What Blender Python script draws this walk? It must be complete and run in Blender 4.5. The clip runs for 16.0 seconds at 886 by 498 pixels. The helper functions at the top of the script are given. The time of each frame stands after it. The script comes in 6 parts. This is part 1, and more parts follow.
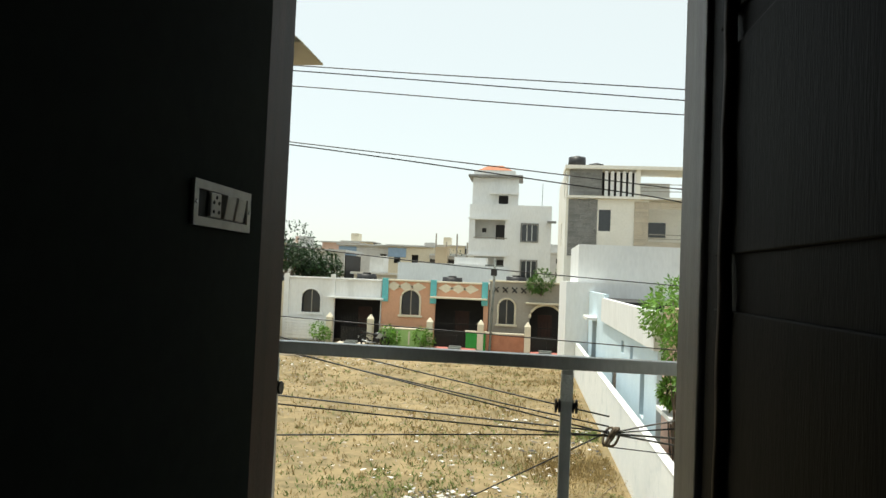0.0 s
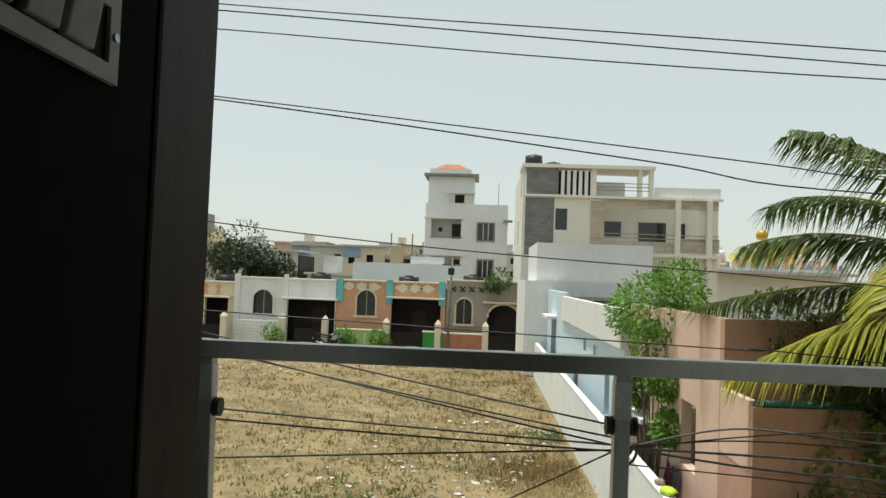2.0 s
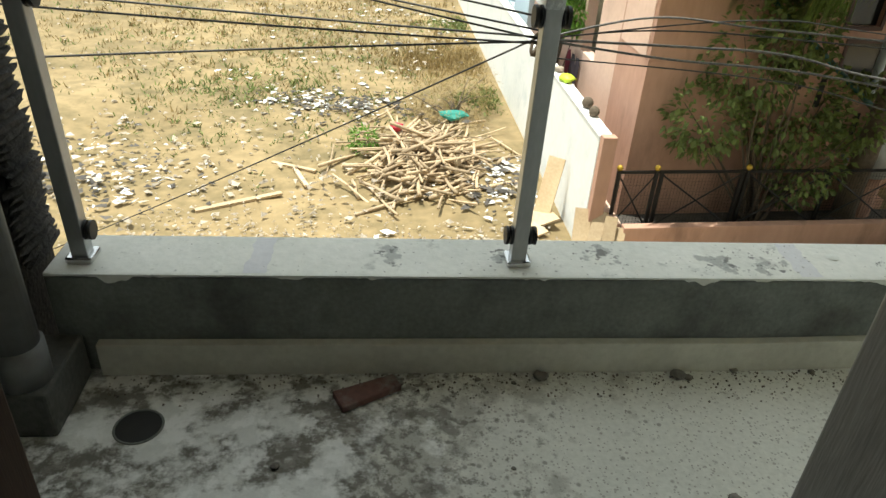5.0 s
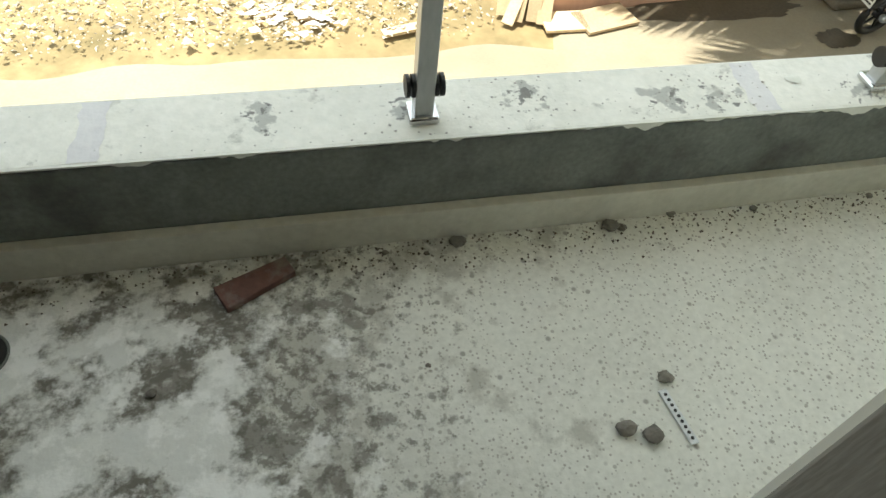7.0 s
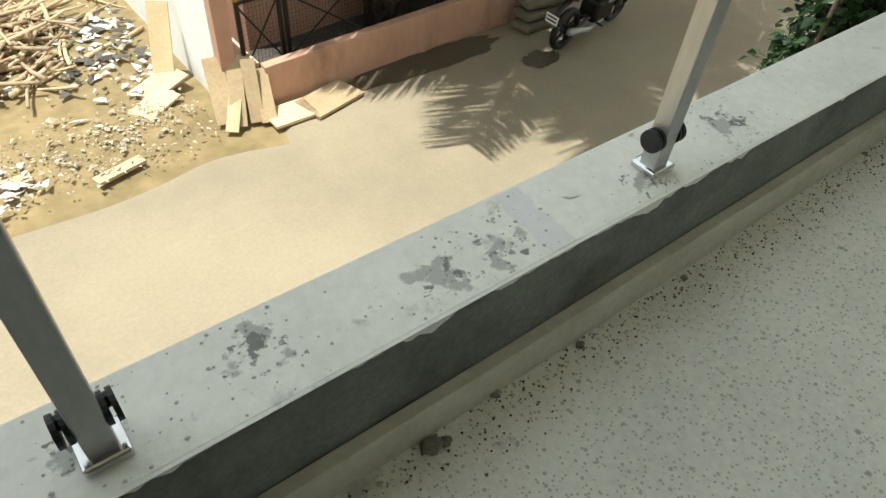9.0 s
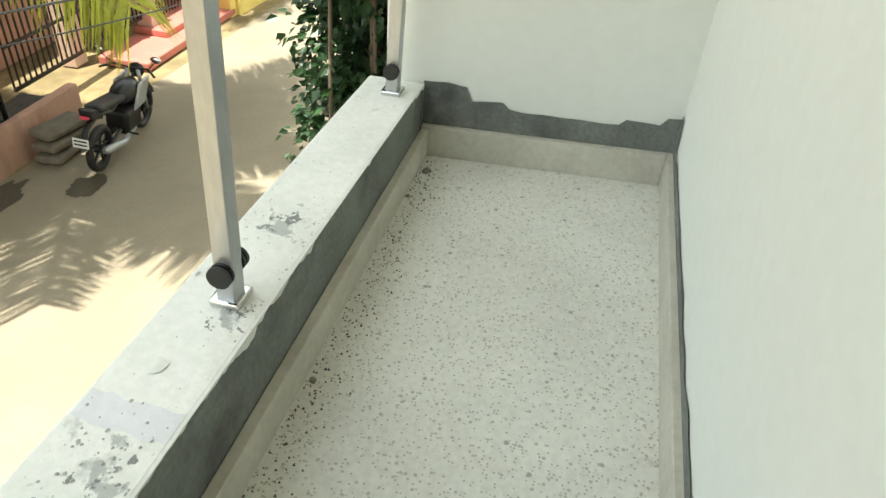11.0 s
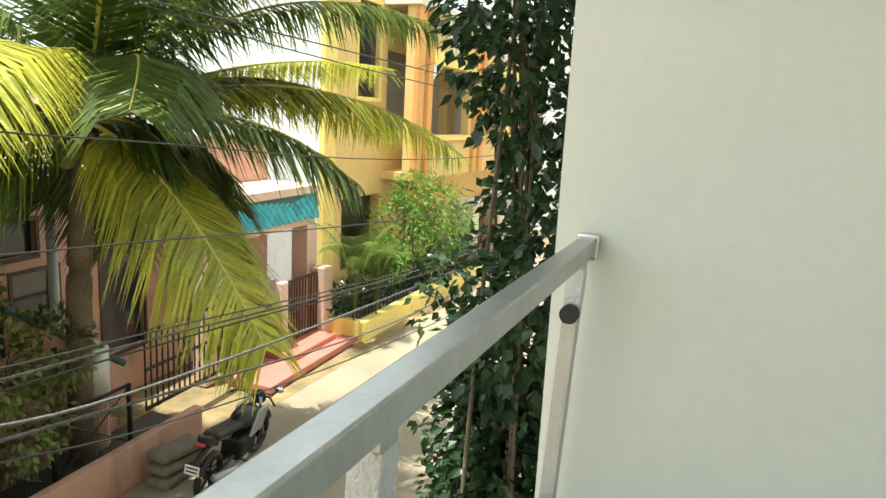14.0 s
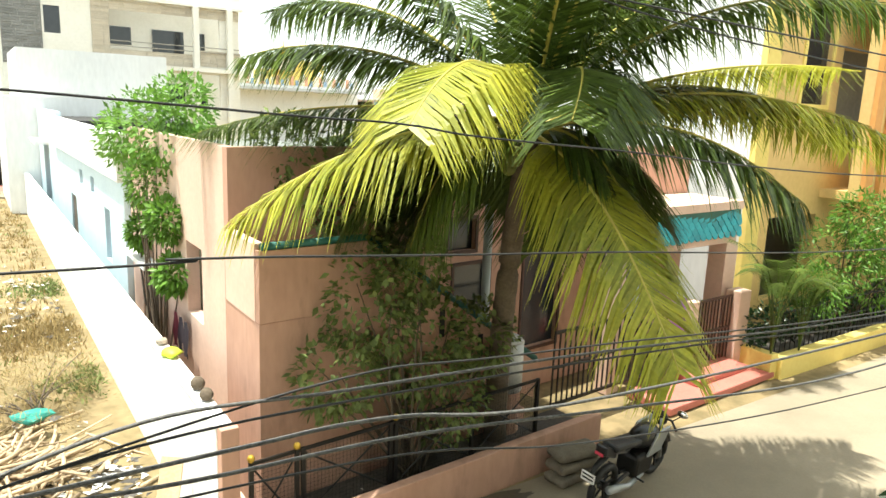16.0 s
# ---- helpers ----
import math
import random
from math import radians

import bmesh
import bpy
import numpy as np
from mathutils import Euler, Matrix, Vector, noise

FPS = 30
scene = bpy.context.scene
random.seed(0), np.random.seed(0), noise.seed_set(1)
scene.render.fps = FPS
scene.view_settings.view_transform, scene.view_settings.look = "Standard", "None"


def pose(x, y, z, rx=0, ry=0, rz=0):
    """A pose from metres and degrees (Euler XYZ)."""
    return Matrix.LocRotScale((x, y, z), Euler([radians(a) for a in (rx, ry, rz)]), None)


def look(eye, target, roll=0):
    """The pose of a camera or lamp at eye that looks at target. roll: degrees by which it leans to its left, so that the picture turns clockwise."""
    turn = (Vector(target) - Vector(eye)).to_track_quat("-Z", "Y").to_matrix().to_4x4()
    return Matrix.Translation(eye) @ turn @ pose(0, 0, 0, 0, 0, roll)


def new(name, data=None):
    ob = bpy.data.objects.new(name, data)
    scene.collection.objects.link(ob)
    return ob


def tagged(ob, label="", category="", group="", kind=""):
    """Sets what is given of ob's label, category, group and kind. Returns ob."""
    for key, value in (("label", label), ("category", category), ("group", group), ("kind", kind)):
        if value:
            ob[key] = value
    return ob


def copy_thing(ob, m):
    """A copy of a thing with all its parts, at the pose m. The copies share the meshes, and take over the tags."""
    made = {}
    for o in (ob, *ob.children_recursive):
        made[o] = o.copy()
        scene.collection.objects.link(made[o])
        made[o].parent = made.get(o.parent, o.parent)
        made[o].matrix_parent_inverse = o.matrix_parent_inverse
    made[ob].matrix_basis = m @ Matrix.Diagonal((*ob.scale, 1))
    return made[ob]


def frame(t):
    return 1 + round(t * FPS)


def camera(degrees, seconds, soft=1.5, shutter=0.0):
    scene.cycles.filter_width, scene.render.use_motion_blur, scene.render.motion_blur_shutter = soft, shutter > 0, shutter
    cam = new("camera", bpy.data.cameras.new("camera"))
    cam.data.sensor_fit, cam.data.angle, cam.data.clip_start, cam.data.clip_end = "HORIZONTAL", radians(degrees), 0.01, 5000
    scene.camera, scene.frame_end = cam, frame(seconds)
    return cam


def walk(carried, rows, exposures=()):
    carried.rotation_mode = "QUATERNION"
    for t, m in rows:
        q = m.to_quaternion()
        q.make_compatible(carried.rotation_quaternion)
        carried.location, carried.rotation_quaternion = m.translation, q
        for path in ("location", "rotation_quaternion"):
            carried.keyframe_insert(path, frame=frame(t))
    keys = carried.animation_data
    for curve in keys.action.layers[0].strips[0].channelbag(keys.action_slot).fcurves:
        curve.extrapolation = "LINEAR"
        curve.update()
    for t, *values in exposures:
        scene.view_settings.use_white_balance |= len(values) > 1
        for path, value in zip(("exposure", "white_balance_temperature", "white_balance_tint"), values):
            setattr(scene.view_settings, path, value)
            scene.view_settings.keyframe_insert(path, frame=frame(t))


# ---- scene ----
cam = camera(65.46, 16.0)
PATH = [
    (0, (-0.162, -2.584, 1.443), (-0.407, -0.601, 1.517), 2.4),
    (0.5, (-0.223, -2.313, 1.418), (-0.457, -0.328, 1.489), 3.0),
    (1, (-0.314, -2.117, 1.402), (-0.506, -0.128, 1.479), 2.5),
    (1.5, (-0.383, -1.987, 1.377), (-0.554, 0.004, 1.461), 2.4),
    (2, (-0.391, -1.854, 1.356), (-0.504, 0.141, 1.437), 2.1),
    (2.5, (-0.385, -1.740, 1.345), (-0.459, 0.257, 1.433), 2.2),
    (3, (-0.379, -1.641, 1.335), (-0.380, 0.358, 1.275), 2.1),
    (3.5, (-0.378, -1.576, 1.317), (-0.291, 0.400, 1.016), 2.5),
    (4, (-0.388, -1.539, 1.312), (-0.258, 0.380, 0.764), 2.7),
    (4.5, (-0.387, -1.552, 1.308), (-0.238, 0.282, 0.524), 2.8),
    (5, (-0.388, -1.523, 1.295), (-0.194, 0.190, 0.280), 3.9),
    (5.2, (-0.388, -1.523, 1.288), (-0.171, 0.125, 0.184), 4.8),
    (7.3, (-0.248, -1.015, 1.344), (0.115, 0.176, -0.221), 7.0),
    (7.5, (-0.249, -0.976, 1.356), (0.121, 0.214, -0.208), 7.2),
    (8, (-0.177, -0.865, 1.309), (0.256, 0.418, -0.163), 5.4),
    (8.5, (-0.059, -0.691, 1.249), (0.573, 0.592, -0.150), 5.2),
    (9, (0.044, -0.574, 1.204), (0.964, 0.524, -0.192), 4.1),
    (9.5, (0.102, -0.521, 1.204), (1.390, 0.130, -0.181), 4.2),
    (9.7, (0.105, -0.525, 1.206), (1.478, 0.000, -0.152), 4.0),
    (11.8, (0.245, -0.558, 1.288), (1.958, -0.254, 0.302), 3.3),
    (12, (0.257, -0.555, 1.293), (2.017, -0.253, 0.392), 3.2),
    (12.5, (0.342, -0.525, 1.323), (2.196, -0.213, 0.642), 3.2),
    (13, (0.436, -0.450, 1.380), (2.357, -0.126, 0.928), 3.6),
    (13.5, (0.482, -0.380, 1.429), (2.396, 0.069, 1.059), 1.4),
    (14, (0.504, -0.294, 1.461), (2.325, 0.445, 1.090), 3.0),
    (14.5, (0.490, -0.166, 1.477), (2.255, 0.697, 1.099), 2.8),
    (15, (0.517, -0.076, 1.469), (2.147, 1.017, 1.085), 2.1),
    (15.5, (0.555, -0.030, 1.455), (1.956, 1.344, 1.066), 2.5),
    (16, (0.590, -0.005, 1.430), (1.705, 1.608, 1.038), 2.3),
]
EXPOSURES = [(0, 0.15), (0.5, -0.02), (1, -0.2), (2.5, -0.29), (3, -0.28), (3.5, -0.06), (4, 0.16), (5, 0.57), (7.5, 1.28), (8, 0.98), (8.5, 0.62), (9, 0.6), (9.5, 0.86), (12, 1.45), (12.6, 1.45), (13.5, 1.3), (14.5, 1.1), (15.5, 1.2), (16, 1.12)]
walk(cam, [(t, look(eye, target, roll)) for t, eye, target, roll in PATH], EXPOSURES)

# ---- world and sun ----
world = bpy.data.worlds.new("world")
scene.world = world
world.use_nodes = True
wn = world.node_tree.nodes
sky = wn.new("ShaderNodeTexSky")
sky.sky_type, sky.sun_disc = "NISHITA", False
SUN_TO = Vector((0.20, -0.08, -1.0)).normalized()
sky.sun_elevation = math.asin(-SUN_TO.z)
sky.sun_rotation = math.atan2(-SUN_TO.x, -SUN_TO.y)
sky.air_density, sky.dust_density, sky.ozone_density = 1.0, 1.5, 1.0
haze = wn.new("ShaderNodeMix")
haze.data_type = "RGBA"
haze.inputs[0].default_value = 0.65
haze.inputs[7].default_value = (7.1, 7.6, 6.8, 1)
world.node_tree.links.new(sky.outputs[0], haze.inputs[6])
world.node_tree.links.new(haze.outputs[2], wn["Background"].inputs[0])
wn["Background"].inputs[1].default_value = 0.142
sun = bpy.data.lights.new("sun", "SUN")
sun.energy, sun.angle, sun.color = 4.6, radians(0.6), (1.0, 0.985, 0.86)
sun_ob = new("sun", sun)
sun_ob.rotation_mode = "QUATERNION"
sun_ob.rotation_quaternion = SUN_TO.to_track_quat("-Z", "Y")
sun_ob.location = (-10, 10, 30)

G = -3.5          # street level; the balcony floor is z = 0
R = 2.42          # end wall of the balcony
rnd = random.Random(7)


# ---- materials ----
def mat(name, a, b=None, rough=0.8, metal=0.0, scale=3.0, fine=40.0, bump=0.15, stain=None, stain_scale=1.2, stain_at=0.55, stain_soft=0.12, rand=0.0, spec=0.4, streak=(1, 1, 1)):
    """Two-scale noise between colours a and b, with optional stains, relief and per-object variation."""
    m = bpy.data.materials.new(name)
    m.use_nodes = True
    n, l = m.node_tree.nodes, m.node_tree.links
    p = n["Principled BSDF"]
    b = b or tuple(c * 0.8 for c in a)
    co = n.new("ShaderNodeTexCoord")
    mp = n.new("ShaderNodeMapping")
    mp.inputs["Scale"].default_value = streak
    geo = n.new("ShaderNodeNewGeometry")
    l.new(geo.outputs["Position"], mp.inputs[0])
    n1, n2 = n.new("ShaderNodeTexNoise"), n.new("ShaderNodeTexNoise")
    n1.inputs["Scale"].default_value, n2.inputs["Scale"].default_value = scale, fine
    n1.inputs["Detail"].default_value, n2.inputs["Detail"].default_value = 5, 3
    l.new(mp.outputs[0], n1.inputs["Vector"])
    l.new(mp.outputs[0], n2.inputs["Vector"])
    ad = n.new("ShaderNodeMath")
    ad.operation = "MULTIPLY_ADD"
    ad.inputs[1].default_value = 0.45
    l.new(n2.outputs[0], ad.inputs[0])
    sc = n.new("ShaderNodeMath")
    sc.operation = "MULTIPLY"
    sc.inputs[1].default_value = 0.55
    l.new(n1.outputs[0], sc.inputs[0])
    l.new(sc.outputs[0], ad.inputs[2])
    ra = n.new("ShaderNodeValToRGB")
    ra.color_ramp.elements[0].position, ra.color_ramp.elements[1].position = 0.36, 0.64
    ra.color_ramp.elements[0].color, ra.color_ramp.elements[1].color = (*b, 1), (*a, 1)
    l.new(ad.outputs[0], ra.inputs[0])
    out = ra.outputs[0]
    if stain:
        n3 = n.new("ShaderNodeTexNoise")
        n3.inputs["Scale"].default_value, n3.inputs["Detail"].default_value, n3.inputs["Roughness"].default_value = stain_scale, 8, 0.65
        l.new(mp.outputs[0], n3.inputs["Vector"])
        mr = n.new("ShaderNodeMapRange")
        mr.inputs[1].default_value, mr.inputs[2].default_value = stain_at - stain_soft, stain_at + stain_soft
        l.new(n3.outputs[0], mr.inputs[0])
        mx = n.new("ShaderNodeMix")
        mx.data_type = "RGBA"
        mx.inputs[7].default_value = (*stain, 1)
        l.new(mr.outputs[0], mx.inputs[0])
        l.new(out, mx.inputs[6])
        out = mx.outputs[2]
    if rand:
        oi = n.new("ShaderNodeObjectInfo")
        gi = n.new("ShaderNodeMath")
        gi.operation = "ADD"
        l.new(oi.outputs["Random"], gi.inputs[0])
        l.new(geo.outputs["Random Per Island"], gi.inputs[1])
        fr = n.new("ShaderNodeMath")
        fr.operation = "FRACT"
        l.new(gi.outputs[0], fr.inputs[0])
        mr2 = n.new("ShaderNodeMapRange")
        mr2.inputs[3].default_value, mr2.inputs[4].default_value = 1 - rand, 1 + rand
        l.new(fr.outputs[0], mr2.inputs[0])
        hs = n.new("ShaderNodeHueSaturation")
        l.new(mr2.outputs[0], hs.inputs["Value"])
        l.new(out, hs.inputs["Color"])
        out = hs.outputs[0]
    l.new(out, p.inputs["Base Color"])
    p.inputs["Roughness"].default_value, p.inputs["Metallic"].default_value = rough, metal
    p.inputs["Specular IOR Level"].default_value = spec
    if bump:
        bp = n.new("ShaderNodeBump")
        bp.inputs["Strength"].default_value, bp.inputs["Distance"].default_value = bump, 0.02
        l.new(ad.outputs[0], bp.inputs["Height"])
        l.new(bp.outputs[0], p.inputs["Normal"])
    return m


def leaf_mat(name, a, b, rand=0.35, trans=0.35, rough=0.45):
    m = mat(name, a, b, rough=rough, scale=1.5, fine=20, bump=0.0, rand=rand)
    n, l = m.node_tree.nodes, m.node_tree.links
    p = n["Principled BSDF"]
    src = p.inputs["Base Color"].links[0].from_socket
    tr = n.new("ShaderNodeBsdfTranslucent")
    l.new(src, tr.inputs[0])
    mx = n.new("ShaderNodeMixShader")
    mx.inputs[0].default_value = trans
    l.new(p.outputs[0], mx.inputs[1])
    l.new(tr.outputs[0], mx.inputs[2])
    l.new(mx.outputs[0], n["Material Output"].inputs[0])
    return m


def splashed(m, spots):
    """Adds grey cement splashes round the given places (x, y, reach) to a material."""
    n, l = m.node_tree.nodes, m.node_tree.links
    p = n["Principled BSDF"]
    src = p.inputs["Base Color"].links[0].from_socket
    geo = n.new("ShaderNodeNewGeometry")
    near = None
    for x, y, reach in spots:
        d = n.new("ShaderNodeVectorMath")
        d.operation, d.inputs[1].default_value = "DISTANCE", (x, y, 0.309)
        l.new(geo.outputs["Position"], d.inputs[0])
        f = n.new("ShaderNodeMapRange")
        f.inputs[1].default_value, f.inputs[2].default_value, f.inputs[3].default_value, f.inputs[4].default_value = 0.0, reach, 0.22, 0.0
        l.new(d.outputs["Value"], f.inputs[0])
        if near is None:
            near = f.outputs[0]
        else:
            mx = n.new("ShaderNodeMath")
            mx.operation = "MAXIMUM"
            l.new(near, mx.inputs[0])
            l.new(f.outputs[0], mx.inputs[1])
            near = mx.outputs[0]
    last = src
    for sc_, th, soft, col in ((16.0, 0.655, 0.05, (0.40, 0.41, 0.39)), (34.0, 0.70, 0.035, (0.17, 0.17, 0.165))):
        nz = n.new("ShaderNodeTexNoise")
        nz.inputs["Scale"].default_value, nz.inputs["Detail"].default_value, nz.inputs["Roughness"].default_value = sc_, 7, 0.62
        l.new(geo.outputs["Position"], nz.inputs["Vector"])
        ad = n.new("ShaderNodeMath")
        l.new(nz.outputs[0], ad.inputs[0])
        l.new(near, ad.inputs[1])
        mr = n.new("ShaderNodeMapRange")
        mr.inputs[1].default_value, mr.inputs[2].default_value, mr.inputs[4].default_value = th, th + soft, 0.9
        l.new(ad.outputs[0], mr.inputs[0])
        mx = n.new("ShaderNodeMix")
        mx.data_type = "RGBA"
        mx.inputs[7].default_value = (*col, 1)
        l.new(mr.outputs[0], mx.inputs[0])
        l.new(last, mx.inputs[6])
        last = mx.outputs[2]
    l.new(last, p.inputs["Base Color"])
    return m


def terrazzo_mat():
    """Pale cement floor with dark aggregate chips, and a dirt film that thickens in patches towards the drain."""
    m = mat("terrazzo", (0.70, 0.70, 0.64), (0.56, 0.56, 0.51), rough=0.75, scale=2.0, fine=60, bump=0.25)
    n, l = m.node_tree.nodes, m.node_tree.links
    p = n["Principled BSDF"]
    src = p.inputs["Base Color"].links[0].from_socket
    geo = n.new("ShaderNodeNewGeometry")
    last = src
    for sc_, lo, col, keep in ((60.0, 0.20, (0.40, 0.39, 0.35), 0.74), (110.0, 0.24, (0.38, 0.37, 0.33), 0.6), (30.0, 0.13, (0.33, 0.32, 0.29), 0.9)):
        v = n.new("ShaderNodeTexVoronoi")
        v.inputs["Scale"].default_value = sc_
        l.new(geo.outputs["Position"], v.inputs["Vector"])
        lt = n.new("ShaderNodeMapRange")
        lt.inputs[1].default_value, lt.inputs[2].default_value, lt.inputs[3].default_value, lt.inputs[4].default_value = lo, lo + 0.12, 1, 0
        l.new(v.outputs["Distance"], lt.inputs[0])
        sp = n.new("ShaderNodeSeparateColor")
        l.new(v.outputs["Color"], sp.inputs[0])
        gt = n.new("ShaderNodeMath")
        gt.operation, gt.inputs[1].default_value = "GREATER_THAN", keep
        l.new(sp.outputs[0], gt.inputs[0])
        mu = n.new("ShaderNodeMath")
        mu.operation = "MULTIPLY"
        l.new(lt.outputs[0], mu.inputs[0])
        l.new(gt.outputs[0], mu.inputs[1])
        mx = n.new("ShaderNodeMix")
        mx.data_type = "RGBA"
        mx.inputs[7].default_value = (*col, 1)
        l.new(mu.outputs[0], mx.inputs[0])
        l.new(last, mx.inputs[6])
        last = mx.outputs[2]
    # cement smears and dirt on the part of the floor by the drain
    sx = n.new("ShaderNodeSeparateXYZ")
    l.new(geo.outputs["Position"], sx.inputs[0])
    reach = n.new("ShaderNodeMapRange")
    reach.inputs[1].default_value, reach.inputs[2].default_value, reach.inputs[3].default_value, reach.inputs[4].default_value = -0.5, 0.5, 0.16, -0.12
    l.new(sx.outputs[0], reach.inputs[0])
    for sc_, th, col in ((4.5, 0.52, (0.36, 0.35, 0.31)), (13.0, 0.59, (0.16, 0.15, 0.13)), (30.0, 0.60, (0.12, 0.11, 0.09)), (5.2, 0.62, (0.80, 0.81, 0.78)), (11.0, 0.67, (0.84, 0.84, 0.82))):
        nz = n.new("ShaderNodeTexNoise")
        nz.inputs["Scale"].default_value, nz.inputs["Detail"].default_value, nz.inputs["Roughness"].default_value = sc_, 8, 0.66
        l.new(geo.outputs["Position"], nz.inputs["Vector"])
        a2 = n.new("ShaderNodeMath")
        l.new(nz.outputs[0], a2.inputs[0])
        l.new(reach.outputs[0], a2.inputs[1])
        mr = n.new("ShaderNodeMapRange")
        mr.inputs[1].default_value, mr.inputs[2].default_value, mr.inputs[4].default_value = th, th + 0.08, 0.75
        l.new(a2.outputs[0], mr.inputs[0])
        mx = n.new("ShaderNodeMix")
        mx.data_type = "RGBA"
        mx.inputs[7].default_value = (*col, 1)
        l.new(mr.outputs[0], mx.inputs[0])
        l.new(last, mx.inputs[6])
        last = mx.outputs[2]
    l.new(last, p.inputs["Base Color"])
    return m


M = {}
M["terrazzo"] = terrazzo_mat()
M["white_wall"] = mat("white_wall", (0.74, 0.75, 0.70), (0.70, 0.71, 0.66), rough=0.85, scale=1.1, fine=25, bump=0.05)
M["cement"] = mat("cement", (0.22, 0.235, 0.215), (0.14, 0.15, 0.135), rough=0.92, scale=5, fine=70, bump=0.3, stain=(0.075, 0.075, 0.07), stain_scale=3.5, stain_at=0.6)
M["dirty_cement"] = mat("dirty_cement", (0.10, 0.10, 0.09), (0.055, 0.055, 0.05), rough=0.95, scale=6, fine=60, bump=0.35)
M["parapet_top"] = mat("parapet_top", (0.80, 0.80, 0.75), (0.68, 0.69, 0.64), rough=0.85, scale=4, fine=50, bump=0.25, stain=(0.42, 0.43, 0.40), stain_scale=9, stain_at=0.66, stain_soft=0.05)
M["parapet_top"] = splashed(M["parapet_top"], ((0.24, 0.12, 0.10), (0.60, 0.072, 0.12), (0.72, 0.065, 0.09), (1.13, 0.06, 0.10), (-0.02, 0.1, 0.09), (1.45, 0.1, 0.12), (-0.35, 0.1, 0.08)))
M["splash"] = mat("splash", (0.46, 0.45, 0.43), (0.38, 0.37, 0.35), rough=0.9, scale=8, fine=60, bump=0.3)
M["bluish"] = mat("bluish", (0.72, 0.72, 0.73), (0.63, 0.63, 0.65), rough=0.85, scale=6, fine=50, bump=0.2)
M["crumb"] = mat("crumb", (0.20, 0.17, 0.14), (0.11, 0.09, 0.075), rough=0.95, scale=20, fine=80, bump=0.2, rand=0.5)
M["skirting"] = mat("skirting", (0.58, 0.56, 0.48), (0.46, 0.44, 0.37), rough=0.6, scale=6, fine=50, bump=0.08)
M["steel"] = mat("steel", (0.50, 0.51, 0.51), (0.42, 0.43, 0.43), rough=0.38, metal=0.85, scale=14, fine=90, bump=0.04, streak=(1, 1, 0.3))
M["chrome"] = mat("chrome", (0.7, 0.7, 0.7), (0.6, 0.6, 0.6), rough=0.12, metal=1.0, bump=0)
M["film"] = mat("film", (0.62, 0.64, 0.65), (0.52, 0.54, 0.55), rough=0.3, metal=0.3, scale=30, fine=120, bump=0.5)
M["rubber"] = mat("rubber", (0.02, 0.02, 0.02), (0.012, 0.012, 0.012), rough=0.5, bump=0)
M["dark_wood"] = mat("dark_wood", (0.055, 0.028, 0.018), (0.028, 0.015, 0.010), spec=0.2, rough=0.55, scale=3, fine=60, bump=0.1, streak=(8, 8, 0.6))
M["grey_wood"] = mat("grey_wood", (0.30, 0.29, 0.27), (0.19, 0.18, 0.17), rough=0.5, scale=3, fine=50, bump=0.12, streak=(6, 6, 0.5))
# Near-black copy of grey_wood: shade inside the room put into the colour.
M["door_wood_unlit"] = mat("door_wood_unlit", (0.008, 0.007, 0.006), (0.004, 0.004, 0.004), spec=0.05, rough=0.6, scale=3, fine=50, bump=0.12, streak=(6, 6, 0.5))
# The unlit room's darkness goes into this near-black green.
M["room_wall_unlit"] = mat("room_wall_unlit", (0.011, 0.017, 0.013), (0.007, 0.011, 0.009), spec=0.1, rough=0.9, scale=2, fine=30, bump=0.05)
M["switch"] = mat("switch", (0.62, 0.60, 0.55), (0.50, 0.48, 0.44), rough=0.5, scale=10, fine=60, bump=0.05)
M["switch_hole"] = mat("switch_hole", (0.03, 0.03, 0.03), rough=0.8, bump=0)
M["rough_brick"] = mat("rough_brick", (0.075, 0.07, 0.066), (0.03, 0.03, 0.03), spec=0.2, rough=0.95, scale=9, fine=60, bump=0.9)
M["pipe"] = mat("pipe", (0.15, 0.15, 0.145), (0.10, 0.10, 0.098), rough=0.5, scale=4, fine=30, bump=0.03)
M["old_tile"] = mat("old_tile", (0.17, 0.085, 0.070), (0.10, 0.055, 0.050), rough=0.8, scale=9, fine=60, bump=0.2, stain=(0.25, 0.22, 0.20), stain_scale=14, stain_at=0.62)
M["pebble"] = mat("pebble", (0.24, 0.22, 0.19), (0.15, 0.14, 0.12), rough=0.9, scale=20, fine=90, bump=0.3, rand=0.3)
M["soil"] = mat("soil", (0.32, 0.24, 0.125), (0.20, 0.15, 0.075), rough=0.95, scale=0.35, fine=4.0, bump=0.5, stain=(0.13, 0.105, 0.05), stain_scale=1.3, stain_at=0.58)
M["road"] = mat("road", (0.30, 0.255, 0.185), (0.25, 0.21, 0.15), rough=0.9, scale=0.6, fine=30, bump=0.12, stain=(0.20, 0.168, 0.12), stain_scale=0.5, stain_at=0.62, stain_soft=0.18)
M["lime"] = mat("lime", (0.85, 0.86, 0.84), (0.76, 0.78, 0.77), rough=0.9, scale=0.8, fine=10, bump=0.1, stain=(0.62, 0.66, 0.66), stain_scale=1.5, stain_at=0.66)
M["pale_blue"] = mat("pale_blue", (0.62, 0.74, 0.80), (0.54, 0.66, 0.73), rough=0.9, scale=1, fine=12, bump=0.1)
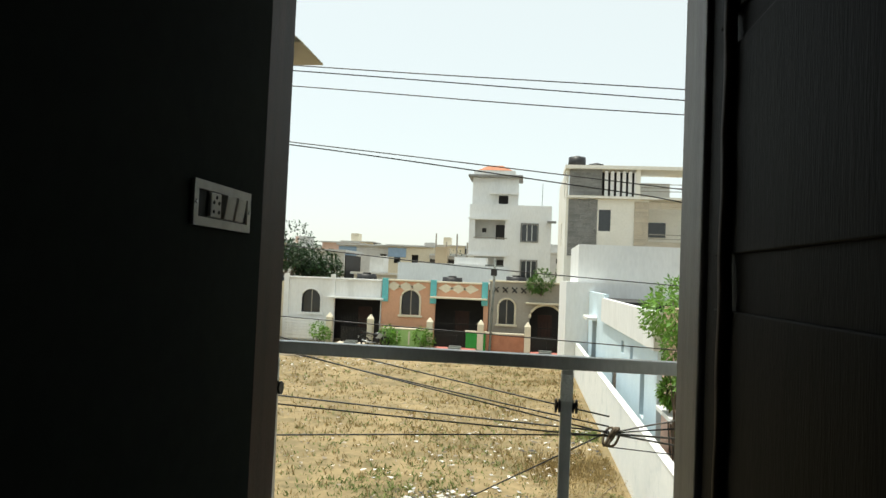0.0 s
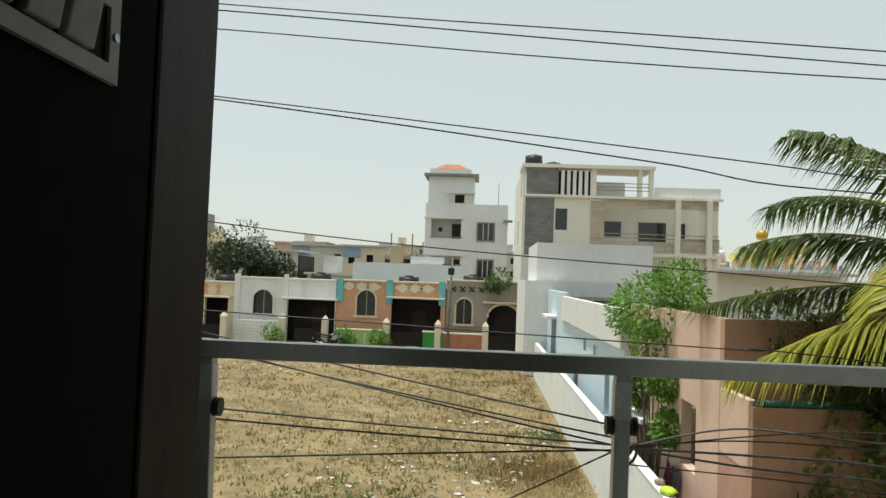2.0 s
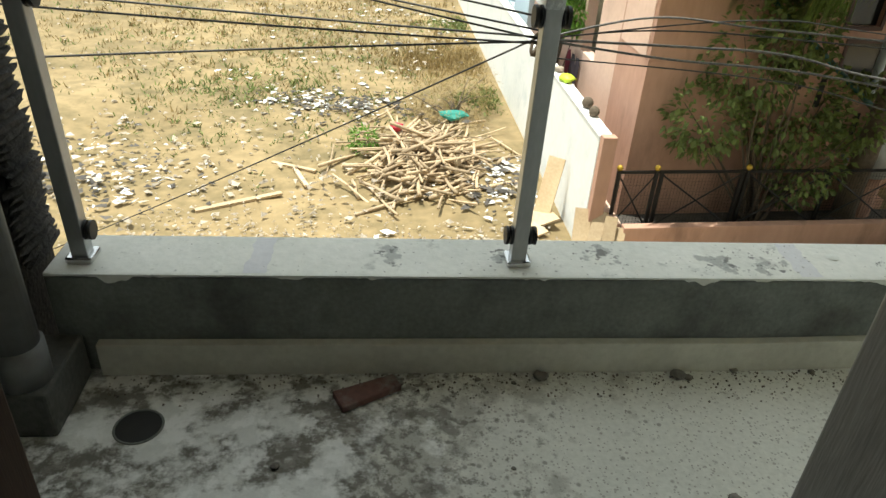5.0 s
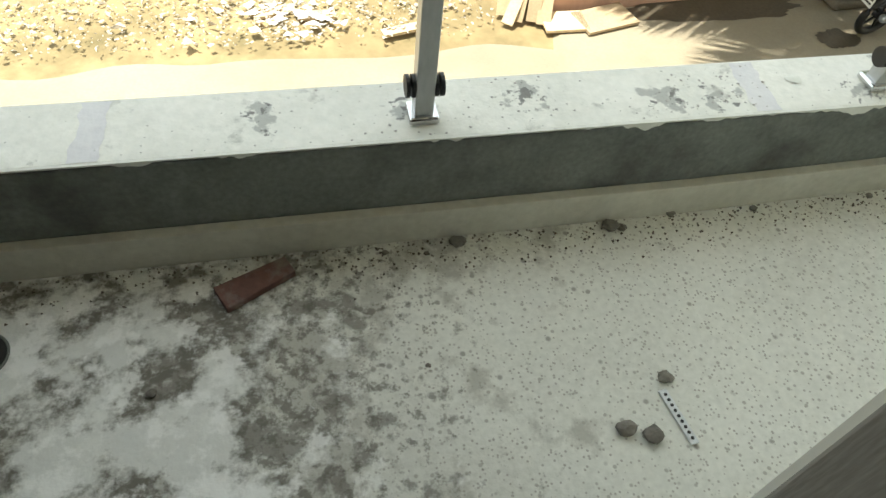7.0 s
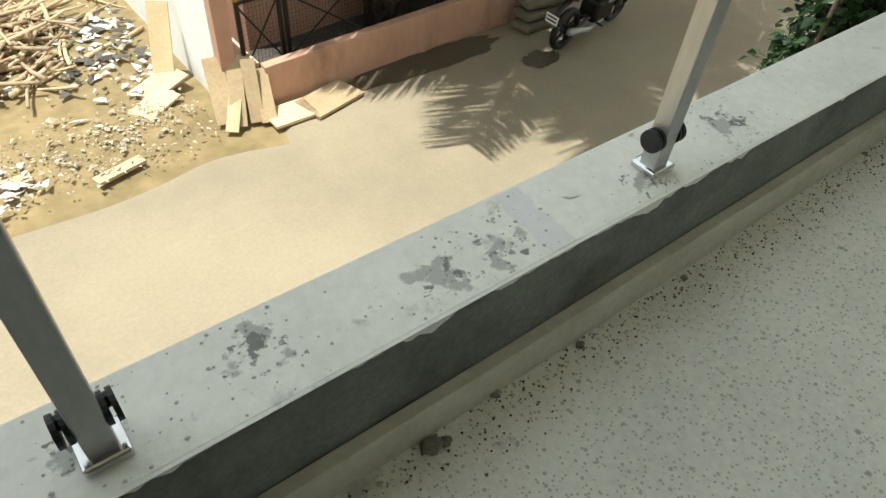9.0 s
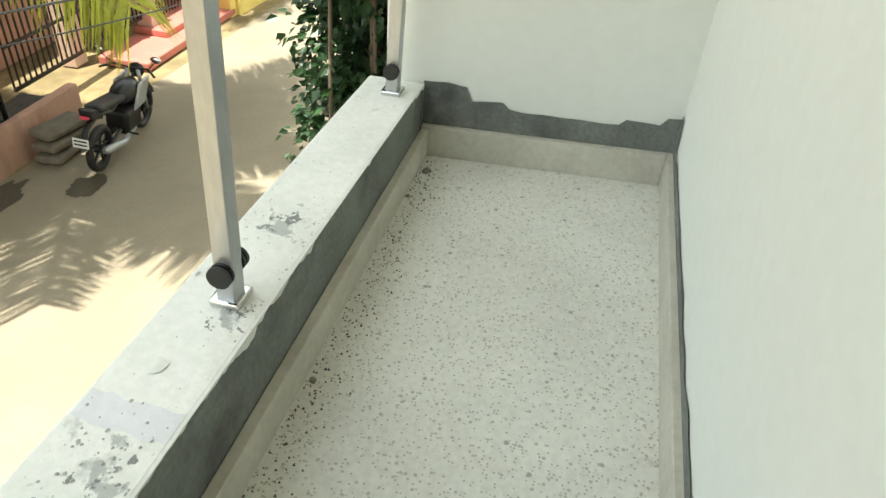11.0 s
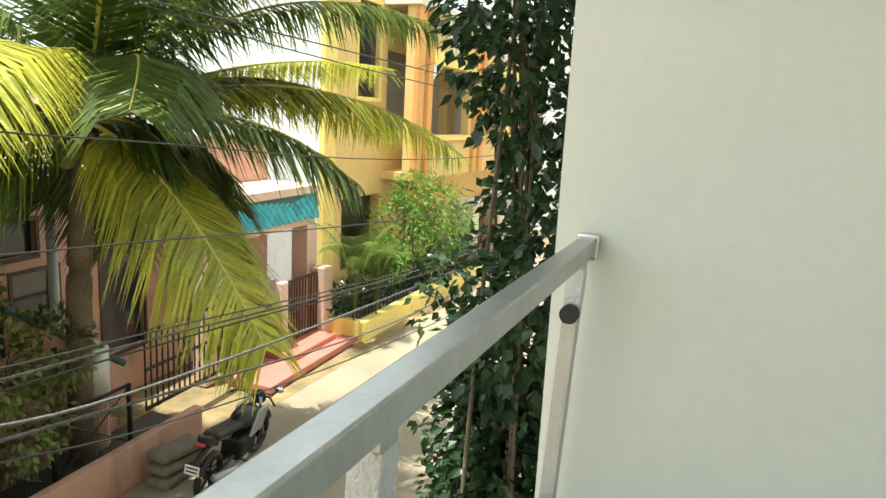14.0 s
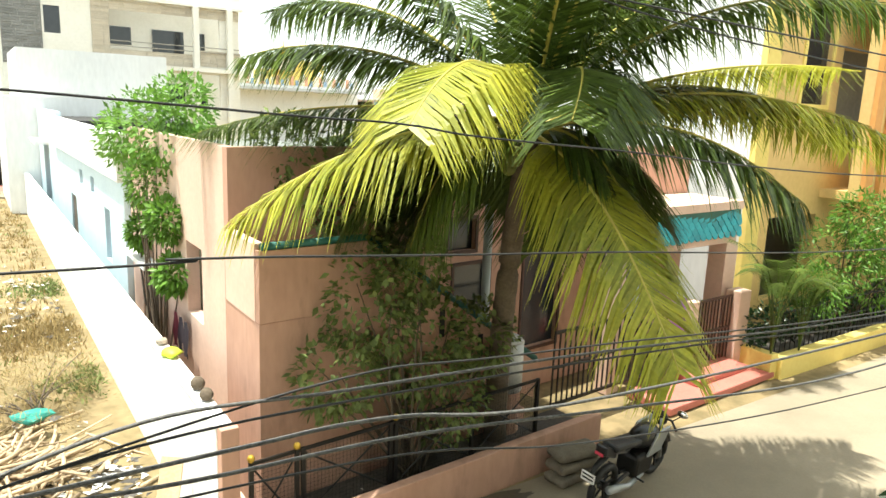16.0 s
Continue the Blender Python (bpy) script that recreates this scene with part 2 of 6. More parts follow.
M["white_paint"] = mat("white_paint", (0.80, 0.81, 0.80), (0.70, 0.71, 0.70), rough=0.9, scale=0.7, fine=8, bump=0.05, stain=(0.55, 0.56, 0.54), stain_scale=0.6, stain_at=0.7, streak=(1, 1, 0.3))
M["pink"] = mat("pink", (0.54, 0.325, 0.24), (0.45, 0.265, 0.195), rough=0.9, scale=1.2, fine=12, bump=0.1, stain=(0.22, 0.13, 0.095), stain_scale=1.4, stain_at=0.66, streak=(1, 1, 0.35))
# Pale pink paint; on the plot's side faces it also carries the sun.
M["pink_pale_and_lit"] = mat("pink_pale_and_lit", (0.72, 0.52, 0.42), (0.64, 0.45, 0.36), rough=0.9, scale=1.2, fine=12, bump=0.1)
M["coral"] = mat("coral", (0.52, 0.18, 0.14), (0.44, 0.14, 0.11), rough=0.8, scale=2, fine=20, bump=0.1)
M["green_rail"] = mat("green_rail", (0.02, 0.13, 0.11), (0.015, 0.09, 0.08), rough=0.5, bump=0.02)
M["teal"] = mat("teal", (0.03, 0.36, 0.42), (0.02, 0.27, 0.33), rough=0.45, scale=6, fine=30, bump=0.1, rand=0.2)
M["yellow"] = mat("yellow", (0.74, 0.52, 0.22), (0.66, 0.45, 0.18), rough=0.85, scale=1, fine=10, bump=0.05)
M["yellow_trim"] = mat("yellow_trim", (0.84, 0.68, 0.22), (0.78, 0.60, 0.18), rough=0.85, scale=1, fine=10, bump=0.05)
M["orange_trim"] = mat("orange_trim", (0.72, 0.37, 0.12), (0.64, 0.31, 0.10), rough=0.85, scale=1, fine=10, bump=0.05)
M["peach"] = mat("peach", (0.66, 0.37, 0.24), (0.58, 0.32, 0.20), rough=0.9, scale=0.6, fine=6, bump=0.05)
M["cream"] = mat("cream", (0.72, 0.66, 0.52), (0.63, 0.57, 0.44), rough=0.9, scale=0.6, fine=6, bump=0.05)
M["ivory"] = mat("ivory", (0.82, 0.80, 0.73), (0.74, 0.72, 0.65), rough=0.9, scale=0.6, fine=6, bump=0.05, stain=(0.62, 0.60, 0.54), stain_scale=0.5, stain_at=0.7)
M["turquoise"] = mat("turquoise", (0.16, 0.52, 0.55), (0.12, 0.44, 0.47), rough=0.8, bump=0.03)
M["lime_green"] = mat("lime_green", (0.38, 0.58, 0.22), (0.30, 0.48, 0.16), rough=0.85, bump=0.03)
M["bright_green"] = mat("bright_green", (0.04, 0.34, 0.06), (0.03, 0.26, 0.05), rough=0.8, bump=0.03)
M["house_grey"] = mat("house_grey", (0.38, 0.35, 0.30), (0.30, 0.28, 0.24), rough=0.9, scale=0.8, fine=8, bump=0.05)
M["stone_grey"] = mat("stone_grey", (0.26, 0.26, 0.25), (0.18, 0.18, 0.17), rough=0.85, scale=1.5, fine=10, bump=0.2, rand=0.15)
M["stone_beige"] = mat("stone_beige", (0.56, 0.50, 0.40), (0.46, 0.40, 0.31), rough=0.85, scale=1.5, fine=10, bump=0.2, rand=0.12)
M["blue_grey"] = mat("blue_grey", (0.46, 0.52, 0.55), (0.40, 0.45, 0.48), rough=0.85, bump=0.03)
M["navy"] = mat("navy", (0.03, 0.045, 0.12), (0.025, 0.035, 0.09), rough=0.6, bump=0.02)
# Near-black for unlit interiors, their shade put into the colour, and dark fittings.
M["unlit_and_black"] = mat("unlit_and_black", (0.035, 0.033, 0.032), (0.022, 0.021, 0.02), rough=0.7, bump=0.02)
M["black_iron"] = mat("black_iron", (0.018, 0.017, 0.016), (0.012, 0.011, 0.011), rough=0.45, metal=0.3, bump=0.05)
M["brown_iron"] = mat("brown_iron", (0.075, 0.032, 0.024), (0.05, 0.022, 0.016), rough=0.55, bump=0.05)
M["gold"] = mat("gold", (0.55, 0.36, 0.05), (0.45, 0.28, 0.04), rough=0.4, metal=0.4, bump=0.02)
M["wire"] = mat("wire", (0.03, 0.03, 0.03), (0.02, 0.02, 0.02), rough=0.5, bump=0.0)
M["wire_pale"] = mat("wire_pale", (0.16, 0.155, 0.145), (0.05, 0.05, 0.05), rough=0.6, scale=60, fine=140, bump=0.1)
M["tank"] = mat("tank", (0.02, 0.02, 0.022), rough=0.5, bump=0.03)
M["stick"] = mat("stick", (0.55, 0.43, 0.28), (0.33, 0.24, 0.15), rough=0.85, scale=5, fine=40, bump=0.15, rand=0.35)
M["board"] = mat("board", (0.58, 0.45, 0.29), (0.46, 0.34, 0.21), rough=0.85, scale=3, fine=30, bump=0.1, rand=0.3)
M["scrap_white"] = mat("scrap_white", (0.72, 0.72, 0.70), (0.50, 0.50, 0.48), rough=0.7, scale=4, fine=20, bump=0.1, rand=0.35)
M["scrap_dark"] = mat("scrap_dark", (0.10, 0.09, 0.08), (0.05, 0.045, 0.04), rough=0.85, scale=4, fine=20, bump=0.1, rand=0.4)
M["stone"] = mat("stone", (0.46, 0.40, 0.32), (0.34, 0.29, 0.23), rough=0.95, scale=6, fine=30, bump=0.3, rand=0.3)
M["dry_grass"] = leaf_mat("dry_grass", (0.36, 0.27, 0.12), (0.24, 0.17, 0.07), 0.35, 0.2, 0.8)
M["weed"] = leaf_mat("weed", (0.20, 0.24, 0.08), (0.11, 0.15, 0.04), 0.4, 0.25, 0.7)
M["leaf"] = leaf_mat("leaf", (0.10, 0.19, 0.035), (0.05, 0.11, 0.018), 0.4, 0.35)
M["leaf_dark"] = leaf_mat("leaf_dark", (0.030, 0.070, 0.022), (0.015, 0.040, 0.012), 0.4, 0.2, 0.35)
M["leaf_bright"] = leaf_mat("leaf_bright", (0.17, 0.33, 0.05), (0.09, 0.20, 0.025), 0.35, 0.4)
M["leaf_dull"] = leaf_mat("leaf_dull", (0.20, 0.25, 0.075), (0.10, 0.14, 0.038), 0.4, 0.3, 0.6)
M["palm_green"] = leaf_mat("palm_green", (0.12, 0.175, 0.03), (0.055, 0.09, 0.017), 0.4, 0.35, 0.4)
M["palm_yellow"] = leaf_mat("palm_yellow", (0.48, 0.46, 0.055), (0.26, 0.30, 0.035), 0.3, 0.4, 0.4)
M["palm_rib"] = mat("palm_rib", (0.52, 0.44, 0.09), (0.40, 0.34, 0.07), rough=0.5, bump=0.02)
M["bark"] = mat("bark", (0.16, 0.125, 0.09), (0.09, 0.07, 0.05), rough=0.95, scale=4, fine=25, bump=0.6)
M["coconut"] = mat("coconut", (0.20, 0.22, 0.05), (0.13, 0.14, 0.03), rough=0.5, bump=0.05)
M["cloth_red"] = mat("cloth_red", (0.15, 0.015, 0.03), (0.10, 0.01, 0.02), rough=0.9, bump=0.05)
M["cloth_dark"] = mat("cloth_dark", (0.04, 0.03, 0.04), rough=0.9, bump=0.05)
M["cloth_purple"] = mat("cloth_purple", (0.45, 0.16, 0.52), (0.34, 0.10, 0.42), rough=0.9, scale=8, fine=30, bump=0.05)
M["lime_bag"] = mat("lime_bag", (0.55, 0.75, 0.06), (0.45, 0.64, 0.04), rough=0.5, bump=0.1)
M["red_bag"] = mat("red_bag", (0.65, 0.06, 0.10), (0.5, 0.04, 0.07), rough=0.5, bump=0.1)
M["teal_net"] = mat("teal_net", (0.05, 0.33, 0.27), (0.03, 0.24, 0.2), rough=0.8, bump=0.1)
M["bike_black"] = mat("bike_black", (0.016, 0.016, 0.018), (0.011, 0.011, 0.012), rough=0.3, bump=0.02)
M["bike_silver"] = mat("bike_silver", (0.42, 0.44, 0.45), rough=0.35, metal=0.5, bump=0.02)
M["plate_white"] = mat("plate_white", (0.7, 0.7, 0.68), rough=0.6, bump=0.02)
M["town_a"] = mat("town_a", (0.62, 0.62, 0.60), (0.5, 0.5, 0.48), rough=0.9, scale=0.2, fine=2, bump=0, rand=0.15)
M["town_b"] = mat("town_b", (0.58, 0.47, 0.32), (0.5, 0.4, 0.27), rough=0.9, scale=0.2, fine=2, bump=0, rand=0.15)
M["town_c"] = mat("town_c", (0.30, 0.42, 0.56), (0.24, 0.34, 0.47), rough=0.9, scale=0.2, fine=2, bump=0, rand=0.15)
M["terracotta"] = mat("terracotta", (0.50, 0.22, 0.13), (0.4, 0.17, 0.1), rough=0.85, bump=0.1)
M["tin"] = mat("tin", (0.55, 0.56, 0.56), (0.42, 0.43, 0.43), rough=0.5, metal=0.3, bump=0.05)
M["mirror"] = mat("mirror", (0.85, 0.86, 0.88), rough=0.05, metal=1.0, bump=0)
M["win_glass"] = mat("win_glass", (0.03, 0.035, 0.04), (0.02, 0.024, 0.03), rough=0.08, bump=0, spec=0.6)


# ---- mesh helpers ----
def bm_box(bm, lo, hi, bev=0.0):
    vs = [bm.verts.new((x, y, z)) for z in (lo[2], hi[2]) for x, y in ((lo[0], lo[1]), (hi[0], lo[1]), (hi[0], hi[1]), (lo[0], hi[1]))]
    fs = [bm.faces.new([vs[i] for i in q]) for q in ((3, 2, 1, 0), (4, 5, 6, 7), (0, 1, 5, 4), (1, 2, 6, 5), (2, 3, 7, 6), (3, 0, 4, 7))]
    if bev:
        es = list({e for f in fs for e in f.edges})
        bmesh.ops.bevel(bm, geom=es, offset=bev, segments=2, affect="EDGES", profile=0.5)
    return bm


def box(lo, hi, bev=0.0):
    return bm_box(bmesh.new(), lo, hi, bev)


def mesh_of(name, verts, faces, material, smooth=False):
    me = bpy.data.meshes.new(name)
    me.from_pydata(verts, [], faces)
    me.materials.append(material)
    if smooth:
        me.polygons.foreach_set("use_smooth", [True] * len(me.polygons))
    me.update()
    return me


PLAN = None       # plots across the street are drawn on a plan of their own and fitted to the street by this


def pink_plot(c):
    """From the pink plot's plan to the street: x along the street, y away from it."""
    k = 0.90 + 0.09 * min(1.0, max(0.0, (c[0] - 2.7) / 10))
    y = c[1] * k if c[1] < 9.5 else 9.5 * k + (c[1] - 9.5) * (14.72 - 9.5 * k) / 5.22
    return Vector((2.88 + (c[0] - 2.70) * 0.945, y, c[2]))


def yellow_plot(c):
    return Vector((0.2 + 0.99 * c[0], c[1] * 0.97, c[2]))


def part(name, bm, material=None, parent=None, label="", smooth=False):
    """Links a bmesh, or a ready mesh, as one object, under a thing or a part."""
    if isinstance(bm, bmesh.types.BMesh):
        me = bpy.data.meshes.new(name)
        bm.normal_update()
        bm.to_mesh(me)
        bm.free()
        me.materials.append(material)
        if smooth:
            me.polygons.foreach_set("use_smooth", [True] * len(me.polygons))
    else:
        me = bm
    if PLAN:
        for v in me.vertices:
            v.co = PLAN(v.co)
    ob = new(name, me)
    if parent:
        ob.parent = parent
        ob.matrix_parent_inverse = parent.matrix_world.inverted()
    if label:
        ob["label"] = label
    return ob


def thing(name, label, category, at=(0, 0, 0), group="", kind=""):
    ob = new(name)
    ob.empty_display_size = 0.1
    at = PLAN(at) if PLAN else at
    ob.location = at
    ob.matrix_world = Matrix.Translation(at)
    return tagged(ob, label, category, group, kind)


def structure(name, bm, material=None, label="", category="", smooth=False):
    return tagged(part(name, bm, material, smooth=smooth), label, category, kind="structure")


def tube(points, radius, sides=6, end=None, cap=True):
    """Verts and faces of a tube along points; the radius runs from radius to end."""
    pts = [Vector(p) for p in points]
    end = radius if end is None else end
    vs, fs = [], []
    for i, p in enumerate(pts):
        d = (pts[min(i + 1, len(pts) - 1)] - pts[max(i - 1, 0)]).normalized()
        a = d.orthogonal().normalized() if abs(d.z) > 0.95 else d.cross(Vector((0, 0, 1))).normalized()
        b = d.cross(a)
        r = radius + (end - radius) * i / max(1, len(pts) - 1)
        vs += [p + (a * math.cos(k * 2 * math.pi / sides) + b * math.sin(k * 2 * math.pi / sides)) * r for k in range(sides)]
    for i in range(len(pts) - 1):
        for k in range(sides):
            fs.append((i * sides + k, i * sides + (k + 1) % sides, (i + 1) * sides + (k + 1) % sides, (i + 1) * sides + k))
    if cap:
        fs.append(tuple(range(sides))[::-1])
        fs.append(tuple((len(pts) - 1) * sides + k for k in range(sides)))
    return vs, fs


def join(lists):
    vs, fs = [], []
    for v, f in lists:
        o = len(vs)
        vs += v
        fs += [tuple(i + o for i in q) for q in f]
    return vs, fs


def bezier(a, c, b, n=10):
    a, c, b = Vector(a), Vector(c), Vector(b)
    return [a * (1 - t) ** 2 + c * 2 * t * (1 - t) + b * t * t for t in (i / n for i in range(n + 1))]


def sag(a, b, drop, n=16):
    a, b = Vector(a), Vector(b)
    return [a.lerp(b, i / n) - Vector((0, 0, drop * 4 * (i / n) * (1 - i / n))) for i in range(n + 1)]


def cyl(centre, r, h, sides=16, r2=None):
    c = Vector(centre)
    return tube([c, c + Vector((0, 0, h))], r, sides, r2)


def ball(c, r, seg=10, rings=7, sq=(1, 1, 1)):
    bm = bmesh.new()
    bmesh.ops.create_uvsphere(bm, u_segments=seg, v_segments=rings, radius=r)
    for v in bm.verts:
        v.co = Vector((v.co.x * sq[0], v.co.y * sq[1], v.co.z * sq[2])) + Vector(c)
    return bm


def rock(c, r, seed, sq=(1, 1, 0.7)):
    bm = bmesh.new()
    bmesh.ops.create_icosphere(bm, subdivisions=2, radius=r)
    for v in bm.verts:
        k = 1 + 0.45 * noise.noise(v.co / r * 1.3 + Vector((seed * 3.1, seed, 0)))
        v.co = Vector((v.co.x * sq[0] * k, v.co.y * sq[1] * k, v.co.z * sq[2] * k)) + Vector(c)
    return bm


def wall_y(x0, x1, z0, z1, y0, y1, holes=()):
    """A wall in the xz plane from y0 to y1, with rectangular holes (x0, x1, z0, z1) through it, as one closed mesh."""
    bm = bmesh.new()
    xs = sorted({x0, x1, *[v for h in holes for v in h[:2] if x0 < v < x1]})
    zs = sorted({z0, z1, *[v for h in holes for v in h[2:] if z0 < v < z1]})
    solid = {}
    for i in range(len(xs) - 1):
        for k in range(len(zs) - 1):
            cx, cz = (xs[i] + xs[i + 1]) / 2, (zs[k] + zs[k + 1]) / 2
            solid[i, k] = not any(h[0] < cx < h[1] and h[2] < cz < h[3] for h in holes)
    made = {}

    def vert(i, k, s):
        if (i, k, s) not in made:
            made[i, k, s] = bm.verts.new((xs[i], y1 if s else y0, zs[k]))
        return made[i, k, s]

    for (i, k), full in solid.items():
        if not full:
            continue
        bm.faces.new([vert(i, k, 0), vert(i + 1, k, 0), vert(i + 1, k + 1, 0), vert(i, k + 1, 0)])
        bm.faces.new([vert(i, k + 1, 1), vert(i + 1, k + 1, 1), vert(i + 1, k, 1), vert(i, k, 1)])
        for di, dk, a, b in ((-1, 0, (i, k + 1), (i, k)), (1, 0, (i + 1, k), (i + 1, k + 1)), (0, -1, (i, k), (i + 1, k)), (0, 1, (i + 1, k + 1), (i, k + 1))):
            if not solid.get((i + di, k + dk), False):
                bm.faces.new([vert(*b, 0), vert(*a, 0), vert(*a, 1), vert(*b, 1)])
    bmesh.ops.recalc_face_normals(bm, faces=bm.faces[:])
    return bm


def wall_x(y0, y1, z0, z1, x0, x1, holes=()):
    bm = wall_y(y0, y1, z0, z1, x0, x1, holes)
    for v in bm.verts:
        v.co = Vector((v.co.y, v.co.x, v.co.z))
    bmesh.ops.reverse_faces(bm, faces=bm.faces[:])
    return bm


def leaf_card(p, d, up, length, width):
    """A pointed leaf of two folded halves."""
    s = d.cross(up).normalized() * width * 0.5
    n = up * width * 0.12
    m = p + d * length * 0.45
    return [p, m + s + n, p + d * length, m - s + n, m], [(0, 1, 4), (1, 2, 4), (2, 3, 4), (3, 0, 4)]


def foliage(spots, count, length, width, r, droop=0.4):
    """count leaves scattered about the given (centre, radius) spots."""
    out = []
    for _ in range(count):
        c, rad = r.choice(spots)
        v = Vector((r.gauss(0, 1), r.gauss(0, 1), r.gauss(0, 1))).normalized() * rad * r.uniform(0.45, 1.0) ** 0.6
        d = (v.normalized() + Vector((r.gauss(0, 0.6), r.gauss(0, 0.6), r.gauss(0, 0.5) - droop))).normalized()
        up = Vector((r.gauss(0, 0.6), r.gauss(0, 0.6), 1)).normalized()
        if abs(d.dot(up)) > 0.95:
            up = d.orthogonal().normalized()
        k = r.uniform(0.6, 1.25)
        out.append(leaf_card(Vector(c) + v, d, up, length * k, width * k))
    return join(out)

# ---- ground and street ----
def spread(a, b, n):
    return [a + (b - a) * i / n for i in range(n)]


gx = [-900, -300, -120, -60] + spread(-34, 14, 110) + [14, 40, 120, 300, 900]
gy = [-300, -60, -10] + spread(0, 44, 110) + [44, 60, 120, 300, 1200]
gv = []
for yy in gy:
    for xx in gx:
        bumpy = 1.0 if (-34 < xx < 2.2 and 6.2 < yy < 41.5) else 0.0
        p = Vector((xx * 0.55, yy * 0.55, 0))
        gv.append((xx, yy, G - 0.03 + bumpy * (0.05 + 0.10 * noise.noise(p) + 0.05 * noise.noise(p * 4))))
nx = len(gx)
gf = [(j * nx + i, j * nx + i + 1, (j + 1) * nx + i + 1, (j + 1) * nx + i) for j in range(len(gy) - 1) for i in range(nx - 1)]
tagged(part("ground", mesh_of("ground", gv, gf, M["soil"], True)), "dry sandy ground of an empty plot", "ground", kind="structure")
rx = [-40 + 0.25 * i for i in range(401)]
rv, rf = [], []
for i, x in enumerate(rx):
    edge = 6.6 if x > 2.9 else 5.75 + 0.30 * noise.noise(Vector((x * 0.8, 2, 0))) + 0.10 * noise.noise(Vector((x * 4, 5, 0)))
    rv += [(x, 0.6, G + 0.005), (x, 3.5, G + 0.012), (x, edge - 0.5, G + 0.008), (x, edge, G - 0.05)]
    if i:
        rf += [(4 * i - 4 + k, 4 * i + k, 4 * i + k + 1, 4 * i + k - 3) for k in range(3)]
structure("road", mesh_of("road", rv, rf, M["road"], True), None, "dusty concrete street in sun", "road")
structure("road_far", box((-60, 39.0, G - 0.2), (2.6, 42.2, G + 0.06)), M["road"], "dusty lane before the far houses", "road")

# ---- own building: balcony ----
floor_ob = structure("floor", wall_y(-2.0, R, -0.9, 0.0, -0.12, 0.0), M["terrazzo"], "speckled pale terrazzo floor with cement stains", "floor")
me = floor_ob.data
for v in me.vertices:
    v.co = (v.co.x, v.co.z, v.co.y)
me.flip_normals()


def rise(x, y):
    """The floor climbs gently towards the end wall, away from the drain."""
    return max(0.0, (x - 0.7) / 1.7) * (0.042 - 0.042 * y)


ramp_x = [0.7 + (R - 0.7) * i / 12 for i in range(13)]
ramp_v = [(x, y, rise(x, y) + 0.0015 * (1 if 0 < i < 12 else 0)) for i, x in enumerate(ramp_x) for y in (-0.90, -0.001)]
structure("floor_end", mesh_of("floor_end", ramp_v, [(2 * i, 2 * i + 2, 2 * i + 3, 2 * i + 1) for i in range(12)], M["terrazzo"]), None, "speckled pale terrazzo floor", "floor")
structure("slab_edge", box((-2.0, -0.9, -0.30), (R + 0.2, 0.2, -0.121)), M["white_wall"], "white slab edge below the balcony", "slab")
PARAPET = structure("wall_parapet", box((-1.22, 0.0, -0.121), (R, 0.194, 0.302), 0.006), M["cement"], "low grey cement parapet, unpainted inside", "parapet")
COPING = structure("trim_parapet", box((-1.22, 0.002, 0.303), (R - 0.002, 0.200, 0.314), 0.004), M["parapet_top"], "rough white cement coping with grey splashes", "coping")


def settle(ob):
    """The parapet and its rail stand a few millimetres lower than drawn."""
    for v in ob.data.vertices:
        if v.co.z > 0.2:
            v.co.z -= 0.005 + 0.004 * max(0.0, v.co.z - 0.333) / 0.8


settle(PARAPET)
settle(COPING)
structure("wall_end", box((R, -0.9, -0.30), (R + 0.14, 0.138, 3.55)), M["white_wall"], "plain off-white plastered end wall", "wall")
structure("wall_back", wall_y(-0.786, R, -0.12, 3.55, -1.0, -0.885, [(-0.786, 0.240, -0.12, 2.42)]), M["white_wall"], "plain off-white wall with a doorway", "wall")
structure("wall_back_left", box((-1.9, -1.10, -0.12), (-0.786, -1.001, 3.55)), M["white_wall"], "plain off-white wall beside the doorway", "wall")
# Added out of view; its dark cement cuts the bounce in the pipe corner.
structure("wall_left", box((-1.9, -1.0, -0.12), (-1.45, 0.0, 3.55)), M["cement"], "unseen bare cement wall added to darken the pipe's end of the balcony", "wall")
# Added out of view, sized to keep sun off floor and coping.
structure("ceiling", box((-3.6, -1.19, 3.551), (R + 0.3, 0.75, 3.7)), M["white_wall"], "unseen white slab added to keep the sun off the balcony", "ceiling")
structure("facade", wall_y(-30, 30, G, 7, -1.5, -1.2, [(-3.2, 2.2, -0.3, 3.8)]), M["white_wall"], "white facade of the building", "facade")
for nm, lo, hi in (("baseboard_front", (-1.12, -0.030, 0.0), (R - 0.031, -0.001, 0.104)), ("baseboard_end", (R - 0.030, -0.86, 0.0), (R - 0.001, -0.001, 0.115)), ("baseboard_back", (0.30, -0.884, 0.0), (R - 0.001, -0.861, 0.115))):
    structure(nm, box(lo, hi, 0.003), M["skirting"], "cream tiled skirting strip", "skirting")
for nm in ("baseboard_front", "baseboard_end", "baseboard_back"):
    ob = bpy.data.objects[nm]
    bm = bmesh.new()
    bm.from_mesh(ob.data)
    bmesh.ops.bisect_plane(bm, geom=bm.verts[:] + bm.edges[:] + bm.faces[:], plane_co=(0.7, 0, 0), plane_no=(1, 0, 0))
    for v in bm.verts:
        v.co.z += rise(v.co.x, v.co.y)
    bm.to_mesh(ob.data)
    bm.free()
# bare cement band above the skirting on the end wall, with an uneven upper edge
vs = []
n_edge = 40
for i in range(n_edge + 1):
    yy = -0.882 + 0.882 * i / n_edge
